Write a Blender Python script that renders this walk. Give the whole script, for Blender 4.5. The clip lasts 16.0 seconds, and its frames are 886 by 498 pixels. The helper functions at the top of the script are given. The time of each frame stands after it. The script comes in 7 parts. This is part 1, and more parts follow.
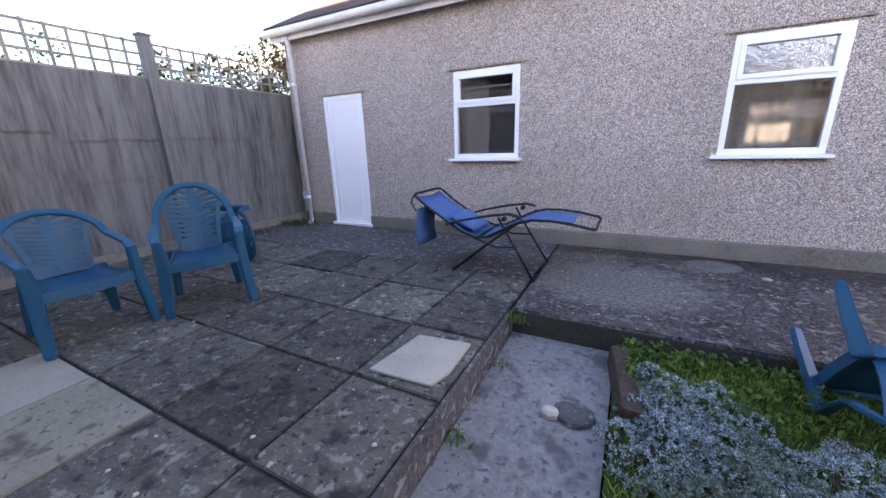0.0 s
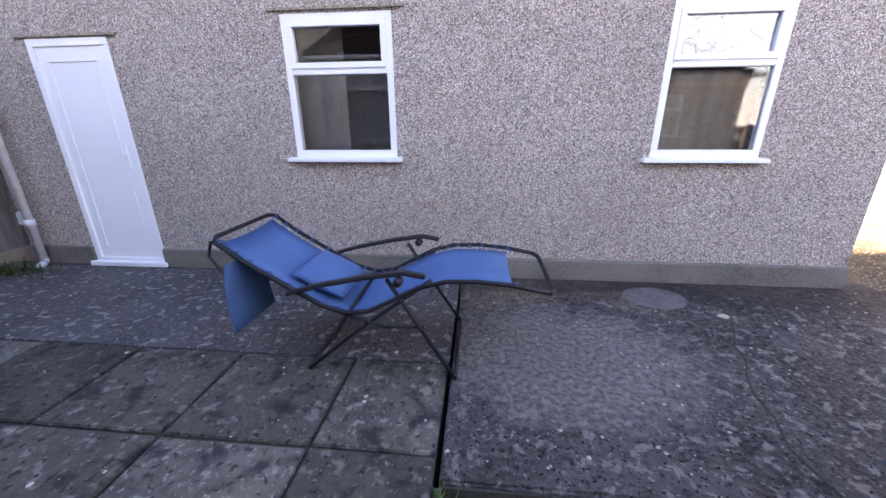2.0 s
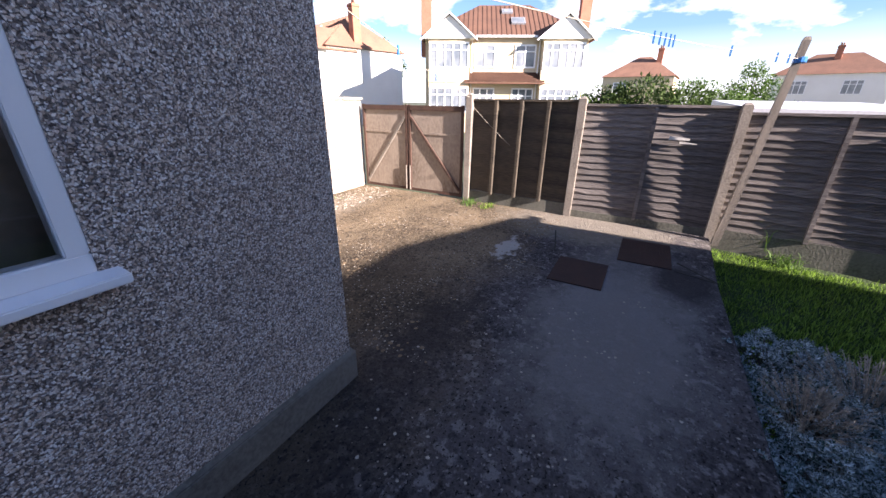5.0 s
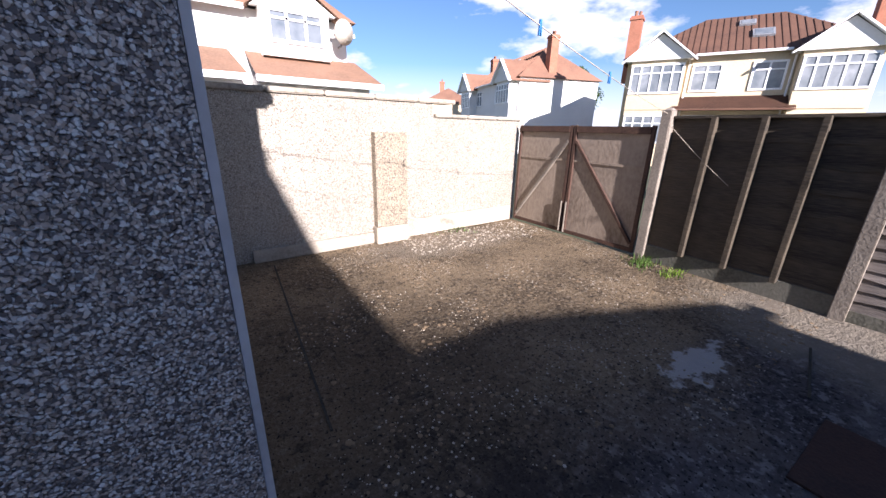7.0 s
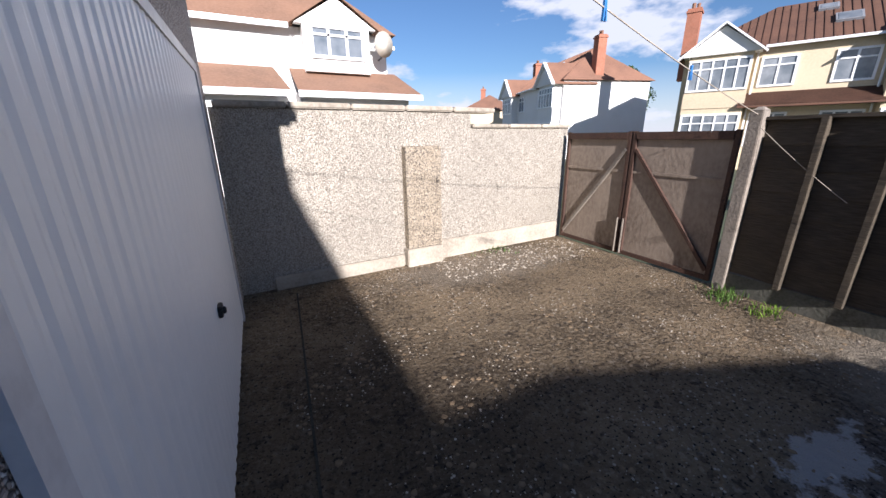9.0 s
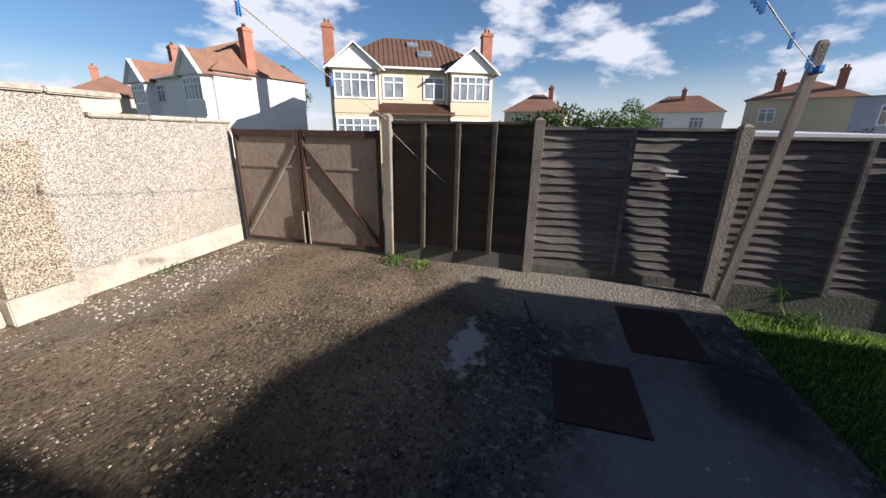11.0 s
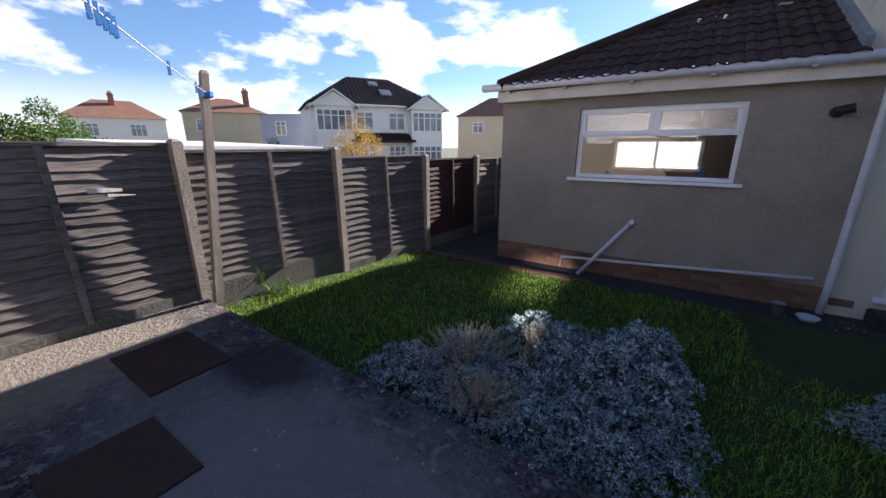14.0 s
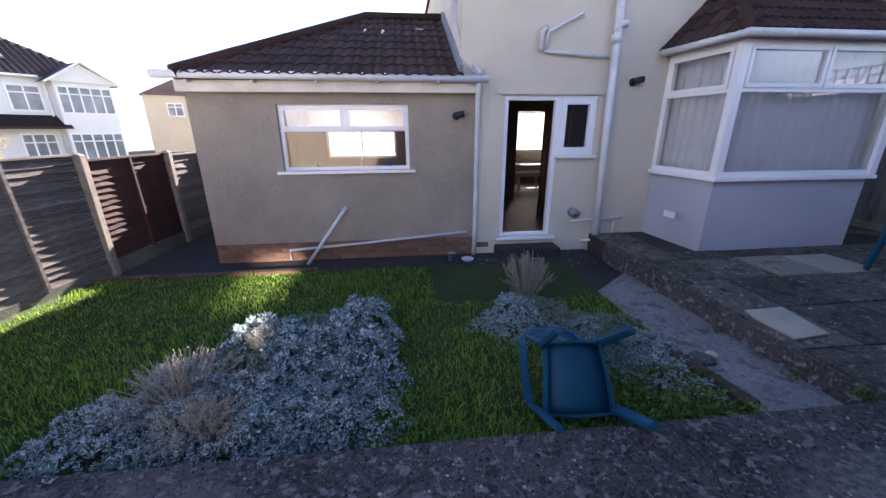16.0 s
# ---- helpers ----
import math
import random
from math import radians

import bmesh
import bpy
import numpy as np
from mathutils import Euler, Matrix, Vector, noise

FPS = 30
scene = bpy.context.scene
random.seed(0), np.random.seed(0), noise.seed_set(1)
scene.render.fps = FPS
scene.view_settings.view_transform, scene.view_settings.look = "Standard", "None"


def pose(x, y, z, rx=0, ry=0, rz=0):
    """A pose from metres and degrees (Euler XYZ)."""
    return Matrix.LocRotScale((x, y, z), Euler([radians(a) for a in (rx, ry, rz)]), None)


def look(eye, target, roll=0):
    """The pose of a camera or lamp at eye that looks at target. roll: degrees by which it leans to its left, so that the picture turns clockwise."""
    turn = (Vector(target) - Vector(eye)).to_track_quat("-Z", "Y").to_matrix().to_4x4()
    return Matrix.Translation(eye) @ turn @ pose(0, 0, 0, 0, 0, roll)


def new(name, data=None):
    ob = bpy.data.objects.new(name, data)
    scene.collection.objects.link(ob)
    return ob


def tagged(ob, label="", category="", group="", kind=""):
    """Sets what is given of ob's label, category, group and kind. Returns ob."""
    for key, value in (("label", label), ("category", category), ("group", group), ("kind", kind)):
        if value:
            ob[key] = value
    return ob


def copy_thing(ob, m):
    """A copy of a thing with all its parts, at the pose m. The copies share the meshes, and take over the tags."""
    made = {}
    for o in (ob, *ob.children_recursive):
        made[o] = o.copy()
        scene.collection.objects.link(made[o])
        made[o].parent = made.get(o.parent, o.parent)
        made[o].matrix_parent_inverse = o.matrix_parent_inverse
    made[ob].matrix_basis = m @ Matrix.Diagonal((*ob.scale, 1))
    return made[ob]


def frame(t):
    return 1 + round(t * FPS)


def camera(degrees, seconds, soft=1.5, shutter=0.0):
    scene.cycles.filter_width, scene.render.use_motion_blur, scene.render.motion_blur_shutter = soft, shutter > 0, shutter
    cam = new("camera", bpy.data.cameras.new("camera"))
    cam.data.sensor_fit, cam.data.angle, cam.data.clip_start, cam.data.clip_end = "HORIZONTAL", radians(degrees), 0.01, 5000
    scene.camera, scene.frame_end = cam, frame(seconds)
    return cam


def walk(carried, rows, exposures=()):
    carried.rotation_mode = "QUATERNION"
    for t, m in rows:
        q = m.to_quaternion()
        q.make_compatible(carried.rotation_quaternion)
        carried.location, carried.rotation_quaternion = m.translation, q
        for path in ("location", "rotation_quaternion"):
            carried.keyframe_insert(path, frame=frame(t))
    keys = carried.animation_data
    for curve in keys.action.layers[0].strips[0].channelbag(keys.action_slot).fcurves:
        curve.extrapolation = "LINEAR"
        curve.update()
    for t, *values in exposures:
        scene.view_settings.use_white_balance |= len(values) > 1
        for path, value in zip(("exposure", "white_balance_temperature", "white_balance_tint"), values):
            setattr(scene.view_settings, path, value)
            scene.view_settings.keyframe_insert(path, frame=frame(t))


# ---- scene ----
cam = camera(101.8, 16.0)
PATH = [
    (0, (3.135, -4.691, 1.273), (2.243, -2.989, 0.72), -1.8),
    (0.5, (2.901, -4.375, 1.301), (1.907, -2.737, 0.729), -1.6),
    (1, (2.688, -3.998, 1.326), (1.895, -2.239, 0.798), -0.8),
    (1.5, (2.555, -3.525, 1.343), (1.84, -1.749, 0.763), -1.8),
    (2, (2.514, -3.155, 1.348), (2.326, -1.272, 0.699), -0.4),
    (2.5, (2.664, -2.9, 1.334), (3.139, -1.08, 0.654), -2.3),
    (3, (2.966, -2.49, 1.342), (3.961, -0.889, 0.672), -2.7),
    (3.5, (3.224, -2.05, 1.409), (4.513, -0.716, 0.66), -2.0),
    (4, (3.581, -1.624, 1.6), (5.167, -0.664, 0.852), -0.1),
    (4.2, (3.728, -1.53, 1.619), (5.363, -0.687, 0.832), 0.4),
    (6.3, (5.339, -1.059, 1.403), (6.759, 0.194, 0.758), 2.1),
    (6.5, (5.441, -1.004, 1.401), (6.757, 0.358, 0.759), 1.2),
    (7, (5.622, -0.843, 1.414), (6.671, 0.737, 0.78), 1.2),
    (7.5, (5.747, -0.677, 1.426), (6.409, 1.113, 0.828), 1.0),
    (8, (5.802, -0.539, 1.405), (6.307, 1.307, 0.824), 0.4),
    (8.5, (5.879, -0.497, 1.453), (6.485, 1.32, 0.88), -0.4),
    (9, (5.921, -0.458, 1.463), (6.78, 1.246, 0.864), -0.7),
    (9.5, (5.909, -0.441, 1.449), (7.111, 1.043, 0.853), 1.0),
    (10, (5.888, -0.433, 1.449), (7.409, 0.727, 0.863), 1.0),
    (10.2, (5.872, -0.442, 1.446), (7.493, 0.572, 0.86), 1.1),
    (12.3, (5.87, -0.733, 1.462), (7.756, -1.026, 0.865), 0.0),
    (12.5, (5.856, -0.757, 1.462), (7.715, -1.214, 0.88), -0.1),
    (13, (5.839, -0.749, 1.469), (7.508, -1.68, 0.879), 0.1),
    (13.5, (5.821, -0.717, 1.499), (7.2, -2.046, 0.921), 0.8),
    (14, (5.791, -0.658, 1.507), (6.853, -2.261, 0.958), -0.1),
    (14.5, (5.719, -0.601, 1.519), (6.357, -2.415, 0.971), 0.3),
    (15, (5.61, -0.588, 1.581), (5.914, -2.466, 0.964), -0.1),
    (15.5, (5.49, -0.582, 1.629), (5.51, -2.479, 0.998), -0.1),
    (16, (5.41, -0.546, 1.64), (5.208, -2.434, 1.012), -0.3),
]
walk(cam, [(t, look(eye, target, roll)) for t, eye, target, roll in PATH],
     exposures=((0, 4.5, 7950, 28), (2, 4.6, 8150, 30), (3, 4.3, 8050, 32), (4.2, 3.0, 6900, 25), (6.3, 1.7, 6100, 25), (8, 1.4, 5800, 20), (9, 1.1, 5850, 18), (10.2, 0.9, 6150, 15), (12.3, 1.5, 6000, 18), (14, 1.85, 6200, 21), (15, 2.45, 6300, 23), (16, 3.15, 6500, 25)))

# ---------------- world, sun ----------------
SUN_TO = Vector((-0.405, -2.5, 1.0)).normalized()
world = bpy.data.worlds.new("sky_world")
scene.world = world
world.use_nodes = True
wn, wl = world.node_tree.nodes, world.node_tree.links
wn.clear()
w_out, w_bg = wn.new("ShaderNodeOutputWorld"), wn.new("ShaderNodeBackground")
w_sky, w_tc, w_map = wn.new("ShaderNodeTexSky"), wn.new("ShaderNodeTexCoord"), wn.new("ShaderNodeMapping")
w_noise, w_ramp, w_mix = wn.new("ShaderNodeTexNoise"), wn.new("ShaderNodeValToRGB"), wn.new("ShaderNodeMixRGB")
w_sky.sky_type, w_sky.sun_disc = "NISHITA", False
w_sky.sun_elevation = math.asin(SUN_TO.z)
w_sky.sun_rotation = math.atan2(SUN_TO.x, SUN_TO.y)
w_sky.air_density, w_sky.dust_density, w_sky.ozone_density = 1.1, 0.1, 5.0
w_map.inputs["Scale"].default_value = (1.5, 1.5, 3.6)
w_map.inputs["Location"].default_value = (0.35, 0.1, 0.25)
w_noise.inputs["Scale"].default_value, w_noise.inputs["Detail"].default_value = 2.3, 10
w_noise.inputs["Roughness"].default_value = 0.56
w_ramp.color_ramp.elements[0].position, w_ramp.color_ramp.elements[1].position = 0.52, 0.6
w_mix.inputs["Color2"].default_value = (8.2, 8.4, 8.7, 1)
wl.new(w_tc.outputs["Generated"], w_map.inputs["Vector"])
wl.new(w_map.outputs["Vector"], w_noise.inputs["Vector"])
wl.new(w_noise.outputs["Fac"], w_ramp.inputs["Fac"])
w_sep, w_haze, w_max = wn.new("ShaderNodeSeparateXYZ"), wn.new("ShaderNodeMapRange"), wn.new("ShaderNodeMath")
w_haze.inputs["From Min"].default_value, w_haze.inputs["From Max"].default_value = 0.0, 0.15
w_haze.inputs["To Min"].default_value, w_haze.inputs["To Max"].default_value = 0.8, 0.0
w_max.operation = "MAXIMUM"
wl.new(w_tc.outputs["Generated"], w_sep.inputs["Vector"])
wl.new(w_sep.outputs["Z"], w_haze.inputs["Value"])
wl.new(w_haze.outputs["Result"], w_max.inputs[0])
w_clear, w_mul = wn.new("ShaderNodeMapRange"), wn.new("ShaderNodeMath")
w_clear.inputs["From Min"].default_value, w_clear.inputs["From Max"].default_value = 0.42, 0.62
w_clear.inputs["To Min"].default_value, w_clear.inputs["To Max"].default_value = 1.0, 0.05
w_mul.operation = "MULTIPLY"
wl.new(w_sep.outputs["Z"], w_clear.inputs["Value"])
wl.new(w_ramp.outputs["Color"], w_mul.inputs[0])
wl.new(w_clear.outputs["Result"], w_mul.inputs[1])
wl.new(w_mul.outputs["Value"], w_max.inputs[1])
wl.new(w_max.outputs["Value"], w_mix.inputs["Fac"])
wl.new(w_sky.outputs["Color"], w_mix.inputs["Color1"])
wl.new(w_mix.outputs["Color"], w_bg.inputs["Color"])
wl.new(w_bg.outputs["Background"], w_out.inputs["Surface"])
w_bg.inputs["Strength"].default_value = 0.05

sun = new("sun", bpy.data.lights.new("sun", "SUN"))
sun.data.energy, sun.data.angle, sun.data.color = 5.0, radians(0.6), (1.0, 0.93, 0.82)
sun.matrix_world = look((0, 0, 0), -SUN_TO) @ Matrix.Translation((0, 0, 30))

# added lamp standing in for sun reflected by an unseen upstairs window next door
patch_lamp = new("window_glint", bpy.data.lights.new("window_glint", "AREA"))
patch_lamp.data.shape, patch_lamp.data.size, patch_lamp.data.size_y = "RECTANGLE", 0.6, 0.45
patch_lamp.data.energy, patch_lamp.data.spread, patch_lamp.data.color = 1.5, radians(2.2), (1.0, 0.93, 0.82)
patch_lamp.matrix_world = look((4.25, 13.93, 4.44), (7.15, -4.7, -0.27))

# ---------------- materials ----------------
def node_mat(name):
    m = bpy.data.materials.new(name)
    m.use_nodes = True
    n, l = m.node_tree.nodes, m.node_tree.links
    bsdf = n["Principled BSDF"]
    tc = n.new("ShaderNodeTexCoord")
    return m, n, l, bsdf, tc


def noise_fac(n, l, tc, scale, detail=4, lo=0.35, hi=0.65, stretch=(1, 1, 1), rough=0.55):
    mp, nz, rp = n.new("ShaderNodeMapping"), n.new("ShaderNodeTexNoise"), n.new("ShaderNodeMapRange")
    mp.inputs["Scale"].default_value = stretch
    nz.inputs["Scale"].default_value, nz.inputs["Detail"].default_value = scale, detail
    nz.inputs["Roughness"].default_value = rough
    rp.inputs["From Min"].default_value, rp.inputs["From Max"].default_value = lo, hi
    l.new(tc.outputs["Object"], mp.inputs["Vector"])
    l.new(mp.outputs["Vector"], nz.inputs["Vector"])
    l.new(nz.outputs["Fac"], rp.inputs["Value"])
    return rp.outputs["Result"]


def mixed(n, l, fac, a, b, blend="MIX"):
    mx = n.new("ShaderNodeMixRGB")
    mx.blend_type = blend
    for sock, v in ((mx.inputs["Fac"], fac), (mx.inputs["Color1"], a), (mx.inputs["Color2"], b)):
        if isinstance(v, (int, float)):
            sock.default_value = v
        elif isinstance(v, tuple):
            sock.default_value = (*v, 1)
        else:
            l.new(v, sock)
    return mx.outputs["Color"]


def bumped(n, l, bsdf, height, strength, dist):
    b = n.new("ShaderNodeBump")
    b.inputs["Strength"].default_value, b.inputs["Distance"].default_value = strength, dist
    l.new(height, b.inputs["Height"])
    l.new(b.outputs["Normal"], bsdf.inputs["Normal"])


def surface(name, base, stain, grain, big=1.2, fine=40, rough=0.85, bump=0.3, metal=0.0, stretch=(1, 1, 1), vary=0.0, dist=0.004, spec=0.3, spots=None, spot_size=14.0, pits=None):
    """Base colour with broad stains, fine grain and relief; vary: how far alike pieces differ in brightness."""
    m, n, l, bsdf, tc = node_mat(name)
    f1 = noise_fac(n, l, tc, big, 6, 0.38, 0.68, stretch)
    f2 = noise_fac(n, l, tc, fine, 5, 0.35, 0.65, stretch)
    c = mixed(n, l, f1, base, stain)
    half = n.new("ShaderNodeMath")
    half.operation = "MULTIPLY"
    half.inputs[1].default_value = 0.55
    l.new(f2, half.inputs[0])
    c = mixed(n, l, half.outputs[0], c, grain)
    if spots:
        for k, (scale, lo, hi) in enumerate(((spot_size, 0.58, 0.66), (spot_size * 3.1, 0.62, 0.68))):
            f3 = noise_fac(n, l, tc, scale, 2, lo, hi, (1.0 + 0.3 * k, 1, 1))
            c = mixed(n, l, f3, c, spots)
    if pits:
        for scale, lo, hi in ((24.0, 0.6, 0.64), (6.0, 0.54, 0.66)):
            c = mixed(n, l, noise_fac(n, l, tc, scale, 4, lo, hi), c, pits)
    if vary:
        oi, mr, hs = n.new("ShaderNodeObjectInfo"), n.new("ShaderNodeMapRange"), n.new("ShaderNodeHueSaturation")
        mr.inputs["To Min"].default_value, mr.inputs["To Max"].default_value = 1 - vary, 1 + vary
        l.new(oi.outputs["Random"], mr.inputs["Value"])
        l.new(mr.outputs["Result"], hs.inputs["Value"])
        l.new(c, hs.inputs["Color"])
        c = hs.outputs["Color"]
    l.new(c, bsdf.inputs["Base Color"])
    bsdf.inputs["Roughness"].default_value, bsdf.inputs["Metallic"].default_value = rough, metal
    bsdf.inputs["Specular IOR Level"].default_value = spec
    if bump:
        bumped(n, l, bsdf, f2, bump, dist)
    return m


def pebbledash(name, tones, cell=62.0, strength=0.9, crevice_tone=(0.1, 0.085, 0.075), bare=0.16):
    """Small round stones of mixed tones thrown on mortar, with pits where stones are missing."""
    m, n, l, bsdf, tc = node_mat(name)
    vo, rp = n.new("ShaderNodeTexVoronoi"), n.new("ShaderNodeValToRGB")
    wob, addv = n.new("ShaderNodeTexNoise"), n.new("ShaderNodeVectorMath")
    wob.inputs["Scale"].default_value, wob.inputs["Detail"].default_value = 60, 3
    addv.operation = "MULTIPLY_ADD"
    addv.inputs[1].default_value = (0.016, 0.016, 0.016)
    l.new(tc.outputs["Object"], wob.inputs["Vector"])
    l.new(wob.outputs["Color"], addv.inputs[0])
    l.new(tc.outputs["Object"], addv.inputs[2])
    vo.inputs["Scale"].default_value = cell
    l.new(addv.outputs["Vector"], vo.inputs["Vector"])
    sep = n.new("ShaderNodeSeparateColor")
    l.new(vo.outputs["Color"], sep.inputs["Color"])
    e = rp.color_ramp.elements
    e[0].position, e[0].color = 0.0, (*tones[0], 1)
    e[1].position, e[1].color = 1.0, (*tones[-1], 1)
    for k, t in enumerate(tones[1:-1]):
        el = e.new((k + 1) / (len(tones) - 1))
        el.color = (*t, 1)
    l.new(sep.outputs["Red"], rp.inputs["Fac"])
    dome, there, both = n.new("ShaderNodeMapRange"), n.new("ShaderNodeMapRange"), n.new("ShaderNodeMath")
    dome.interpolation_type = "SMOOTHSTEP"
    dome.inputs["From Min"].default_value, dome.inputs["From Max"].default_value = 1.0, 0.5
    l.new(vo.outputs["Distance"], dome.inputs["Value"])
    there.inputs["From Min"].default_value, there.inputs["From Max"].default_value = bare - 0.03, bare
    l.new(sep.outputs["Green"], there.inputs["Value"])
    both.operation = "MULTIPLY"
    l.new(dome.outputs["Result"], both.inputs[0])
    l.new(there.outputs["Result"], both.inputs[1])
    # mortar between stones and in pits is darkened, crevice shade in its colour
    c = mixed(n, l, both.outputs["Value"], crevice_tone, rp.outputs["Color"])
    grain = noise_fac(n, l, tc, 190, 3, 0.3, 0.7)
    c = mixed(n, l, grain, mixed(n, l, 0.22, c, crevice_tone), c)
    st = noise_fac(n, l, tc, 0.9, 5, 0.4, 0.75)
    soft = n.new("ShaderNodeMath")
    soft.operation = "MULTIPLY"
    soft.inputs[1].default_value = 0.3
    l.new(st, soft.inputs[0])
    c = mixed(n, l, soft.outputs[0], c, tuple(0.5 * t for t in tones[1]))
    l.new(c, bsdf.inputs["Base Color"])
    bsdf.inputs["Roughness"].default_value = 0.7
    bsdf.inputs["Specular IOR Level"].default_value = 0.35
    bumped(n, l, bsdf, both.outputs["Value"], strength, 0.012)
    return m


def glass_mat(name, tint=(1, 1, 1), rough=0.0, ripple=0.0, ior=1.45):
    m, n, l, bsdf, tc = node_mat(name)
    bsdf.inputs["Base Color"].default_value = (*tint, 1)
    bsdf.inputs["Transmission Weight"].default_value, bsdf.inputs["IOR"].default_value = 1.0, ior
    bsdf.inputs["Roughness"].default_value = rough
    if ripple:
        bumped(n, l, bsdf, noise_fac(n, l, tc, 24, 4, 0.3, 0.7), ripple, 0.01)
    return m


PEBBLE = pebbledash("pebbledash", [(0.07, 0.05, 0.045), (0.5, 0.38, 0.3), (0.8, 0.66, 0.55), (0.22, 0.18, 0.17), (0.84, 0.76, 0.69), (0.97, 0.93, 0.88)], 150, 1.0, (0.14, 0.115, 0.105), 0.11)
PEBBLE_PALE = pebbledash("pale_pebbledash", [(0.28, 0.24, 0.19), (0.5, 0.45, 0.37), (0.62, 0.57, 0.48), (0.4, 0.36, 0.29), (0.74, 0.7, 0.6)], 135, 1.0, (0.2, 0.17, 0.14), 0.14)
PEBBLE_OLD = pebbledash("brown_pebbledash", [(0.26, 0.2, 0.13), (0.44, 0.37, 0.27), (0.58, 0.5, 0.38), (0.37, 0.3, 0.21)], 110, 0.9)
CONC = surface("old_concrete", (0.072, 0.065, 0.063), (0.026, 0.023, 0.025), (0.125, 0.115, 0.112), 1.5, 26, 0.9, 0.8, dist=0.01, spots=(0.21, 0.195, 0.19), spot_size=13.0)


def ground_mat(name):
    """Dark lichened path concrete that turns into brown mossy yard concrete, with pale grit and one scraped pale area."""
    m, n, l, bsdf, tc = node_mat(name)

    def scaled(fac, by):
        h = n.new("ShaderNodeMath")
        h.operation = "MULTIPLY"
        h.inputs[1].default_value = by
        l.new(fac, h.inputs[0])
        return h.outputs["Value"]
    sep = n.new("ShaderNodeSeparateXYZ")
    l.new(tc.outputs["Object"], sep.inputs["Vector"])
    cols, f2 = [], None
    for base, stain, grain, spot, ss, most in (((0.08, 0.071, 0.07), (0.024, 0.021, 0.022), (0.15, 0.138, 0.134), (0.23, 0.213, 0.205), 12.0, 1.0),
                                         ((0.21, 0.155, 0.095), (0.04, 0.029, 0.019), (0.28, 0.215, 0.14), (0.4, 0.34, 0.26), 24.0, 0.4)):
        f1, f2 = noise_fac(n, l, tc, 1.3, 9, 0.42, 0.6, rough=0.68), noise_fac(n, l, tc, 30, 6, 0.38, 0.62, rough=0.65)
        c = mixed(n, l, scaled(f1, 0.85), base, stain)
        c = mixed(n, l, scaled(f2, 0.55), c, grain)
        c = mixed(n, l, scaled(noise_fac(n, l, tc, ss, 4, 0.56, 0.62), 0.8 * most), c, spot)
        c = mixed(n, l, scaled(noise_fac(n, l, tc, ss * 3, 2, 0.61, 0.67), 0.9 * most), c, spot)
        c = mixed(n, l, scaled(noise_fac(n, l, tc, 13, 5, 0.57, 0.63), 0.55), c, (0.016, 0.014, 0.015))
        c = mixed(n, l, noise_fac(n, l, tc, 52, 2, 0.6, 0.65), c, (0.014, 0.012, 0.012))
        cols.append(c)
    # the scraped area beside the patio
    mp, ln, wb, ad2, pr = n.new("ShaderNodeMapping"), n.new("ShaderNodeVectorMath"), noise_fac(n, l, tc, 4.5, 8, 0.0, 1.0, rough=0.7), n.new("ShaderNodeMath"), n.new("ShaderNodeMapRange")
    mp.inputs["Location"].default_value, mp.inputs["Scale"].default_value = (-3.05, 1.2, 0), (1, 1.35, 1)
    mp.vector_type = "POINT"
    mp.inputs["Location"].default_value = (-3.05, 1.2 * 1.35, 0)
    ln.operation = "LENGTH"
    l.new(tc.outputs["Object"], mp.inputs["Vector"])
    l.new(mp.outputs["Vector"], ln.inputs[0])
    ad2.operation = "MULTIPLY_ADD"
    ad2.inputs[1].default_value = 1.5
    l.new(wb, ad2.inputs[0])
    l.new(ln.outputs["Value"], ad2.inputs[2])
    pr.inputs["From Min"].default_value, pr.inputs["From Max"].default_value = 1.68, 1.3
    l.new(ad2.outputs["Value"], pr.inputs["Value"])
    pale = mixed(n, l, f2, (0.11, 0.104, 0.097), (0.27, 0.255, 0.238))
    cols[0] = mixed(n, l, scaled(pr.outputs["Result"], 0.85), cols[0], pale)
    ad, mr = n.new("ShaderNodeMath"), n.new("ShaderNodeMapRange")
    wob = noise_fac(n, l, tc, 1.1, 6, 0.0, 1.0)
    ad.operation = "MULTIPLY_ADD"
    ad.inputs[1].default_value = 1.8
    l.new(wob, ad.inputs[0])
    l.new(sep.outputs["Y"], ad.inputs[2])
    mr.inputs["From Min"].default_value, mr.inputs["From Max"].default_value = 0.35, 1.1
    l.new(ad.outputs["Value"], mr.inputs["Value"])
    whole = mixed(n, l, mr.outputs["Result"], cols[0], cols[1])
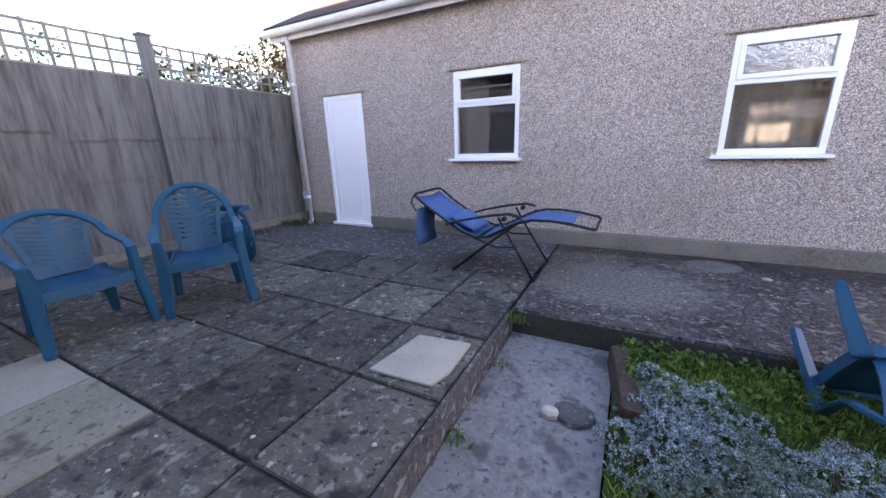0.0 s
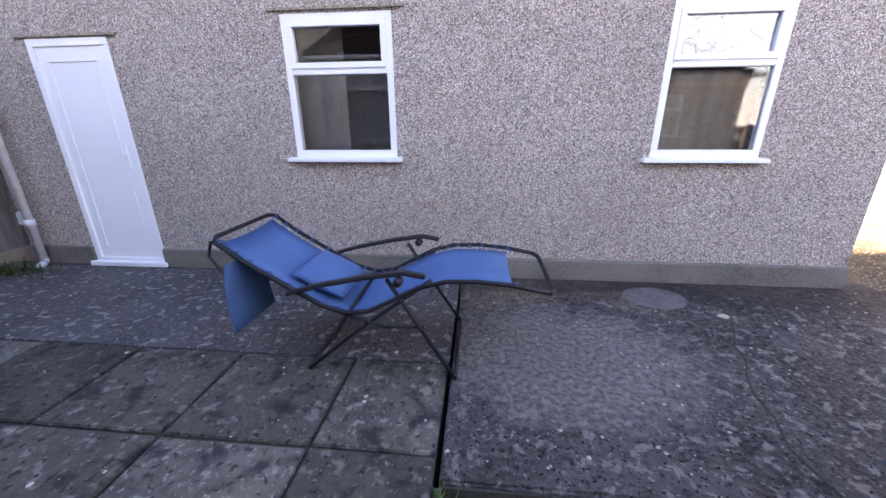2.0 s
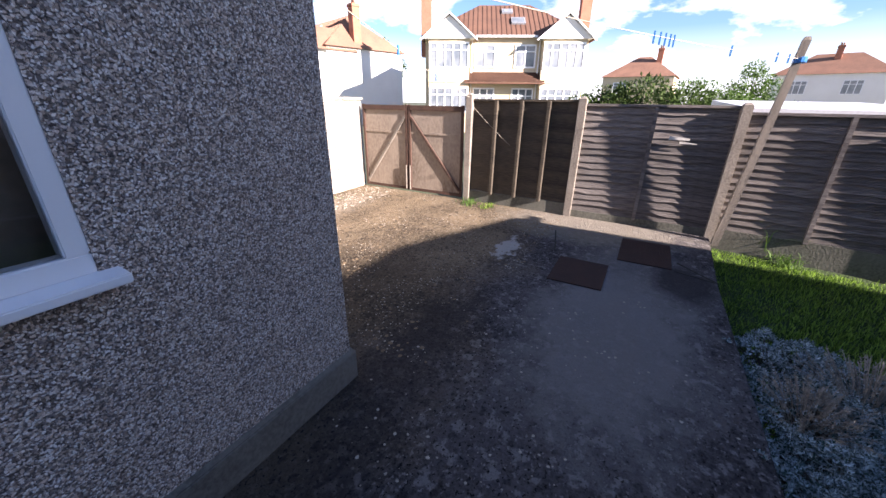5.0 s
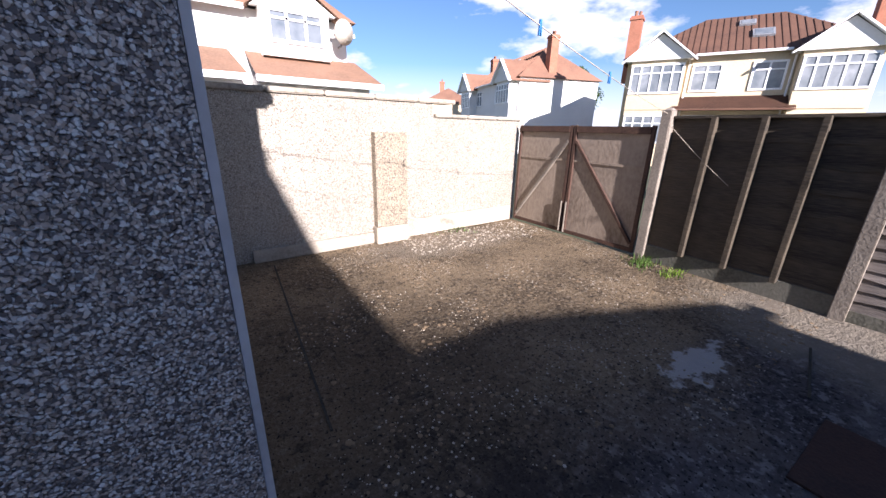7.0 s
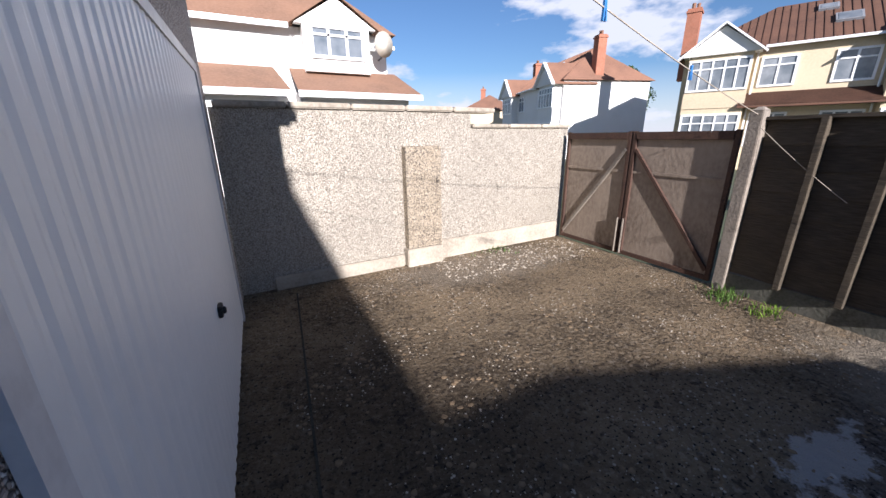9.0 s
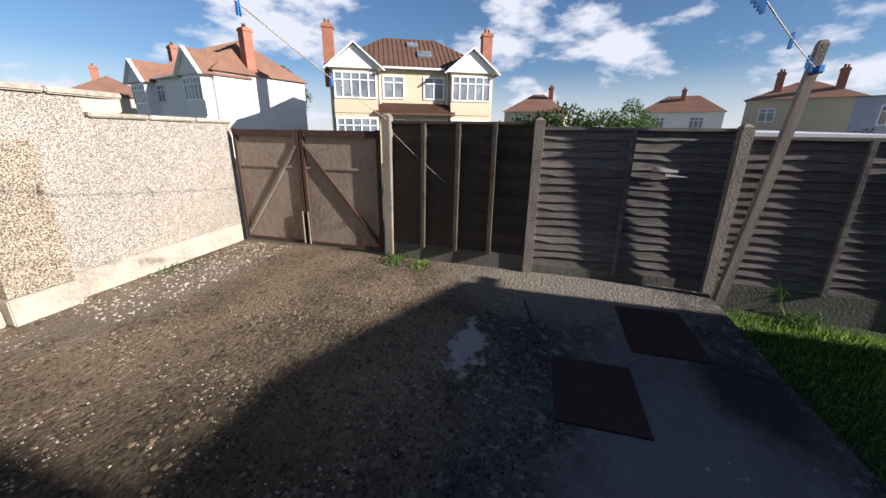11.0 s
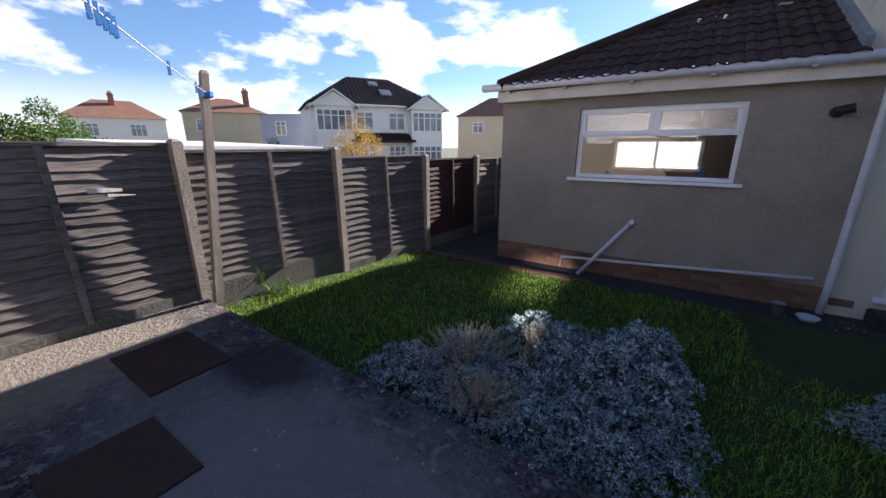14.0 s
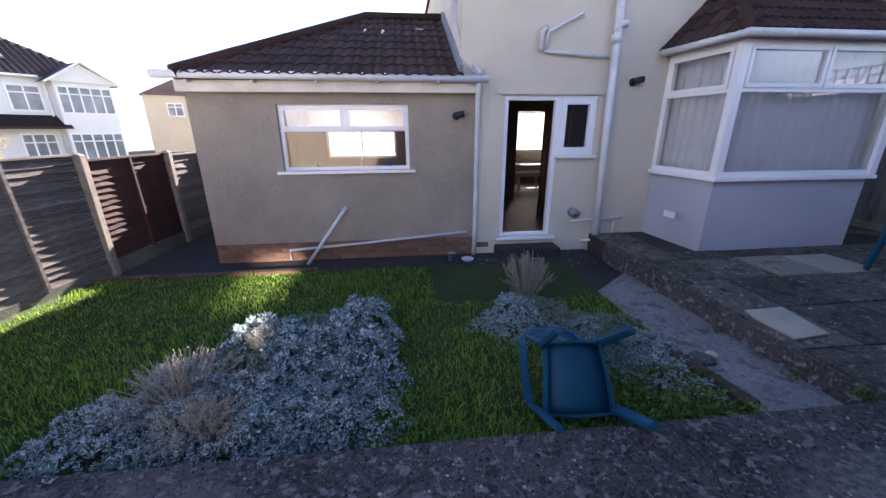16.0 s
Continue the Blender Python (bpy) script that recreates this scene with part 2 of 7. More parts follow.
    # ovals of paler or darker tone, two dark ones along the garage foot
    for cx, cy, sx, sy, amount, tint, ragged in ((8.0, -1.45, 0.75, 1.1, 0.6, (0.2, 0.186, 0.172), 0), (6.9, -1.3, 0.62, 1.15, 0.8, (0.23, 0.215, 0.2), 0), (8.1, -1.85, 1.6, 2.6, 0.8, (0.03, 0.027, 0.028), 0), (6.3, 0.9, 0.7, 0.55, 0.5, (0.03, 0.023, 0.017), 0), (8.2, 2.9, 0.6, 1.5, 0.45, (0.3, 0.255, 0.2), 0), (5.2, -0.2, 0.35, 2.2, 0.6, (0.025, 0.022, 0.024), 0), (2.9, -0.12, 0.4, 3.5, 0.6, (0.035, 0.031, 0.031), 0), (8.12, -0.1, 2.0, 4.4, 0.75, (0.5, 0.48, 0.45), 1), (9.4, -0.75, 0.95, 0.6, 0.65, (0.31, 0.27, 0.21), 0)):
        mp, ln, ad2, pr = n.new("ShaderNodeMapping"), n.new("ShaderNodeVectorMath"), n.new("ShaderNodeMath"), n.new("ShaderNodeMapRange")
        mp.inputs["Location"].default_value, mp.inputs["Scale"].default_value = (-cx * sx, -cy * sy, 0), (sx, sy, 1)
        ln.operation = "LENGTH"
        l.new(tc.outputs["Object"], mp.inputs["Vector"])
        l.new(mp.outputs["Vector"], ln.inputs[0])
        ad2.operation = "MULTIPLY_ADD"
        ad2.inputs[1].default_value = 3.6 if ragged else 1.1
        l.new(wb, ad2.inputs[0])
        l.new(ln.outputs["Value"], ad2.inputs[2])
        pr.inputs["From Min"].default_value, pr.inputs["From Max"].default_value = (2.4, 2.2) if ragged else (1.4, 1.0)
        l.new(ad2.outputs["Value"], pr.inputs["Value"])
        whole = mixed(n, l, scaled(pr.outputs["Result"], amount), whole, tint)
    l.new(whole, bsdf.inputs["Base Color"])
    bsdf.inputs["Roughness"].default_value, bsdf.inputs["Specular IOR Level"].default_value = 0.95, 0.15
    bumped(n, l, bsdf, f2, 0.9, 0.014)
    return m


GROUND_MIX = ground_mat("path_and_yard_concrete")
CONC_PALE = surface("worn_pale_concrete", (0.2, 0.19, 0.182), (0.1, 0.095, 0.09), (0.27, 0.257, 0.245), 2.6, 30, 0.9, 0.5, pits=(0.09, 0.085, 0.082))
PLINTH = surface("cement_plinth", (0.165, 0.148, 0.122), (0.075, 0.068, 0.057), (0.21, 0.192, 0.165), 1.8, 40, 0.85, 0.25)
SLAB = surface("weathered_paving_slab", (0.086, 0.077, 0.062), (0.036, 0.033, 0.029), (0.112, 0.101, 0.082), 2.8, 20, 0.92, 0.7, vary=0.42, dist=0.007, spots=(0.17, 0.157, 0.135), spot_size=13.0, pits=(0.026, 0.024, 0.023))
SLAB_PALE = surface("clean_pale_slab", (0.34, 0.31, 0.25), (0.22, 0.205, 0.165), (0.38, 0.35, 0.285), 2.0, 60, 0.85, 0.15, vary=0.08)
SLAB_MID = surface("yellowish_slab", (0.23, 0.21, 0.155), (0.15, 0.14, 0.105), (0.27, 0.25, 0.19), 2.2, 40, 0.88, 0.3, pits=(0.1, 0.09, 0.07))
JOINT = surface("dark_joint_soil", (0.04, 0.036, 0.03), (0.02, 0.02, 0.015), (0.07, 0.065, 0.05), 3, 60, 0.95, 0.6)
POST = surface("concrete_post", (0.23, 0.2, 0.163), (0.12, 0.1, 0.08), (0.32, 0.28, 0.235), 3, 45, 0.88, 0.35, vary=0.1)
GRAVEL_BOARD = surface("damp_gravel_board", (0.125, 0.122, 0.1), (0.06, 0.062, 0.047), (0.18, 0.172, 0.145), 3, 45, 0.9, 0.35)
COPING = surface("stone_coping", (0.4, 0.35, 0.28), (0.22, 0.19, 0.15), (0.48, 0.43, 0.35), 3, 40, 0.88, 0.3, vary=0.12)
WOOD = surface("grey_fence_wood", (0.15, 0.13, 0.117), (0.03, 0.026, 0.026), (0.26, 0.228, 0.205), 2.2, 30, 0.85, 0.5, stretch=(1, 0.25, 4), vary=0.25)
WOOD_RED = surface("red_brown_fence_wood", (0.05, 0.017, 0.013), (0.022, 0.009, 0.008), (0.085, 0.036, 0.026), 2.2, 30, 0.8, 0.4, stretch=(1, 0.25, 4), vary=0.2)
WOOD_DARK = surface("dark_panel_wood", (0.075, 0.06, 0.042), (0.024, 0.021, 0.017), (0.115, 0.092, 0.066), 2.0, 30, 0.85, 0.5, stretch=(1, 0.3, 3), vary=0.15)
WOOD_GREY = surface("weathered_pole_wood", (0.24, 0.2, 0.16), (0.13, 0.11, 0.09), (0.3, 0.26, 0.21), 4, 50, 0.85, 0.5, stretch=(4, 4, 0.6))
TRELLIS = surface("trellis_wood", (0.3, 0.26, 0.2), (0.17, 0.15, 0.12), (0.36, 0.32, 0.26), 4, 50, 0.85, 0.4)
UPVC = surface("white_upvc", (0.8, 0.81, 0.82), (0.74, 0.75, 0.76), (0.8, 0.8, 0.8), 1.0, 20, 0.28, 0.0, spec=0.5)
UPVC_GREY = surface("grey_white_pipe", (0.6, 0.6, 0.62), (0.45, 0.44, 0.44), (0.66, 0.66, 0.67), 3.0, 30, 0.4, 0.1)
STEEL_WHITE = surface("white_painted_steel", (0.76, 0.77, 0.78), (0.68, 0.69, 0.7), (0.78, 0.78, 0.78), 0.8, 14, 0.38, 0.05, spec=0.5)
CREAM = surface("cream_painted_render", (0.72, 0.65, 0.52), (0.62, 0.555, 0.44), (0.76, 0.7, 0.58), 0.8, 95, 0.85, 0.9, dist=0.008)
BUFF = surface("buff_render", (0.36, 0.305, 0.245), (0.26, 0.215, 0.175), (0.44, 0.38, 0.31), 1.6, 110, 0.9, 0.9, dist=0.008, spots=(0.45, 0.39, 0.32), spot_size=48.0)
BLUEGREY = surface("grey_blue_masonry_paint", (0.42, 0.43, 0.5), (0.36, 0.37, 0.43), (0.46, 0.47, 0.53), 1.0, 60, 0.7, 0.2)
BRICK = surface("old_red_brick", (0.19, 0.095, 0.06), (0.07, 0.045, 0.034), (0.27, 0.15, 0.1), 3, 40, 0.9, 0.4, vary=0.25)
MORTAR = surface("mortar", (0.17, 0.12, 0.09), (0.08, 0.06, 0.05), (0.24, 0.18, 0.14), 3, 60, 0.9, 0.3)
TILE = surface("dark_roof_tile", (0.046, 0.027, 0.023), (0.022, 0.016, 0.015), (0.07, 0.042, 0.035), 2, 40, 0.88, 0.35, vary=0.25, spec=0.15)
TILE_RED = surface("red_roof_tile", (0.22, 0.115, 0.075), (0.15, 0.08, 0.055), (0.27, 0.15, 0.1), 0.8, 12, 0.85, 0.2)
TILE_BROWN = surface("brown_red_roof_tile", (0.13, 0.068, 0.045), (0.085, 0.046, 0.033), (0.17, 0.09, 0.06), 0.8, 12, 0.85, 0.2)
TILE_FAR_DARK = surface("far_dark_roof", (0.05, 0.03, 0.027), (0.032, 0.022, 0.02), (0.065, 0.04, 0.035), 0.8, 10, 0.85, 0.2)
FASCIA = surface("cream_fascia", (0.66, 0.6, 0.5), (0.5, 0.45, 0.37), (0.7, 0.65, 0.55), 3, 30, 0.6, 0.15)
LEAD = surface("lead_grey", (0.22, 0.23, 0.25), (0.14, 0.15, 0.16), (0.28, 0.29, 0.31), 4, 40, 0.6, 0.2)
RUST = surface("rusty_iron_cover", (0.042, 0.02, 0.014), (0.024, 0.014, 0.011), (0.062, 0.03, 0.02), 5, 70, 0.8, 0.5)
RUST_RAIL = surface("rusty_rail", (0.065, 0.038, 0.028), (0.03, 0.02, 0.017), (0.13, 0.07, 0.048), 5, 60, 0.8, 0.4)
SHEET = surface("weathered_gate_sheet", (0.28, 0.225, 0.175), (0.12, 0.088, 0.066), (0.36, 0.3, 0.24), 1.6, 25, 0.8, 0.3, stretch=(1, 1, 0.6))
FENCE_CONC = surface("stained_concrete_panel", (0.165, 0.163, 0.158), (0.05, 0.046, 0.044), (0.22, 0.217, 0.212), 2.4, 14, 0.9, 0.35, stretch=(1, 2.2, 0.22))
WALL_FAR_WHITE = surface("far_white_render", (0.76, 0.75, 0.72), (0.66, 0.65, 0.62), (0.78, 0.77, 0.75), 0.4, 10, 0.9, 0.1)
WALL_FAR_BUFF = surface("far_buff_render", (0.58, 0.48, 0.33), (0.5, 0.41, 0.28), (0.62, 0.53, 0.38), 0.4, 10, 0.9, 0.1)
CHIMNEY_BRICK = surface("chimney_brick", (0.33, 0.13, 0.08), (0.24, 0.1, 0.06), (0.38, 0.18, 0.12), 2, 12, 0.9, 0.2)
BLACK = surface("black_plastic", (0.02, 0.02, 0.022), (0.015, 0.015, 0.016), (0.03, 0.03, 0.03), 4, 40, 0.45, 0.0)
ROOM = surface("room_plaster", (0.62, 0.52, 0.38), (0.55, 0.46, 0.34), (0.64, 0.55, 0.42), 1, 20, 0.9, 0.1)
# room plaster again, with the dim garage and hall put into its colour
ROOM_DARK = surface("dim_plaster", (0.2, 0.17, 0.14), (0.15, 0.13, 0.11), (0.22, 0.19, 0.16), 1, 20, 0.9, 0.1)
FLOOR_WOOD = surface("brown_floorboards", (0.14, 0.07, 0.04), (0.09, 0.045, 0.028), (0.19, 0.1, 0.06), 3, 30, 0.5, 0.2, stretch=(6, 1, 1))
CURTAIN = surface("net_curtain", (0.72, 0.73, 0.76), (0.62, 0.63, 0.67), (0.75, 0.76, 0.78), 3, 60, 0.9, 0.2)
BLIND = surface("beige_blind", (0.22, 0.2, 0.16), (0.14, 0.128, 0.104), (0.27, 0.25, 0.2), 2, 30, 0.9, 0.2)
GLASS = glass_mat("window_glass", ior=1.55)
FROST = glass_mat("patterned_glass", (0.95, 0.97, 1.0), 0.03, 0.22, 2.3)
FAR_GLASS = surface("far_window_glass", (0.1, 0.12, 0.14), (0.3, 0.32, 0.34), (0.16, 0.18, 0.2), 0.9, 3, 0.08, 0.0, spec=0.6)
SHRUB_CORE = surface("dark_soil", (0.05, 0.04, 0.03), (0.025, 0.02, 0.016), (0.075, 0.06, 0.045), 2, 40, 0.95, 0.8, dist=0.02)
LAWN = surface("lawn_turf", (0.03, 0.055, 0.012), (0.018, 0.028, 0.009), (0.05, 0.08, 0.02), 1.5, 40, 0.95, 0.8, dist=0.02)
FAR_LAND = surface("far_gardens", (0.08, 0.09, 0.05), (0.1, 0.09, 0.08), (0.07, 0.1, 0.04), 0.06, 1.5, 0.95, 0.0)
TARMAC = surface("dark_damp_paving", (0.03, 0.028, 0.027), (0.016, 0.015, 0.015), (0.055, 0.05, 0.048), 1.6, 30, 0.85, 0.4)


def leaf_material(name, c1, c2, rough=0.6, trans=0.25, low=0.0):
    m, n, l, bsdf, tc = node_mat(name)
    geo, rp = n.new("ShaderNodeNewGeometry"), n.new("ShaderNodeValToRGB")
    rp.color_ramp.elements[0].color, rp.color_ramp.elements[1].color = (*c1, 1), (*c2, 1)
    rp.color_ramp.elements[0].position = low
    l.new(geo.outputs["Random Per Island"], rp.inputs["Fac"])
    l.new(rp.outputs["Color"], bsdf.inputs["Base Color"])
    bsdf.inputs["Roughness"].default_value = rough
    bsdf.inputs["Specular IOR Level"].default_value = 0.2
    out = n["Material Output"]
    tr, mx = n.new("ShaderNodeBsdfTranslucent"), n.new("ShaderNodeMixShader")
    l.new(rp.outputs["Color"], tr.inputs["Color"])
    mx.inputs["Fac"].default_value = trans
    l.new(bsdf.outputs["BSDF"], mx.inputs[1])
    l.new(tr.outputs["BSDF"], mx.inputs[2])
    l.new(mx.outputs["Shader"], out.inputs["Surface"])
    return m


# ---------------- builders ----------------
class Solid:
    """Collects boxes, prisms, tubes and sheets into one mesh."""

    def __init__(self):
        self.v, self.f = [], []

    def add(self, verts, faces):
        k = len(self.v)
        self.v += [tuple(p) for p in verts]
        self.f += [tuple(k + i for i in f) for f in faces]
        return self

    def box(self, x0, y0, z0, x1, y1, z1, m=None):
        vs = [Vector((x, y, z)) for z in (z0, z1) for x, y in ((x0, y0), (x1, y0), (x1, y1), (x0, y1))]
        if m is not None:
            vs = [m @ p for p in vs]
        return self.add(vs, [(3, 2, 1, 0), (4, 5, 6, 7), (0, 1, 5, 4), (1, 2, 6, 5), (2, 3, 7, 6), (3, 0, 4, 7)])

    def prism(self, poly, z0, z1, top=None):
        n = len(poly)
        tops = [z1] * n if top is None else top
        vs = [(x, y, z0) for x, y in poly] + [(x, y, z) for (x, y), z in zip(poly, tops)]
        return self.add(vs, [tuple(reversed(range(n))), tuple(range(n, 2 * n))] + [(i, (i + 1) % n, n + (i + 1) % n, n + i) for i in range(n)])

    def loft(self, rings, caps=True, closed=True):
        n = len(rings[0])
        vs = [p for r in rings for p in r]
        fs = [(a * n + i, a * n + (i + 1) % n, (a + 1) * n + (i + 1) % n, (a + 1) * n + i)
              for a in range(len(rings) - 1) for i in range(n if closed else n - 1)]
        if caps:
            fs += [tuple(reversed(range(n))), tuple((len(rings) - 1) * n + i for i in range(n))]
        return self.add(vs, fs)

    def tube(self, pts, r, n=8, r1=None):
        pts = [Vector(p) for p in pts]
        rings, up = [], None
        for i, p in enumerate(pts):
            d = (pts[min(i + 1, len(pts) - 1)] - pts[max(i - 1, 0)]).normalized()
            if up is None:
                up = d.orthogonal().normalized()
            up = (up - up.dot(d) * d).normalized()
            side = d.cross(up)
            rr = r if r1 is None else r + (r1 - r) * i / max(1, len(pts) - 1)
            rings.append([p + rr * (math.cos(a) * up + math.sin(a) * side) for a in (2 * math.pi * k / n for k in range(n))])
        return self.loft(rings)

    def beam(self, a, b, w, h, up=(0, 0, 1)):
        a, b = Vector(a), Vector(b)
        d = (b - a).normalized()
        s = d.cross(Vector(up)).normalized()
        u = s.cross(d)
        ring = lambda p: [p + s * w / 2 - u * h / 2, p + s * w / 2 + u * h / 2, p - s * w / 2 + u * h / 2, p - s * w / 2 - u * h / 2]
        return self.loft([ring(a), ring(b)])

    def mesh(self, name, mat, smooth=False, bevel=0.0):
        me = bpy.data.meshes.new(name)
        me.from_pydata(self.v, [], self.f)
        me.update()
        if bevel or smooth:
            bm = bmesh.new()
            bm.from_mesh(me)
            bmesh.ops.recalc_face_normals(bm, faces=bm.faces)
            if bevel:
                bmesh.ops.bevel(bm, geom=[e for e in bm.edges if len(e.link_faces) == 2 and e.calc_face_angle(0) > 0.6], offset=bevel, segments=2, affect="EDGES", clamp_overlap=True)
            for f in bm.faces:
                f.smooth = smooth
            bm.to_mesh(me)
            bm.free()
        me.materials.append(mat)
        return me


def thing(name, label, category, at=(0, 0, 0), group="", kind="", rz=0, m=None):
    ob = new(name)
    ob.matrix_world = m if m is not None else pose(*at, 0, 0, rz)
    ob.empty_display_size = 0.1
    return tagged(ob, label, category, group, kind)


def part(name, solid, mat, parent, label="", smooth=False, bevel=0.0):
    """One mesh under a thing or a part; its coordinates are those of its top thing."""
    ob = new(name, solid.mesh(name, mat, smooth, bevel))
    ob.parent = parent
    if label:
        ob["label"] = label
    return ob


def single(name, solid, mat, label, category, kind="", group="", smooth=False, bevel=0.0):
    return tagged(new(name, solid.mesh(name, mat, smooth, bevel)), label, category, group, kind)


def piece(me, parent, m):
    ob = new(me.name, me)
    ob.parent = parent
    ob.matrix_basis = m
    return ob


def wall_with_holes(axis, at0, at1, lo, hi, z0, z1, holes):
    """A wall along x (axis 'x', thickness at0..at1 in y) or along y, with rectangular holes (lo, hi, z0, z1)."""
    s = Solid()
    cuts = sorted({lo, hi, *(h[0] for h in holes), *(h[1] for h in holes)})
    for a, b in zip(cuts, cuts[1:]):
        z = z0
        for h in sorted((h for h in holes if h[0] <= a + 1e-6 and h[1] >= b - 1e-6), key=lambda h: h[2]):
            if h[2] > z + 1e-6:
                s.box(*((a, at0, z, b, at1, h[2]) if axis == "x" else (at0, a, z, at1, b, h[2])))
            z = h[3]
        if z1 > z + 1e-6:
            s.box(*((a, at0, z, b, at1, z1) if axis == "x" else (at0, a, z, at1, b, z1)))
    return s


def rect_frame(s, x0, x1, z0, z1, y0, y1, w, wb=None):
    """Four bars round an opening in a wall along x."""
    wb = wb or w
    s.box(x0, y0, z0, x1, y1, z0 + wb)
    s.box(x0, y0, z1 - w, x1, y1, z1)
    s.box(x0, y0, z0 + wb, x0 + w, y1, z1 - w)
    s.box(x1 - w, y0, z0 + wb, x1, y1, z1 - w)
    return s


# ---------------- ground ----------------
GX = 5.63  # end of the garage
single("ground", Solid().box(-400, -400, -1.2, 400, 400, -0.62), FAR_LAND, "distant gardens and streets spreading to the horizon", "ground", "structure")
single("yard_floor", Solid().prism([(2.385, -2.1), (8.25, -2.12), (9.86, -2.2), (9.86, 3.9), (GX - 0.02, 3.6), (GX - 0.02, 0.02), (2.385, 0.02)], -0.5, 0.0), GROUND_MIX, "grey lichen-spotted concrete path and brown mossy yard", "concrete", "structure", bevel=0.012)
single("concrete_strip", Solid().box(-2.6, -1.33, -0.5, 2.365, 0.02, -0.004), CONC, "dark damp concrete strip below the garage wall", "concrete", "structure")
single("patio_bed", Solid().prism([(-2.6, -6.06), (2.36, -6.06), (2.36, -1.345), (-2.6, -1.345)], -0.5, -0.02), JOINT, "dark soil filled joints between patio slabs", "patio", "structure")
single("lower_path", Solid().prism([(2.4, -2.105), (3.15, -2.105), (3.15, -4.3), (2.4, -4.9)], -0.55, -0.2, [-0.2, -0.2, -0.24, -0.25]), CONC_PALE, "pale worn concrete path one step below the patio", "path", "structure")
single("house_paving", Solid().prism([(2.41, -4.9), (3.15, -4.3), (3.16, -4.1), (5.1, -4.1), (5.1, -5.42), (9.7, -5.42), (9.7, -9.0), (2.41, -9.0)], -0.6, -0.29), TARMAC, "dark damp paving along the house wall", "paving", "structure")


def lawn_z(x, y):
    return -0.13 - 0.035 * max(0.0, -2.1 - y)


lawn_cols = 26
lawn_s = Solid()
lawn_xs, lawn_ys = np.linspace(3.16, 9.95, lawn_cols), np.linspace(-2.11, -5.4, 14)
lawn_s.add([(x, y, lawn_z(x, y) + 0.02 * noise.noise((x * 1.7, y * 1.7, 0))) for y in lawn_ys for x in lawn_xs],
           [(r * lawn_cols + c, (r + 1) * lawn_cols + c, (r + 1) * lawn_cols + c + 1, r * lawn_cols + c + 1) for r in range(13) for c in range(lawn_cols - 1)])
single("lawn", lawn_s, LAWN, "rough green lawn beyond the concrete path", "lawn", "structure", smooth=True)

# ---------------- garage ----------------
WINS = ((0.905, 1.81, 1.09, 2.19), (3.885, 4.71, 1.09, 2.19))
DOOR = (-1.42, -0.64, 0.05, 2.075)
EAVE = 3.08
gw = wall_with_holes("x", 0.0, 0.2, -2.15, GX, 0.0, EAVE, [DOOR, *WINS])
single("wall_garage_front", gw, PEBBLE, "brown and grey pebbledash garage wall", "wall", "structure")
single("wall_garage_end", wall_with_holes("y", GX - 0.2, GX, 0.2, 3.25, 0.0, EAVE - 0.1, [(0.3, 2.78, 0.0, 1.96)]), PEBBLE, "pebbledash garage end wall round the garage door", "wall", "structure")
gv = Solid().add([(GX - 0.2, 0, EAVE - 0.1), (GX, 0, EAVE - 0.1), (GX, 3.25, EAVE - 0.1), (GX - 0.2, 3.25, EAVE - 0.1), (GX - 0.2, 1.6, 3.95), (GX, 1.6, 3.95)], [(1, 2, 5), (0, 4, 3), (0, 1, 5, 4), (2, 3, 4, 5), (3, 2, 1, 0)])
single("wall_garage_gable", gv, PEBBLE, "pebbledash gable of the garage", "wall", "structure")
single("wall_garage_back", Solid().box(-2.15, 3.05, 0, GX - 0.2, 3.25, EAVE - 0.1), PEBBLE_OLD, "plain back wall of the garage", "wall", "structure")
single("wall_garage_west", Solid().box(-2.15, 0.2, 0, -1.95, 3.05, EAVE), PEBBLE, "plain far end wall of the garage", "wall", "structure")
single("garage_floor", Solid().box(-1.95, 0.2, -0.1, GX - 0.2, 3.05, 0.01), CONC, "bare concrete floor inside the garage", "floor", "structure")
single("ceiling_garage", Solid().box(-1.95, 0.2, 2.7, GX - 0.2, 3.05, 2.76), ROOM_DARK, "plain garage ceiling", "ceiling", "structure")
pl = Solid()
for a, b in ((-2.15, DOOR[0]), (DOOR[1], GX + 0.022)):
    pl.add([(a, 0.02, 0), (b, 0.02, 0), (b, -0.03, 0), (a, -0.03, 0), (a, 0.02, 0.2), (b, 0.02, 0.2), (b, -0.03, 0.185), (a, -0.03, 0.185)],
           [(0, 1, 2, 3), (7, 6, 5, 4), (3, 2, 6, 7), (1, 0, 4, 5), (2, 1, 5, 6), (0, 3, 7, 4)])
single("plinth", pl, PLINTH, "smooth grey cement plinth at the foot of the garage", "plinth", "structure", bevel=0.006)
drip = Solid()
for a, b, z in ((DOOR[0] - 0.08, DOOR[1] + 0.1, DOOR[3] + 0.01), (WINS[0][0] - 0.1, WINS[0][1] + 0.1, 2.21), (WINS[1][0] - 0.1, WINS[1][1] + 0.1, 2.21)):
    drip.box(a, -0.022, z, b, 0.01, z + 0.018)
single("trim_bellcast", drip, PEBBLE_OLD, "rough render drip edge above the openings", "trim", "structure")
# roof with front slope and gutter
groof = thing("garage_roof", "dark tiled pitched garage roof with white gutter", "roof", (0, 0, EAVE), kind="structure")
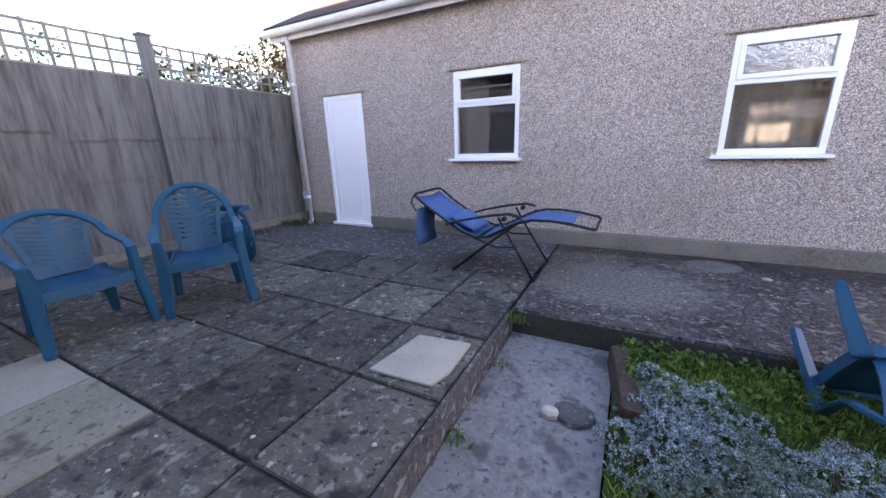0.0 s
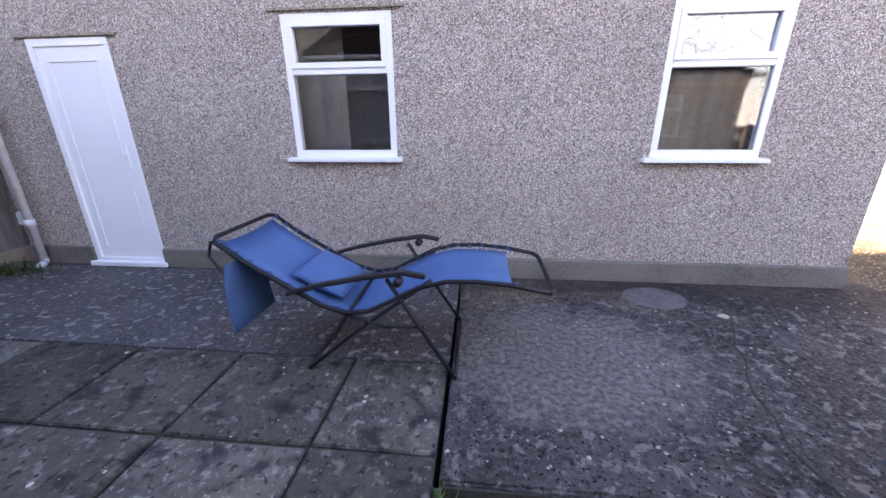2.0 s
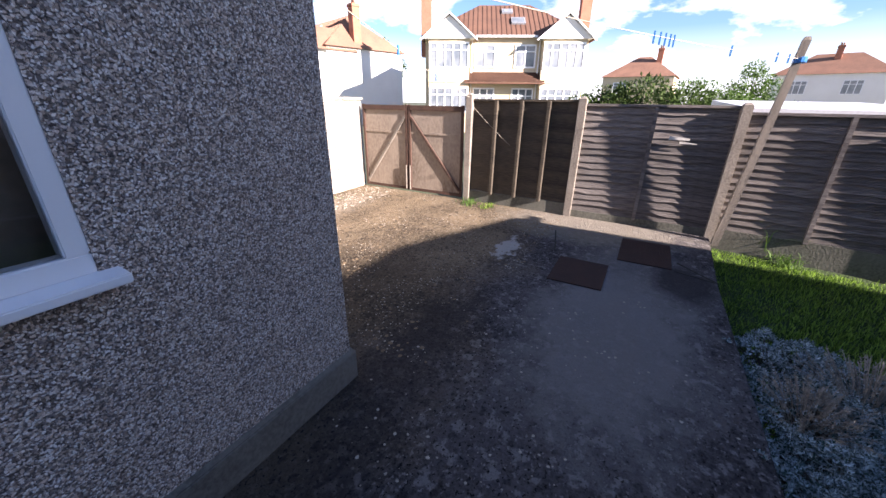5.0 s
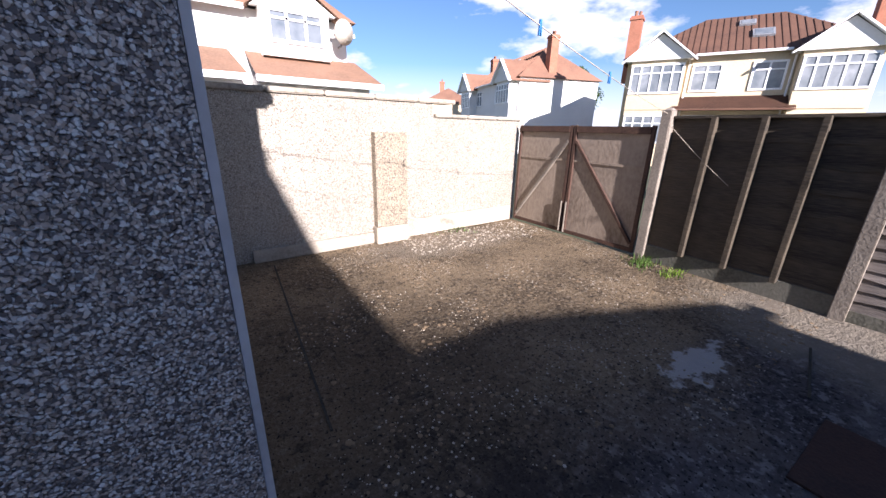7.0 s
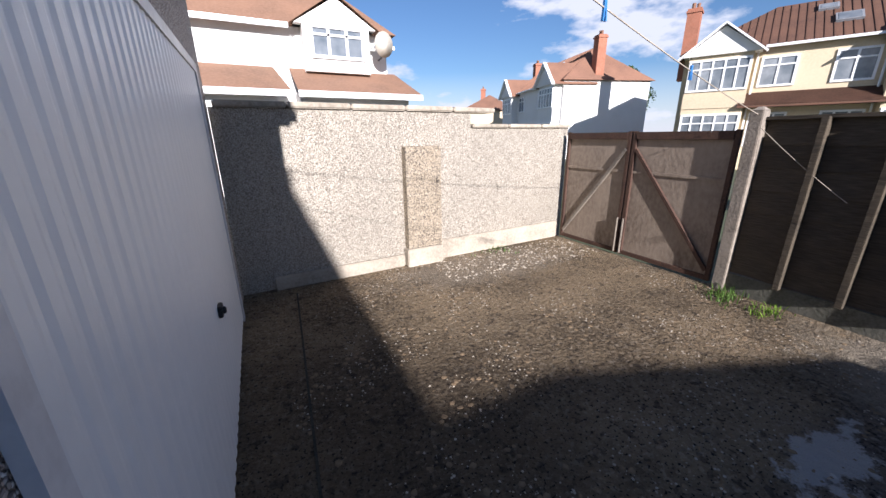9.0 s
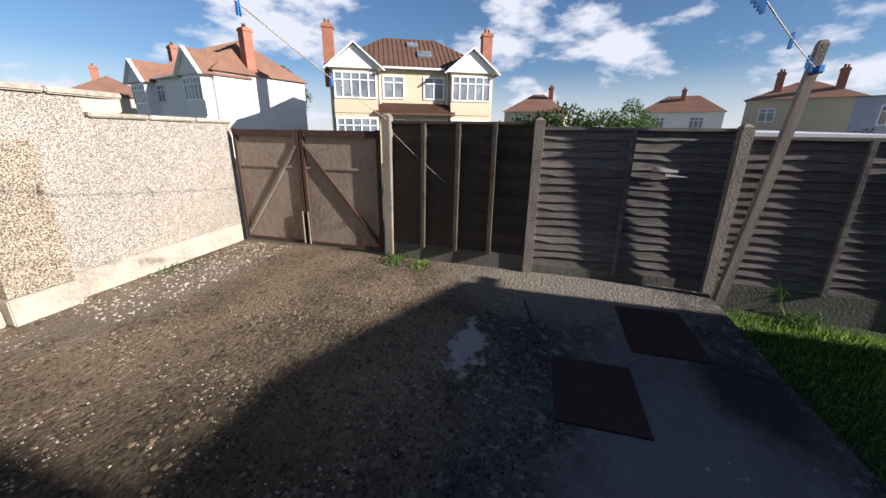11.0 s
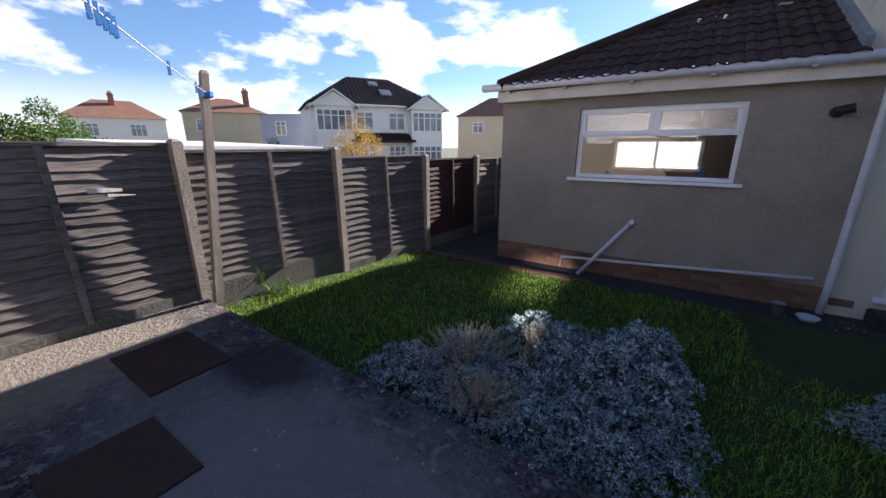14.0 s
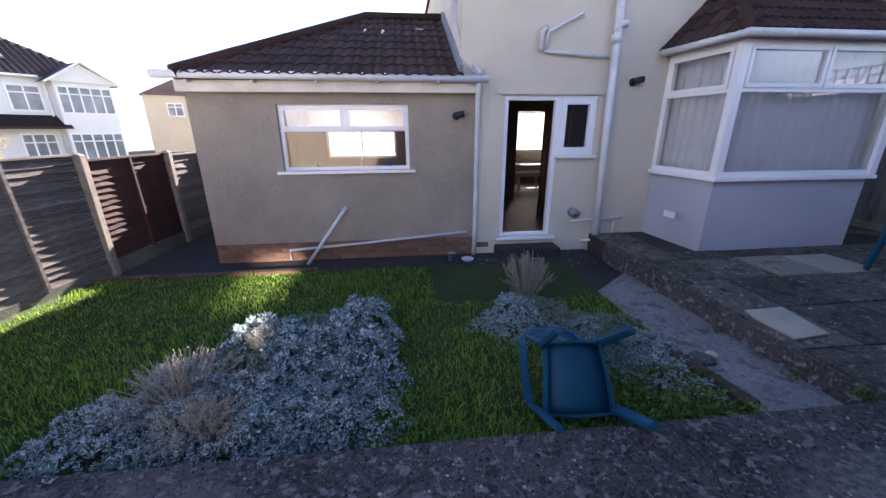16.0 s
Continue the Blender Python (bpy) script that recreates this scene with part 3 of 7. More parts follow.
rs = Solid().add([(-2.35, -0.2, 0.06), (GX + 0.1, -0.2, 0.06), (GX + 0.1, 1.6, 1.0), (-2.35, 1.6, 1.0), (-2.35, 3.45, -0.4), (GX + 0.1, 3.45, -0.4),
                  (-2.35, -0.2, 0.0), (GX + 0.1, -0.2, 0.0), (GX + 0.1, 1.6, 0.92), (-2.35, 1.6, 0.92), (-2.35, 3.45, -0.48), (GX + 0.1, 3.45, -0.48)],
                 [(0, 1, 2, 3), (3, 2, 5, 4), (7, 6, 9, 8), (8, 9, 10, 11), (0, 6, 7, 1), (1, 7, 8, 2), (2, 8, 11, 5), (5, 11, 10, 4), (4, 10, 9, 3), (3, 9, 6, 0)])
part("roof_slope", rs, TILE, groof)
part("fascia", Solid().box(-2.3, -0.12, -0.14, GX + 0.08, -0.09, 0.03), UPVC_GREY, groof, "white fascia board")
part("gutter", Solid().tube([(-2.4, -0.18, -0.02), (GX + 0.12, -0.18, -0.02)], 0.055, 10), UPVC_GREY, groof, "grey-white plastic gutter", smooth=True)


def upvc_window(name, label, x0, x1, z0, z1, y, inner):
    w = thing(name, label, "window", ((x0 + x1) / 2, y, z0), kind="structure")
    hw, h = (x1 - x0) / 2, z1 - z0
    part("window_frame", rect_frame(Solid(), -hw, hw, 0, h, 0.0, 0.07, 0.055, 0.06).box(-hw + 0.055, 0.0, h * 0.6, hw - 0.055, 0.07, h * 0.6 + 0.05), UPVC, w, bevel=0.004)
    part("top_sash", rect_frame(Solid(), -hw + 0.05, hw - 0.05, h * 0.6 + 0.045, h - 0.05, -0.012, 0.05, 0.045), UPVC, w, bevel=0.004)
    part("pane", Solid().box(-hw + 0.09, 0.02, h * 0.6 + 0.085, hw - 0.09, 0.034, h - 0.09), inner, w).visible_shadow = False
    part("pane", Solid().box(-hw + 0.055, 0.02, 0.06, hw - 0.055, 0.034, h * 0.6), GLASS, w).visible_shadow = False
    part("window_sill", Solid().prism([(-hw - 0.06, 0.05), (hw + 0.05, 0.05), (hw + 0.05, -0.07), (-hw - 0.06, -0.07)], -0.035, 0.0, [0.006, 0.006, -0.006, -0.006]), UPVC, w, bevel=0.004)
    return w


upvc_window("window_1", "white plastic two-light window with dark glass", *WINS[0], 0.0, GLASS)
upvc_window("window_2", "white plastic window with rippled top pane", *WINS[1], 0.0, FROST)
single("roller_blind", Solid().box(WINS[0][0] - 0.03, 0.235, 1.02, WINS[0][0] + 0.42, 0.24, 2.2), BLIND, "half drawn beige blind behind the garage window", "blind")
fold = Solid()
fold.loft([[(WINS[1][0] - 0.05 + 0.02 * k, 0.222 + 0.012 * math.sin(k * 0.9) + 0.008 * math.sin(k * 0.31), z) for z in (1.0, 1.35, 1.75)] for k in range(48)], caps=False, closed=False)
single("window_curtain", fold, BLIND, "creased beige curtain behind the garage window", "curtain", smooth=True)
d1 = thing("door_1", "closed white plastic side door with lever handle", "door", ((DOOR[0] + DOOR[1]) / 2, 0.0, DOOR[2]), kind="structure")
dw, dh = (DOOR[1] - DOOR[0]) / 2, DOOR[3] - DOOR[2]
part("door_frame", rect_frame(Solid(), -dw, dw, 0, dh, -0.004, 0.08, 0.06, 0.035), UPVC, d1, bevel=0.004)
part("door_leaf", Solid().box(-dw + 0.055, 0.012, 0.03, dw - 0.055, 0.07, dh - 0.055), UPVC, d1, bevel=0.004)
part("door_panel", rect_frame(Solid(), -dw + 0.15, dw - 0.15, 0.14, dh - 0.17, 0.004, 0.014, 0.012), UPVC, d1, bevel=0.003)
part("sill", Solid().box(-dw - 0.03, -0.06, -0.045, dw + 0.03, 0.02, 0.0), UPVC, d1, bevel=0.004)
hd = part("door_handle", Solid().box(dw - 0.135, -0.004, 0.93, dw - 0.105, 0.014, 1.15).box(dw - 0.21, -0.045, 1.06, dw - 0.11, -0.03, 1.08).tube([(dw - 0.12, 0.01, 1.07), (dw - 0.12, -0.045, 1.07)], 0.009), UPVC, d1, "white lever handle", bevel=0.002)
part("hinge", Solid().tube([(-dw + 0.055, -0.004, 0.5), (-dw + 0.055, -0.004, 0.6)], 0.009), UPVC, d1)
part("hinge", Solid().tube([(-dw + 0.055, -0.004, 1.6), (-dw + 0.055, -0.004, 1.7)], 0.009), UPVC, d1)

dp = thing("downpipe", "grey-white plastic downpipe at the garage corner", "downpipe", (-1.93, -0.09, 0))
part("pipe", Solid().tube([(0, 0, 0.05), (0, 0, 2.85), (0, -0.06, 3.0)], 0.034, 10), UPVC_GREY, dp, smooth=True)
for z in (0.42, 2.25):
    part("pipe_collar", Solid().tube([(0, 0, z), (0, 0, z + 0.07)], 0.042, 10), UPVC_GREY, dp, smooth=True)
part("shoe", Solid().tube([(0, 0, 0.08), (0, 0, 0.04), (0, -0.07, 0.0)], 0.036, 10), UPVC_GREY, dp, smooth=True)
single("junction_box", Solid().box(-2.12, -0.05, 0.42, -2.03, 0.0, 0.55), UPVC_GREY, "small grey box fixed on the wall corner", "box", bevel=0.006)

# garage door: ribbed white steel
gd = thing("garage_door", "closed white ribbed steel up-and-over garage door", "garage door", (GX, 1.54, 0), kind="structure")
gy0, gy1, gz1 = 0.03 - 1.54, 2.78 - 1.54, 1.96
rib = Solid()
prof = []
yy = gy0 + 0.055
while yy < gy1 - 0.1:
    prof += [(0.01, yy), (0.014, yy + 0.018), (0.014, yy + 0.05), (0.01, yy + 0.068)]
    yy += 0.082
for (xa, ya), (xb, yb) in zip(prof, prof[1:]):
    rib.add([(xa, ya, 0.04), (xb, yb, 0.04), (xb, yb, gz1 - 0.06), (xa, ya, gz1 - 0.06)], [(0, 1, 2, 3)])
part("door_skin", rib, STEEL_WHITE, gd)
part("door_backing", Solid().box(0.002, gy0 + 0.03, 0.03, 0.007, gy1 - 0.06, gz1 - 0.03), STEEL_WHITE, gd)
part("frame", Solid().box(0.002, gy0, 0, 0.022, gy0 + 0.05, gz1).box(0.002, gy1 - 0.07, 0, 0.022, gy1, gz1).box(0.002, gy0 + 0.05, gz1 - 0.06, 0.022, gy1 - 0.07, gz1), UPVC_GREY, gd, "grey-white timber frame")
part("handle", Solid().box(0.012, 1.3 - 1.34, 0.6, 0.035, 1.37 - 1.34, 0.66).tube([(0.03, -0.01, 0.63), (0.05, -0.01, 0.63)], 0.02), BLACK, gd, "small black handle", bevel=0.004)

# ---------------- pebbledash boundary wall ----------------
def wall_y(x):
    return 3.3 + 0.045 * (x - GX)


bw = Solid()
for xa, xb, zt in ((GX + 0.0, 8.26, 1.72), (8.26, 9.9, 1.55)):
    bw.prism([(xa, wall_y(xa)), (xb, wall_y(xb)), (xb, wall_y(xb) + 0.22), (xa, wall_y(xa) + 0.22)], -0.1, zt)
bwall = single("wall_boundary", bw, PEBBLE_PALE, "tall cream pebbledash boundary wall", "wall", "structure")
pil = Solid().prism([(7.36, wall_y(7.36) - 0.12), (7.79, wall_y(7.79) - 0.12), (7.79, wall_y(7.79)), (7.36, wall_y(7.36))], 0.22, 1.36)
single("pilaster", pil, PEBBLE_OLD, "brown pebbledash pilaster against the boundary wall", "pilaster", "structure")
single("pilaster_base", Solid().prism([(7.34, wall_y(7.34) - 0.14), (7.8, wall_y(7.79) - 0.14), (7.8, wall_y(7.79)), (7.34, wall_y(7.34))], 0, 0.215), COPING, "cement base of the pilaster", "plinth", "structure", bevel=0.01)
single("wall_ledge", Solid().prism([(GX + 0.3, wall_y(GX) - 0.05), (7.33, wall_y(7.33) - 0.06), (7.33, wall_y(7.33)), (GX + 0.3, wall_y(GX))], 0, 0.14), COPING, "cement ledge at the foot of the wall", "ledge", "structure", bevel=0.01)
single("wall_ledge_low", Solid().prism([(7.81, wall_y(7.79) - 0.04), (9.8, wall_y(9.8) - 0.04), (9.8, wall_y(9.8)), (7.81, wall_y(7.79))], 0, 0.24), COPING, "pale cement skirting of the wall", "ledge", "structure", bevel=0.01)
cop_me = Solid().box(-0.29, -0.14, 0, 0.29, 0.14, 0.055).mesh("coping_stone", COPING, bevel=0.012)
for k in range(5):
    x = GX + 0.32 + 0.587 * k
    piece(cop_me, bwall, pose(x, wall_y(x) + 0.1, 1.722, 0.4 * (-1) ** k, 0, 2.6))
for k in range(3):
    x = 8.54 + 0.55 * k
    piece(cop_me, bwall, pose(x, wall_y(x) + 0.1, 1.552, 0, 0, 2.6) @ Matrix.Diagonal((0.93, 1, 0.8, 1)))

# ---------------- fence ----------------
def wavy_board(length, height, seed, lap=1.0):
    """A waney-edged overlapping board: along y from 0, lower edge uneven."""
    rnd = random.Random(seed)
    n = 9
    lower = [rnd.uniform(-0.017, 0.012) for _ in range(n)]
    s = Solid()
    rings = []
    for i in range(n):
        y, b = length * i / (n - 1), rnd.uniform(-0.002, 0.002)
        rings.append([(0.024 * lap + b, y, lower[i]), (0.014 * lap + b, y, lower[i]), (-0.008, y, height), (-0.002, y, height)])
    return s.loft(rings)


BOARDS = {}


def lap_panel(label, a, b, z0, z1, mat, boards, battens, lean=-1.6, group="fence panels"):
    """A panel of overlapping boards between two posts, seen from the garden side (-x of the line)."""
    a, b = Vector((*a, z0)), Vector((*b, z0))
    d = b - a
    length, rz = d.length, math.degrees(math.atan2(-d.x, d.y))
    p = thing("fence_panel", label, "fence panel", m=pose(*a, 0, 0, rz) @ pose(0, 0, 0, 0, lean, 0), group=group)
    h = (z1 - z0) / boards
    for k in range(boards):
        key = (mat.name, round(length, 2), round(h, 3), k % 4)
        if key not in BOARDS:
            BOARDS[key] = wavy_board(length, h + 0.03, (k % 4) + 7 * len(BOARDS), 0.35 if mat is WOOD_DARK else 1.0).mesh("board", mat)
        piece(BOARDS[key], p, pose(0, 0, h * k, 0, random.uniform(-1.2, 1.2), 0))
    for f in battens:
        part("batten", Solid().box(0.015, length * f - 0.022, -0.02, 0.088 if mat is WOOD_DARK else 0.058, length * f + 0.022, z1 - z0 + 0.01), mat, p, bevel=0.003)
    part("cap", Solid().box(-0.02, 0, z1 - z0 - 0.0, 0.045, length, z1 - z0 + 0.025), mat, p)
    return p


P = [(9.84, 1.24, -0.03, 1.67), (9.8, -0.43, -0.02, 1.63), (9.79, -2.18, -0.04, 1.58), (9.66, -3.94, -0.25, 1.5), (9.53, -5.74, -0.28, 1.38), (9.42, -7.35, -0.3, 1.34), (9.3, -9.1, -0.3, 1.32)]
for x, y, z0, z1 in P:
    fp = thing("concrete_post", "stained concrete fence post with slotted sides", "fence post", (x, y, z0), "fence posts")
    s = Solid().box(-0.068, -0.05, -0.1, 0.05, 0.05, z1 - z0 - 0.03)
    s.add([(-0.068, -0.05, z1 - z0 - 0.03), (0.05, -0.05, z1 - z0 - 0.03), (0.05, 0.05, z1 - z0 - 0.03), (-0.068, 0.05, z1 - z0 - 0.03), (-0.02, -0.02, z1 - z0), (0.02, -0.02, z1 - z0), (0.02, 0.02, z1 - z0), (-0.02, 0.02, z1 - z0)], [(0, 1, 5, 4), (1, 2, 6, 5), (2, 3, 7, 6), (3, 0, 4, 7), (4, 5, 6, 7)])
    part("shaft", s, POST, fp, bevel=0.006)
styles = [("dark old fence panel with three upright battens", WOOD_DARK, 7, (0.25, 0.5, 0.75), 0.2),
          ("grey waney lap panel with a split board", WOOD, 16, (0.5,), 0.12),
          ("grey waney lap fence panel partly sunlit", WOOD, 16, (0.5,), 0.16),
          ("dark grey waney lap fence panel", WOOD, 16, (0.5,), 0.14),
          ("red-brown stained lap fence panel", WOOD_RED, 16, (0.5,), 0.2),
          ("dark lap fence panel beyond the house", WOOD, 12, (0.5,), 0.2)]
for (xa, ya, za, ta), (xb, yb, zb, tb), (lab, mt, nb, bt, gb) in zip(P, P[1:], styles):
    base = max(za, zb) + 0.0
    single("gravel_board", Solid().prism([(xa - 0.03, ya - 0.05), (xb - 0.03, yb + 0.05), (xb + 0.02, yb + 0.05), (xa + 0.02, ya - 0.05)], base - 0.3, base + gb), GRAVEL_BOARD, "concrete gravel board at the foot of a fence panel", "gravel board", group="gravel boards")
    lap_panel(lab, (xa, ya - 0.05), (xb, yb + 0.05), base + gb, (ta + tb) / 2 - 0.09, mt, nb, bt)
# ---------------- gates ----------------
def gate(label, y0, y1, rise):
    g = thing("gate", label, "gate", (9.85, (y0 + y1) / 2, 0.03), "yard gates")
    h, w = 1.46, (y1 - y0) / 2
    part("sheet", Solid().box(-0.006, -w + 0.02, 0.02, 0.01, w - 0.02, h - 0.02), SHEET, g)
    for ya, yb in ((-w, -w + 0.045), (w - 0.045, w)):
        part("stile", Solid().box(-0.035, ya, 0, 0.0, yb, h), RUST_RAIL, g, bevel=0.003)
    part("top_rail", Solid().box(-0.04, -w + 0.045, h - 0.09, 0.0, w - 0.045, h - 0.01), RUST_RAIL, g, bevel=0.003)
    part("middle_rail", Solid().box(-0.02, -w + 0.045, h - 0.47, -0.006, w - 0.045, h - 0.44), SHEET, g)
    part("bottom_rail", Solid().box(-0.03, -w + 0.045, 0.0, -0.006, w - 0.045, 0.05), RUST_RAIL, g, bevel=0.003)
    za, zb = (0.1, h - 0.2) if rise else (h - 0.2, 0.1)
    part("brace", Solid().beam((-0.02, -w + 0.05, za), (-0.02, w - 0.05, zb), 0.035, 0.035, (1, 0, 0)), POST if not rise else RUST_RAIL, g, "pale diagonal brace")
    part("bolt", Solid().tube([(-0.05, w - 0.03 if rise else -w + 0.03, 0.02), (-0.05, w - 0.03 if rise else -w + 0.03, 0.45)], 0.011), POST, g)
    return g


gate("rust-framed metal sheet gate leaf beside the wall", 2.42, 3.4, False)
gate("rust-framed metal sheet gate leaf with pale brace", 1.34, 2.4, True)

# ---------------- extension ----------------
HY = -6.06
EW = (5.31, 7.12, 1.08, 1.99)
single("wall_extension", wall_with_holes("x", HY - 0.25, HY, 4.3, 8.26, 0.0, 2.2, [EW]), BUFF, "drab buff rendered kitchen extension wall", "wall", "structure")
brick_wall = single("wall_extension_base", Solid().box(4.3, HY - 0.24, -0.5, 8.25, HY - 0.012, -0.002), MORTAR, "old red brick base course under the render", "wall", "structure")
brick_me = Solid().box(-0.105, -0.012, -0.031, 0.105, 0.012, 0.031).mesh("brick", BRICK, bevel=0.004)
for row in range(5):
    for k in range(18):
        piece(brick_me, brick_wall, pose(4.44 + 0.222 * k + (0.11 if row % 2 else 0), HY - 0.014, -0.04 - 0.074 * row, random.uniform(-1, 1), 0, random.uniform(-0.6, 0.6)) if 4.44 + 0.222 * k + (0.11 if row % 2 else 0) < 8.16 else pose(8.16, HY - 0.014, -0.04 - 0.074 * row))
single("wall_extension_side", Solid().box(8.01, -10.3, -0.5, 8.26, HY - 0.25, 2.2), BUFF, "plain side wall of the extension", "wall", "structure")
# unseen wall added so that its shadow covers the passage and fence foot
single("wall_side_passage", Solid().box(8.27, -10.42, -0.4, 9.5, -10.22, 1.9), BUFF, "unseen plain wall added to shade the side passage", "wall", "structure")
single("wall_extension_back", wall_with_holes("x", -10.3, -10.05, 4.55, 8.01, -0.3, 2.2, [(5.55, 7.25, 0.98, 1.68)]), ROOM, "back wall of the kitchen with a wide window", "wall", "structure")
single("kitchen_floor", Solid().box(4.55, -10.05, -0.3, 8.01, HY - 0.25, 0.0), FLOOR_WOOD, "kitchen floor", "floor", "structure")
single("ceiling_kitchen", Solid().box(4.3, -10.3, 2.2, 8.26, HY, 2.25), ROOM, "plain kitchen ceiling", "ceiling", "structure")
single("wall_kitchen_lining", Solid().box(7.97, -10.05, 0, 8.0, HY - 0.25, 2.2), ROOM, "warm plaster kitchen wall", "wall", "structure")
kw = thing("kitchen_worktop", "pale kitchen worktop under the window", "worktop", (6.2, HY - 0.55, 0.0))
part("top", Solid().box(-1.5, -0.3, 0.94, 1.6, 0.28, 0.98), UPVC_GREY, kw, bevel=0.006)
part("carcass", Solid().box(-1.48, -0.28, 0.0, 1.58, 0.26, 0.94), ROOM, kw)


def bottle(x, y, z, h, r, mat, label):
    b = thing("bottle", label, "bottle", (x, y, z), "kitchen bottles")
    rings = [[(rr * math.cos(a), rr * math.sin(a), zz) for a in (2 * math.pi * k / 10 for k in range(10))] for rr, zz in ((r, 0), (r, h * 0.62), (r * 0.35, h * 0.78), (r * 0.35, h * 0.94))]
    part("body", Solid().loft(rings), mat, b, smooth=True)
    part("cap", Solid().tube([(0, 0, h * 0.94), (0, 0, h)], r * 0.4, 8), UPVC, b)


BLUE_PL = surface("blue_plastic", (0.03, 0.12, 0.4), (0.025, 0.1, 0.34), (0.04, 0.15, 0.45), 3, 20, 0.3, 0)
bottle(5.62, HY - 0.36, 0.98, 0.27, 0.04, BLUE_PL, "blue washing-up bottle on the worktop")
bottle(6.05, HY - 0.38, 0.98, 0.24, 0.035, ROOM, "amber bottle behind the window")
bottle(6.75, HY - 0.4, 0.98, 0.2, 0.05, ROOM_DARK, "brown jar behind the window")
single("cooking_pot", Solid().loft([[(5.42 + r * math.cos(a), HY - 0.36 + r * math.sin(a), z) for a in (2 * math.pi * k / 16 for k in range(16))] for r, z in ((0.07, 0.98), (0.085, 1.0), (0.085, 1.1), (0.05, 1.13))]), LEAD, "grey pot by the kitchen window", "pot", smooth=True)

ew = thing("window_3", "white kitchen window with two patterned top lights", "window", ((EW[0] + EW[1]) / 2, HY - 0.06, EW[2]), kind="structure")
hw, hh = (EW[1] - EW[0]) / 2, EW[3] - EW[2]
part("window_frame", rect_frame(Solid(), -hw, hw, 0, hh, -0.07, 0.0, 0.05).box(-hw + 0.05, -0.07, hh * 0.6, hw - 0.05, 0.0, hh * 0.6 + 0.05).box(-0.03, -0.07, hh * 0.6 + 0.05, 0.03, 0.0, hh - 0.05), UPVC, ew, bevel=0.004)
for sx in (-1, 1):
    a, b = sorted((sx * 0.02, sx * (hw - 0.035)))
    part("top_sash", rect_frame(Solid(), a, b, hh * 0.6 + 0.03, hh - 0.03, -0.05, 0.018, 0.045), UPVC, ew, bevel=0.004)
    part("pane", Solid().box(a + 0.04, -0.03, hh * 0.6 + 0.07, b - 0.04, -0.02, hh - 0.07), FROST, ew).visible_shadow = False
part("pane", Solid().box(-hw + 0.05, -0.04, 0.05, hw - 0.05, -0.03, hh * 0.6), GLASS, ew).visible_shadow = False
part("window_sill", Solid().box(-hw - 0.08, -0.05, -0.04, hw + 0.09, 0.11, 0.0), UPVC, ew, bevel=0.006)

# hipped roof of the extension with its tiles
HX = 4.55
roof_e = thing("extension_roof", "dark brown concrete tiled hipped roof", "roof", (0, 0, 0), kind="structure")
E0, A0 = 2.32, Vector((5.97, -8.2, 3.55))
eL, eR = Vector((8.25, HY + 0.2, E0)), Vector((HX, HY + 0.2, E0))
bL, bR = Vector((8.25, -10.45, E0)), Vector((HX, -10.45, E0))
rH = Vector((HX, -8.2, 3.55))
dz = Vector((0, 0, -0.05))
part("roof_deck", Solid().add([p + dz for p in (eL, eR, rH, A0, bL, bR)], [(0, 3, 2, 1), (0, 4, 3), (4, 5, 2, 3), (0, 1, 5, 4), (1, 2, 5)]), TILE, roof_e)
tile_prof = [(-0.15, 0.012), (-0.12, 0.03), (-0.08, 0.036), (-0.04, 0.02), (0.0, 0.006), (0.04, 0.02), (0.08, 0.036), (0.12, 0.03), (0.155, 0.012)]
tile_s = Solid()
tile_s.loft([[(x, y, z + dzz) for x, z in tile_prof] + [(x, y, z + dzz - 0.014) for x, z in reversed(tile_prof)] for y, dzz in ((-0.02, 0.024), (0.37, 0.002))])
tile_me = tile_s.mesh("tile", TILE)
slope_v = (rH - eR)
pitch = math.degrees(math.atan2(slope_v.z, -slope_v.y))
run = slope_v.length
rows = int(run / 0.33)
for r in range(rows + 1):
    f = r * 0.33 / run
    y, z = eR.y + f * (rH.y - eR.y), eR.z + f * (rH.z - eR.z)
    xl = eL.x + f * (A0.x - eL.x)
    x = HX + 0.15
    while x < xl - 0.02:
        piece(tile_me, roof_e, pose(x, y, z, pitch + random.uniform(-0.4, 0.4), random.uniform(-0.5, 0.5), 180))
        x += 0.3
side = Solid()
for r in range(11):
    f0, f1 = r / 11, (r + 1) / 11
    a0, b0 = eL.lerp(A0, f0), bL.lerp(A0, f0)
    a1, b1 = eL.lerp(A0, f1), bL.lerp(A0, f1)
    up = Vector((0, 0, 0.03))
    side.add([a0 + up, b0 + up, b1, a1], [(0, 1, 2, 3)])
part("side_tiles", side, TILE, roof_e)
part("hip_tiles", Solid().tube([eL + Vector((0, 0, 0.03)), A0 + Vector((0, 0, 0.05)), rH + Vector((0, 0, 0.05))], 0.085, 8), TILE, roof_e, smooth=True)
part("fascia", Solid().box(4.35, HY + 0.1, 2.13, 8.3, HY + 0.125, 2.31), FASCIA, roof_e, "flaking cream fascia board")
part("soffit", Solid().box(4.35, HY, 2.13, 8.3, HY + 0.1, 2.15), FASCIA, roof_e)
part("side_fascia", Solid().box(8.275, -10.4, 2.13, 8.3, HY + 0.1, 2.31), FASCIA, roof_e)
part("gutter", Solid().tube([(4.2, HY + 0.18, 2.3), (8.52, HY + 0.18, 2.33)], 0.052, 10), UPVC_GREY, roof_e, "dirty white plastic gutter", smooth=True)
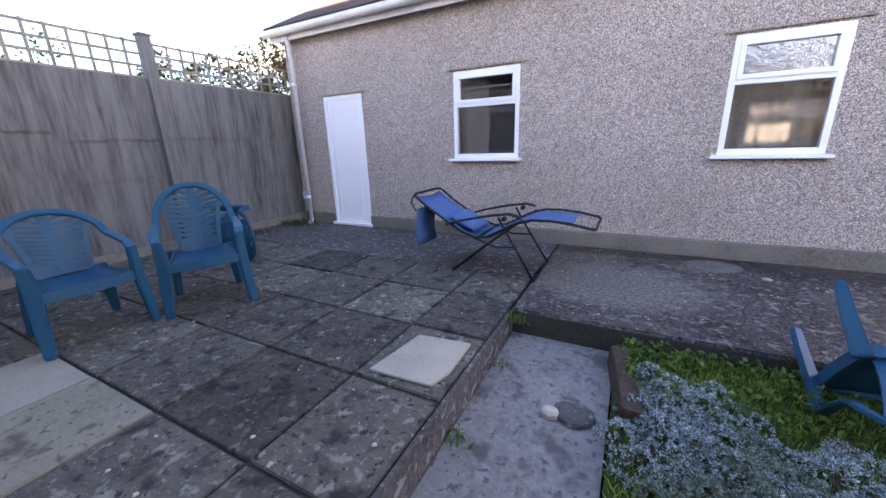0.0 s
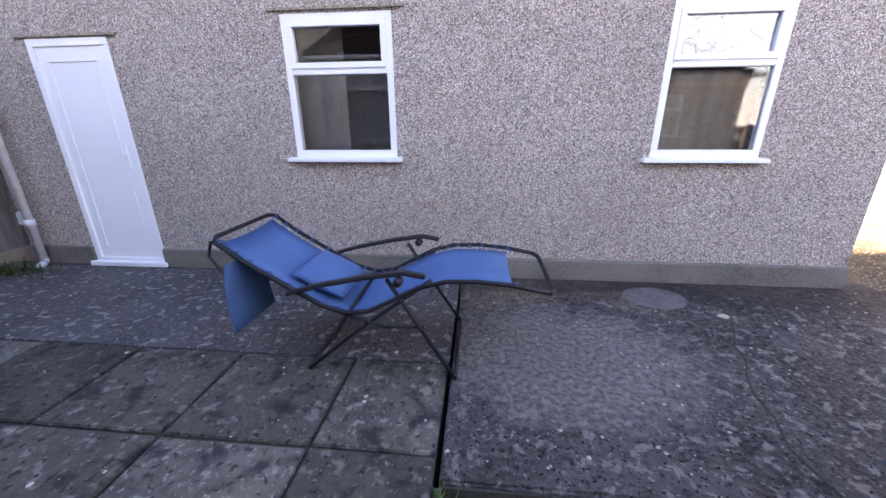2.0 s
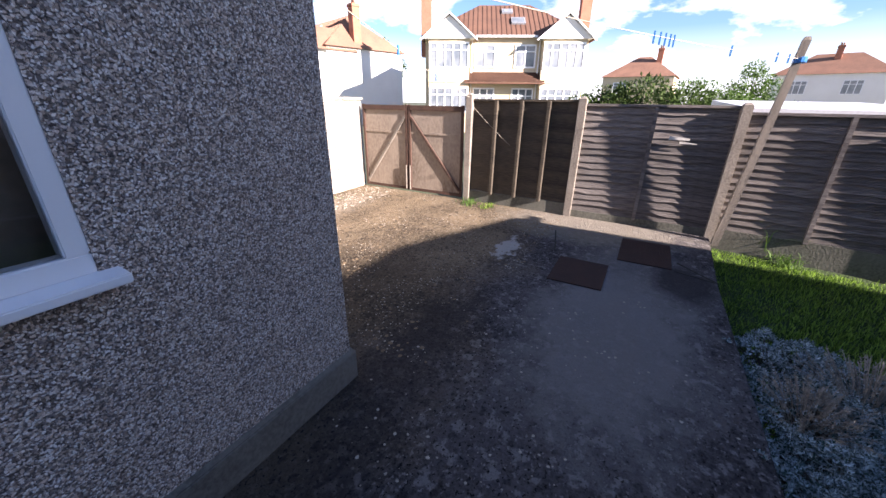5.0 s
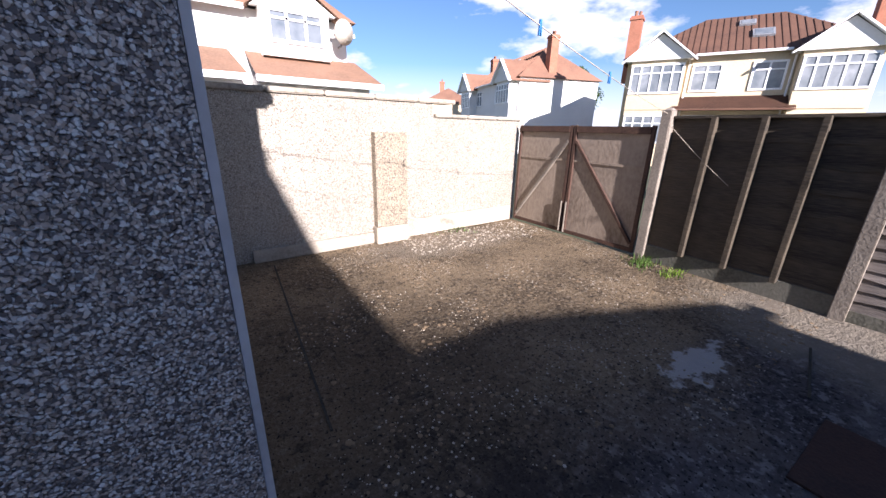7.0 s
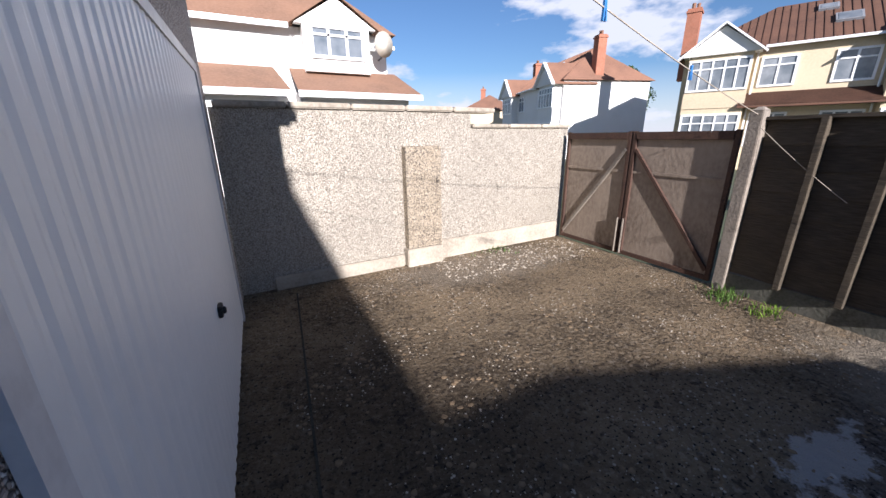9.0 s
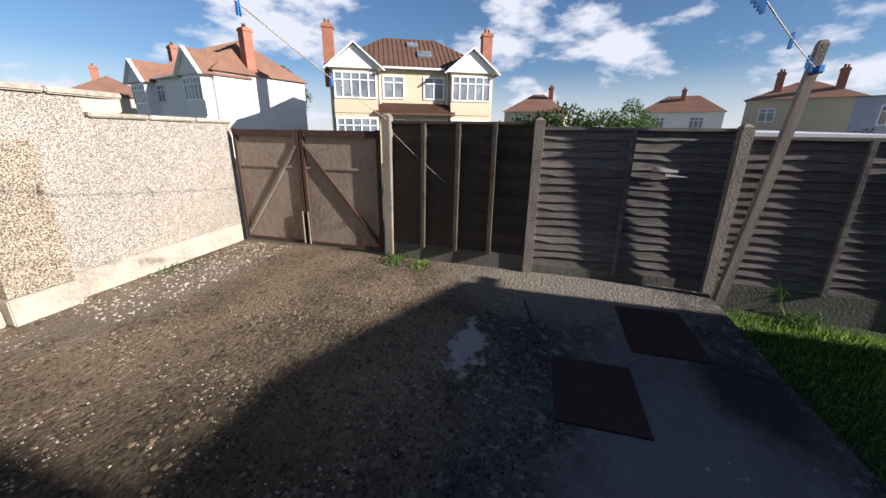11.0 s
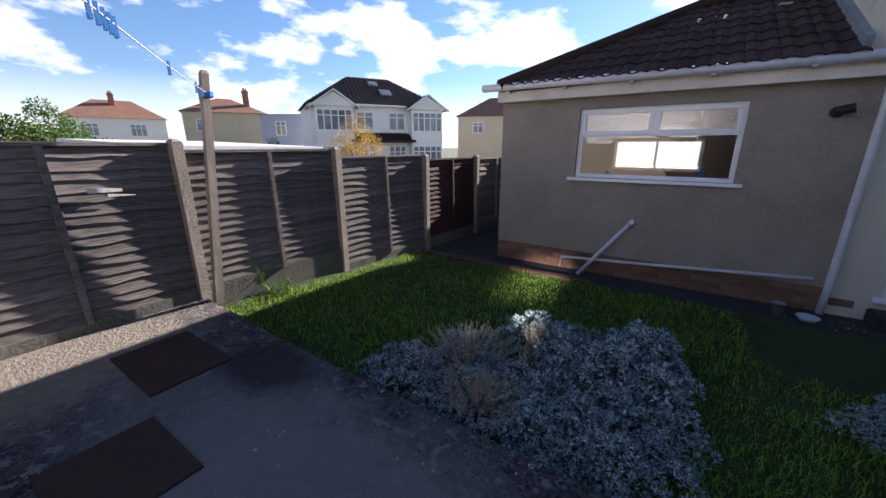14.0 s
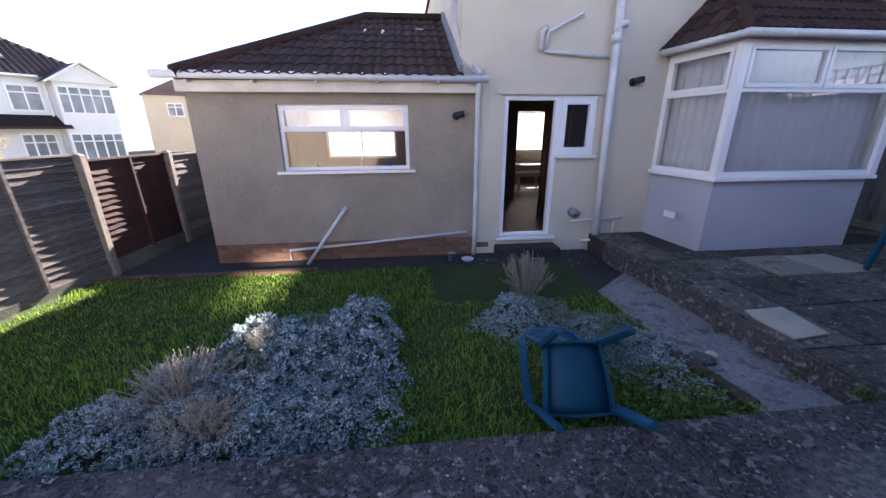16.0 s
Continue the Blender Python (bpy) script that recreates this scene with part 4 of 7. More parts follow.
for x in (4.9, 5.7, 6.5, 7.3, 8.1):
    part("gutter_bracket", Solid().box(x - 0.02, HY + 0.12, 2.24, x + 0.02, HY + 0.24, 2.26), UPVC_GREY, roof_e)
part("flashing", Solid().beam((HX + 0.03, HY + 0.2, E0 + 0.1), (HX + 0.03, -8.2, 3.66), 0.06, 0.1), LEAD, roof_e)
part("broken_tile", Solid().box(-0.07, -0.05, 0, 0.07, 0.05, 0.03, pose(5.05, -7.6, 3.24, 30, 0, 20)), COPING, roof_e, "pale lump of mortar")

# ---------------- house ----------------
HDOOR, HWIN = (3.06, 3.9, -0.02, 2.11), (2.47, 3.06, 1.26, 2.11)
BAYX = (-1.35, 1.38)
hs = wall_with_holes("x", HY - 0.28, HY, -6.0, 4.295, -0.5, 4.84, [HDOOR, HWIN, (BAYX[0] + 0.1, BAYX[1] - 0.1, 0.3, 2.6), (1.0, 2.6, 3.7, 4.7), (-2.2, 0.4, 3.7, 4.8)])
single("wall_house", hs, CREAM, "cream painted rendered rear wall of the house", "wall", "structure")
single("wall_house_corner", Solid().box(4.295, HY - 0.28, 2.26, HX, HY, 4.84), CREAM, "cream rendered corner of the house above the extension roof", "wall", "structure")
single("wall_house_side", Solid().box(HX - 0.28, -14.0, -0.5, HX, HY - 0.28, 5.1), CREAM, "cream rendered side wall of the house", "wall", "structure")
single("wall_house_front", wall_with_holes("x", -14.0, -13.75, -6.0, HX - 0.28, -0.5, 4.84, [(0.2, 1.3, 0.95, 2.4)]), CREAM, "front wall of the house with a bright window", "wall", "structure")
single("wall_house_west", Solid().box(-6.0, -13.75, -0.5, -5.75, HY - 0.28, 5.1), CREAM, "plain party wall of the house", "wall", "structure")
single("house_floor", Solid().box(-5.75, -13.75, -0.3, HX - 0.28, HY - 0.28, -0.03), FLOOR_WOOD, "brown wooden floor inside the house", "floor", "structure")
single("ceiling_house", Solid().box(-5.75, -13.75, 2.62, HX - 0.28, HY - 0.28, 2.7), ROOM, "plain house ceiling", "ceiling", "structure")
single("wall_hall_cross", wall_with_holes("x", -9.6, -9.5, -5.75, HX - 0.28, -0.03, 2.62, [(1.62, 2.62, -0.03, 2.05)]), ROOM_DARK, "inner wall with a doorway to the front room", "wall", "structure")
hr = Solid().add([(-6.3, -14.3, 4.85), (HX + 0.08, -14.3, 4.85), (HX + 0.08, HY + 0.3, 4.85), (-6.3, HY + 0.3, 4.85), (-6.3, -10.0, 7.9), (1.0, -10.0, 7.9)], [(0, 1, 5, 4), (1, 2, 5), (2, 3, 4, 5), (0, 4, 3), (3, 2, 1, 0)])
single("roof_house", hr, TILE, "dark tiled hipped main roof of the house", "roof", "structure")
for nm, (a, b, c, d) in (("window_4", (1.0, 2.6, 3.7, 4.7)), ("window_5", (-2.2, 0.4, 3.7, 4.8))):
    w = thing(nm, "white upstairs rear window", "window", ((a + b) / 2, HY - 0.1, c), kind="structure")
    part("window_frame", rect_frame(Solid(), -(b - a) / 2, (b - a) / 2, 0, d - c, -0.05, 0.0, 0.06), UPVC, w)
    part("pane", Solid().box(-(b - a) / 2 + 0.06, -0.03, 0.06, (b - a) / 2 - 0.06, -0.02, d - c - 0.06), FAR_GLASS, w)
# back door with side window
d2 = thing("door_2", "open back door in a white plastic frame", "door", (3.48, HY - 0.05, HDOOR[2]), kind="structure")
part("door_frame", rect_frame(Solid(), -0.42, 0.42, 0, 2.13, -0.06, 0.03, 0.06, 0.05), UPVC, d2, bevel=0.004)
part("sill", Solid().box(-0.5, -0.05, -0.05, 0.48, 0.11, 0.0), UPVC, d2, bevel=0.005)
leaf_m = pose(0.365, -0.07, 0, 0, 0, 91)
lf = part("door_leaf", rect_frame(Solid(), -0.72, 0, 0.05, 2.06, -0.05, 0, 0.11), UPVC, d2, "white glazed leaf swung inwards")
lf.matrix_basis = leaf_m
lg = part("pane", Solid().box(-0.61, -0.03, 0.16, -0.11, -0.02, 1.95), GLASS, d2)
lg.matrix_basis = leaf_m
hw6 = thing("window_6", "narrow white window beside the back door", "window", (2.765, HY - 0.05, HWIN[2]), kind="structure")
part("window_frame", rect_frame(Solid(), -0.295, 0.295, 0, 0.85, -0.06, 0.03, 0.055), UPVC, hw6, bevel=0.004)
part("sash", rect_frame(Solid(), -0.25, 0.25, 0.045, 0.8, -0.03, 0.05, 0.07), UPVC, hw6, bevel=0.004)
part("pane", Solid().box(-0.18, -0.01, 0.11, 0.18, 0.0, 0.73), GLASS, hw6).visible_shadow = False
part("window_sill", Solid().box(-0.33, 0.0, -0.04, 0.33, 0.12, 0.0), UPVC, hw6, bevel=0.004)
single("trim_lintel", Solid().box(2.4, HY + 0.002, 2.125, 3.98, HY + 0.035, 2.15), CREAM, "thin drip moulding above the back door", "trim", "structure")
single("doorstep", Solid().box(2.98, HY + 0.002, -0.3, 3.98, HY + 0.33, -0.14), TARMAC, "dark concrete doorstep below the back door", "step", "structure", bevel=0.015)
tb = thing("coffee_table", "small light wooden table in the front room", "table", (1.75, -11.0, -0.03))
part("tabletop", Solid().box(-0.4, -0.3, 0.45, 0.4, 0.3, 0.49), ROOM, tb, bevel=0.01)
for sx in (-0.35, 0.35):
    for sy in (-0.25, 0.25):
        part("leg", Solid().box(sx - 0.025, sy - 0.025, 0, sx + 0.025, sy + 0.025, 0.45), ROOM, tb)

NET = leaf_material("thin_net", (0.5, 0.5, 0.48), (0.55, 0.55, 0.53), 0.9, 0.4)
# net added to whiten the window and keep sun patches off the floor
net = Solid().loft([[(0.1 + 0.03 * k, -13.68 + 0.02 * math.sin(k * 1.3), z) for z in (1.0, 2.2)] for k in range(45)], caps=False, closed=False)
single("front_curtain", net, NET, "added net curtain that spreads the sun at the front window", "curtain", smooth=True)
single("curtain_rail", Solid().tube([(0.0, -13.7, 2.21), (1.5, -13.7, 2.21)], 0.02).box(0.14, -13.76, 2.19, 0.18, -13.7, 2.23), UPVC, "white rail of the added front curtain", "rail")
kw7 = thing("window_7", "bright kitchen window with a pale net", "window", (6.4, -10.2, 0.98), kind="structure")
part("window_frame", rect_frame(Solid(), -0.85, 0.85, 0, 0.7, -0.05, 0.02, 0.05).box(-0.02, -0.05, 0.05, 0.02, 0.02, 0.65), UPVC, kw7)
part("net", Solid().loft([[(-0.85 + 0.034 * k, 0.05 + 0.008 * math.sin(k * 1.1), z) for z in (0.1, 0.7)] for k in range(51)], caps=False, closed=False), NET, kw7, "pale net curtain", smooth=True)
CLOTH = surface("brown_cloth", (0.11, 0.06, 0.035), (0.06, 0.035, 0.022), (0.14, 0.08, 0.05), 3, 40, 0.9, 0.2)
drape = Solid().loft([[(2.2 + 0.012 * k, -7.4 + 0.035 * math.sin(k * 0.8), z) for z in (-0.03, 2.08)] + [(2.2 + 0.012 * k, -7.41 + 0.035 * math.sin(k * 0.8), z) for z in (2.08, -0.03)] for k in range(50)])
single("door_curtain", drape, CLOTH, "brown striped curtain hanging inside the back door", "curtain", smooth=True)
bed = thing("daybed", "low wooden daybed with pale covers under the front window", "bed", (0.95, -12.9, -0.03))
part("frame", Solid().box(-1.0, -0.45, 0.2, 1.0, 0.45, 0.36), ROOM, bed, bevel=0.01)
part("mattress", Solid().box(-0.97, -0.42, 0.36, 0.97, 0.42, 0.55), CURTAIN, bed, bevel=0.05)
for sx in (-0.95, 0.95):
    for sy in (-0.4, 0.4):
        part("leg", Solid().box(sx - 0.04, sy - 0.04, 0, sx + 0.04, sy + 0.04, 0.2), ROOM, bed)

# bay window
BF, BB = -4.97, HY
bay = thing("bay_window", "white framed splayed bay window with net curtains", "bay window", (0, 0, 0), kind="structure")
outer = [(1.42, BB), (1.31, -4.96), (-1.0, -4.96), (-1.25, BB)]
part("base_wall", Solid().prism(outer[::-1], -0.3, 0.97), BLUEGREY, bay, "grey-blue painted lower wall")
so = [(1.5, BB), (1.38, -4.88), (-1.06, -4.88), (-1.33, BB)]
part("sill", Solid().prism(so[::-1], 0.975, 1.025), UPVC, bay, bevel=0.006)
part("head", Solid().prism(outer[::-1], 2.63, 2.655), UPVC, bay)


def bay_face(a, b, lights):
    """One glazed face of the bay from a to b, with a row of top lights."""
    a, b = Vector((*a, 1.025)), Vector((*b, 1.025))
    d = b - a
    length, m = d.length, pose(*a, 0, 0, math.degrees(math.atan2(d.y, d.x)))
    s = rect_frame(Solid(), 0, length, 0, 1.605, -0.06, 0.03, 0.07)
    s.box(0.07, -0.06, 1.04, length - 0.07, 0.03, 1.11)
    fr = part("window_frame", Solid().add([m @ Vector(p) for p in s.v], s.f), UPVC, bay, bevel=0.004)
    n = lights
    for k in range(n):
        x0, x1 = 0.07 + (length - 0.14) * k / n, 0.07 + (length - 0.14) * (k + 1) / n
        s = rect_frame(Solid(), x0 + 0.005, x1 - 0.005, 1.09, 1.56, -0.03, 0.045, 0.05)
        part("top_sash", Solid().add([m @ Vector(p) for p in s.v], s.f), UPVC, bay, bevel=0.004)
        part("pane", Solid().box(x0 + 0.05, 0.0, 1.135, x1 - 0.05, 0.01, 1.515, m), FROST if n > 1 and k == n - 1 else GLASS, bay).visible_shadow = False
    part("pane", Solid().box(0.07, 0.0, 0.07, length - 0.07, 0.01, 1.04, m), GLASS, bay).visible_shadow = False
    rr = []
    steps = int(length / 0.03)
    for k in range(steps + 1):
        x = length * k / steps
        rr.append([m @ Vector((x, -0.16 + 0.022 * math.sin(k * 1.3) + 0.01 * math.sin(k * 0.37), z)) for z in (0.04, 1.57)])
    c = Solid()
    c.loft(rr, caps=False, closed=False)
    part("net_curtain", c, CURTAIN, bay, "pale grey net curtain in folds", smooth=True)


bay_face((outer[2][0], outer[2][1]), (outer[1][0], outer[1][1]), 2)
bay_face((outer[1][0], outer[1][1]), (outer[0][0], outer[0][1]), 1)
bay_face((outer[3][0], outer[3][1]), (outer[2][0], outer[2][1]), 1)
for x, y in outer[1:3]:
    part("corner_post", Solid().box(x - 0.06, y - 0.05, 1.025, x + 0.06, y + 0.055, 2.63), UPVC, bay, bevel=0.01)
ro = [(1.6, BB), (1.44, -4.82), (-1.14, -4.82), (-1.42, BB)]
rt = [(0.75, BB), (0.7, BB + 0.02), (-0.5, BB + 0.02), (-0.55, BB)]
ZE, ZT = 2.7, 3.62
lo_ring, hi_ring = [Vector((x, y, ZE)) for x, y in ro], [Vector((x, y, ZT)) for x, y in rt]
part("roof_deck", Solid().add(lo_ring + hi_ring, [(i + 1, i, 4 + i, 5 + i) for i in range(3)] + [(0, 1, 2, 3), (7, 6, 5, 4)]), TILE, bay, "dark tiled lean-to bay roof")
bay_tile = Solid().loft([[(x * 0.72, y, z + dzz) for x, z in tile_prof] + [(x * 0.72, y, z + dzz - 0.014) for x, z in reversed(tile_prof)] for y, dzz in ((-0.02, 0.024), (0.29, 0.002))]).mesh("tile", TILE)
for i in range(3):
    a, b, c, d = lo_ring[i], lo_ring[i + 1], hi_ring[i], hi_ring[i + 1]
    along = (b - a).normalized()
    nrm = (b - a).cross(c - a).normalized()
    if nrm.z < 0:
        nrm = -nrm
    upward = nrm.cross(along)
    if upward.z < 0:
        upward = -upward
    side = upward.cross(nrm)
    tall, width = (c - a).dot(upward), (b - a).length
    for r in range(int(tall / 0.26) + 1):
        f = min(0.97, r * 0.26 / tall)
        p, q = a.lerp(c, f), b.lerp(d, f)
        steps = max(1, int((q - p).length / 0.216))
        for k in range(steps):
            o = p.lerp(q, (k + 0.5) / steps) + nrm * 0.012
            piece(bay_tile, bay, Matrix(((side.x, upward.x, nrm.x, o.x), (side.y, upward.y, nrm.y, o.y), (side.z, upward.z, nrm.z, o.z), (0, 0, 0, 1))))
for i in (1, 2):
    part("hip_tile", Solid().tube([lo_ring[i] + Vector((0, 0, 0.03)), hi_ring[i] + Vector((0, 0, 0.04))], 0.07, 8), TILE, bay, smooth=True)
part("roof_underside", Solid().prism(ro[::-1], 2.657, 2.69), FASCIA, bay)
part("gutter", Solid().tube([(x + 0.02, y + 0.04, 2.68) for x, y in ro], 0.045, 10), UPVC_GREY, bay, "dirty white gutter", smooth=True)
single("air_vent", Solid().box(1.36, -5.42, 0.38, 1.395, -5.22, 0.47, pose(0.19, 0, 0.03)), UPVC, "white plastic air vent on the bay wall", "vent", bevel=0.004)

# pipes and small wall things
def pipe_run(name, label, cat, runs, mat=UPVC_GREY):
    t = thing(name, label, cat, runs[0][0][0])
    o = Vector(runs[0][0][0])
    for pts, r in runs:
        part("pipe", Solid().tube([Vector(p) - o for p in pts], r, 10), mat, t, smooth=True)
    return t


sp = pipe_run("soil_pipe", "grey-white soil pipe with side branch", "pipe", [([(2.3, HY + 0.1, -0.28), (2.33, HY + 0.1, 1.2), (2.4, HY + 0.1, 5.0)], 0.055),
    ([(2.395, HY + 0.1, 2.93), (2.33, HY + 0.12, 3.02), (2.25, HY + 0.12, 3.02)], 0.05), ([(2.37, HY + 0.1, 2.78), (2.38, HY + 0.1, 2.9)], 0.066)])
pipe_run("waste_pipe", "grey plastic waste pipe on the house wall", "pipe", [([(2.42, HY + 0.05, 2.62), (3.38, HY + 0.05, 2.68)], 0.022),
    ([(3.42, HY + 0.06, 2.68), (3.43, HY + 0.06, 2.92), (3.36, HY + 0.06, 2.98)], 0.03), ([(3.36, HY + 0.05, 2.72), (3.34, HY + 0.05, 2.92), (2.9, HY + 0.05, 3.14), (2.86, HY + 0.05, 3.16)], 0.022)])
pipe_run("low_waste_pipe", "grey drain pipes near the ground by the soil pipe", "pipe", [([(2.72, HY + 0.05, 0.22), (2.25, HY + 0.05, 0.24), (1.85, HY + 0.05, 0.26)], 0.02),
    ([(2.52, HY + 0.05, -0.13), (2.0, HY + 0.05, -0.09), (1.97, HY + 0.05, 0.18)], 0.02), ([(2.15, HY + 0.04, 0.02), (2.12, HY + 0.04, 0.18)], 0.012)])
single("gas_vent", Solid().tube([(2.7, HY, 0.36), (2.7, HY + 0.1, 0.36), (2.7, HY + 0.13, 0.35)], 0.075, 14), LEAD, "grey round boiler vent on the house wall", "vent", smooth=True)
dp2 = pipe_run("rain_pipe", "grey-white rainwater pipe between house and extension", "downpipe", [([(4.32, HY + 0.16, 2.28), (4.32, HY + 0.08, 2.1), (4.32, HY + 0.07, 0.1), (4.33, HY + 0.07, -0.28)], 0.035)])
pipe_run("hip_pipe", "white rainwater pipe down the roof edge", "downpipe", [([(4.3, HY + 0.12, 2.38), (4.5, HY - 0.3, 2.75), (4.66, HY + 0.06, 3.02), (4.66, HY + 0.06, 4.9)], 0.04)])


def wall_lamp(x, z, label):
    w = thing("wall_lamp", label, "lamp", (x, HY, z), "outside lamps")
    part("back_plate", Solid().tube([(0, 0, 0), (0, 0.02, 0)], 0.055, 14), BLACK, w, smooth=False)
    part("arm", Solid().tube([(0, 0.02, 0), (0, 0.08, 0.0)], 0.018), BLACK, w)
    part("head", Solid().tube([(0.02, 0.09, 0.0), (-0.03, 0.1, 0.015), (-0.1, 0.12, 0.03)], 0.045, 12), BLACK, w, smooth=True)


wall_lamp(1.98, 2.3, "black spot lamp on the cream wall")
wall_lamp(4.62, 1.83, "black spot lamp on the buff wall")
single("fallen_pipe", Solid().tube([(6.88, HY + 0.28, -0.26), (6.32, HY + 0.05, 0.5)], 0.026, 10).tube([(6.32, HY + 0.05, 0.5), (6.27, HY + 0.06, 0.54)], 0.036, 10), UPVC_GREY, "grey plastic pipe leaning on the extension wall", "pipe", smooth=True)
single("wall_drain_pipe", Solid().tube([(7.18, HY + 0.06, -0.25), (7.18, HY + 0.06, -0.1), (6.1, HY + 0.06, -0.03), (4.45, HY + 0.06, 0.1)], 0.02, 8), UPVC_GREY, "grey waste pipe along the brick base", "pipe", smooth=True)
single("air_brick", Solid().box(4.08, HY, -0.18, 4.27, HY + 0.012, -0.1), BRICK, "terracotta air brick near the doorstep", "vent")

# ---------------- far houses ----------------
def far_window(h, x0, x1, z0, z1, y, cols, rows_=1):
    """Window in local house coordinates on the face y (facing -y)."""
    w = part("window", rect_frame(Solid(), x0, x1, z0, z1, y - 0.06, y + 0.02, 0.1), UPVC, h)
    s = Solid()
    for k in range(1, cols):
        x = x0 + (x1 - x0) * k / cols
        s.box(x - 0.045, y - 0.05, z0 + 0.1, x + 0.045, y + 0.01, z1 - 0.1)
    s.box(x0 + 0.1, y - 0.05, z0 + (z1 - z0) * 0.68, x1 - 0.1, y + 0.01, z0 + (z1 - z0) * 0.68 + 0.07)
    b = part("glazing_bar", s, UPVC, w)
    part("pane", Solid().box(x0 + 0.06, y - 0.01, z0 + 0.06, x1 - 0.06, y + 0.02, z1 - 0.06), FAR_GLASS, w)
    return w


def chimney(h, x, y, z0, z1, w=0.5):
    c = part("chimney", Solid().box(x - w / 2, y - w / 2, z0, x + w / 2, y + w / 2, z1).box(x - w / 2 - 0.06, y - w / 2 - 0.06, z1 - 0.25, x + w / 2 + 0.06, y + w / 2 + 0.06, z1 - 0.12), CHIMNEY_BRICK, h)
    part("chimney_pot", Solid().tube([(x - 0.12, y, z1), (x - 0.12, y, z1 + 0.35)], 0.11, 8), TILE_RED, c)
    part("chimney_pot", Solid().tube([(x + 0.14, y, z1), (x + 0.14, y, z1 + 0.3)], 0.1, 8), TILE_RED, c)


def semi_pair(label, at, rz, half, wall, roof, ev=5.2, apex=7.6, low_roof=True, scale=1.0, stacks=True, rise=1.6, inset=2.6, stack_x=None):
    """A pair of semi-detached houses that faces -y: two gabled bays and a hipped roof."""
    h = thing("house", label, "house", m=pose(*at, 0, 0, rz) @ Matrix.Diagonal((scale, scale, scale, 1)), group="far houses")
    W = half
    part("wall", Solid().box(-W, 0.0, -1.5, W, 8, ev), wall, h)
    part("roof", Solid().add([(-W - 0.3, -0.3, ev), (W + 0.3, -0.3, ev), (W + 0.3, 8.3, ev), (-W - 0.3, 8.3, ev), (-W + inset, 3.9, apex), (W - inset, 3.9, apex)], [(0, 1, 5, 4), (1, 2, 5), (2, 3, 4, 5), (3, 0, 4), (3, 2, 1, 0)]), roof, h)
    ribs = Solid()
    for k in range(int(2 * W / 0.34)):
        x = -W + 0.34 * k
        t = min(1.0, max(0.02, (x + W + 0.3) / (inset + 0.3), 0) if x < -W + inset else (W + 0.3 - x) / (inset + 0.3) if x > W - inset else 1.0)
        ribs.tube([(x, -0.28, ev + 0.015), (x, -0.3 + 4.1 * t, ev + (apex - ev) * t * 0.976 + 0.015)], 0.045, 4)
    tagged(part("tile_roll", ribs, roof, h), kind="stuff")
    for sx in (-1, 1):
        cx = sx * (W - 1.75)
        b = part("bay", Solid().box(cx - 1.45, -0.75, -1.5, cx + 1.45, 0, ev - 0.1), wall, h)
        part("gable", Solid().add([(cx - 1.75, -0.95, ev - 0.25), (cx + 1.75, -0.95, ev - 0.25), (cx, -0.95, ev + rise - 0.15), (cx - 1.75, 2.2, ev - 0.25), (cx + 1.75, 2.2, ev - 0.25), (cx, 2.2, ev + rise - 0.15)], [(0, 1, 2), (5, 4, 3), (0, 3, 4, 1)]), WALL_FAR_WHITE, h, "white boarded gable")
        g = part("gable_roof", Solid().add([(cx - 1.95, -1.05, ev - 0.33), (cx, -1.05, ev + rise), (cx, 3.0, ev + rise), (cx - 1.95, 3.0, ev - 0.33), (cx + 1.95, -1.05, ev - 0.33), (cx + 1.95, 3.0, ev - 0.33)], [(0, 1, 2, 3), (1, 4, 5, 2)]), roof, h)
        part("bargeboard", Solid().beam((cx - 1.95, -1.07, ev - 0.36), (cx, -1.07, ev + rise - 0.03), 0.08, 0.3, (0, 1, 0)).beam((cx, -1.07, ev + rise - 0.03), (cx + 1.95, -1.07, ev - 0.36), 0.08, 0.3, (0, 1, 0)), UPVC, h)
        far_window(h, cx - 1.4, cx + 1.4, ev - 2.1, ev - 0.45, -0.76, 5)
        far_window(h, cx - 1.4, cx + 1.4, 0.3, 2.0, -0.76, 5)
        ix = sx * (W - 4.3)
        far_window(h, ix - 0.75, ix + 0.75, ev - 2.0, ev - 0.5, -0.01, 2)
        far_window(h, ix - 0.8, ix + 0.8, 0.2, 2.0, -0.01, 3)
    if low_roof:
        part("porch_roof", Solid().add([(-W + 2.9, -1.0, 2.35), (W - 2.9, -1.0, 2.35), (W - 2.9, 0, 3.05), (-W + 2.9, 0, 3.05)], [(0, 1, 2, 3), (3, 2, 1, 0)]).box(-W + 2.9, -1.0, 2.25, W - 2.9, 0, 2.34), roof, h)
        part("sill_band", Solid().box(-W + 0.3, -0.8, 2.3, -W + 3.2, -0.74, 2.95), wall, h)
        part("sill_band", Solid().box(W - 3.2, -0.8, 2.3, W - 0.3, -0.74, 2.95), wall, h)
    tilt = math.degrees(math.atan2(apex - ev, 4.2))
    for sx, f, w, d in ((0.9, 0.42, 0.5, 0.45), (0.15, 0.74, 0.4, 0.32)):
        m = pose(sx, -0.3 + 4.2 * f, ev + (apex - ev) * f + 0.08, tilt)
        sk = part("skylight", Solid().box(-w, -d, -0.06, w, d, 0.06, m), LEAD, h, "grey framed skylight")
        part("pane", Solid().box(-w + 0.09, -d + 0.09, 0.05, w - 0.09, d - 0.09, 0.075, m), FAR_GLASS, sk)
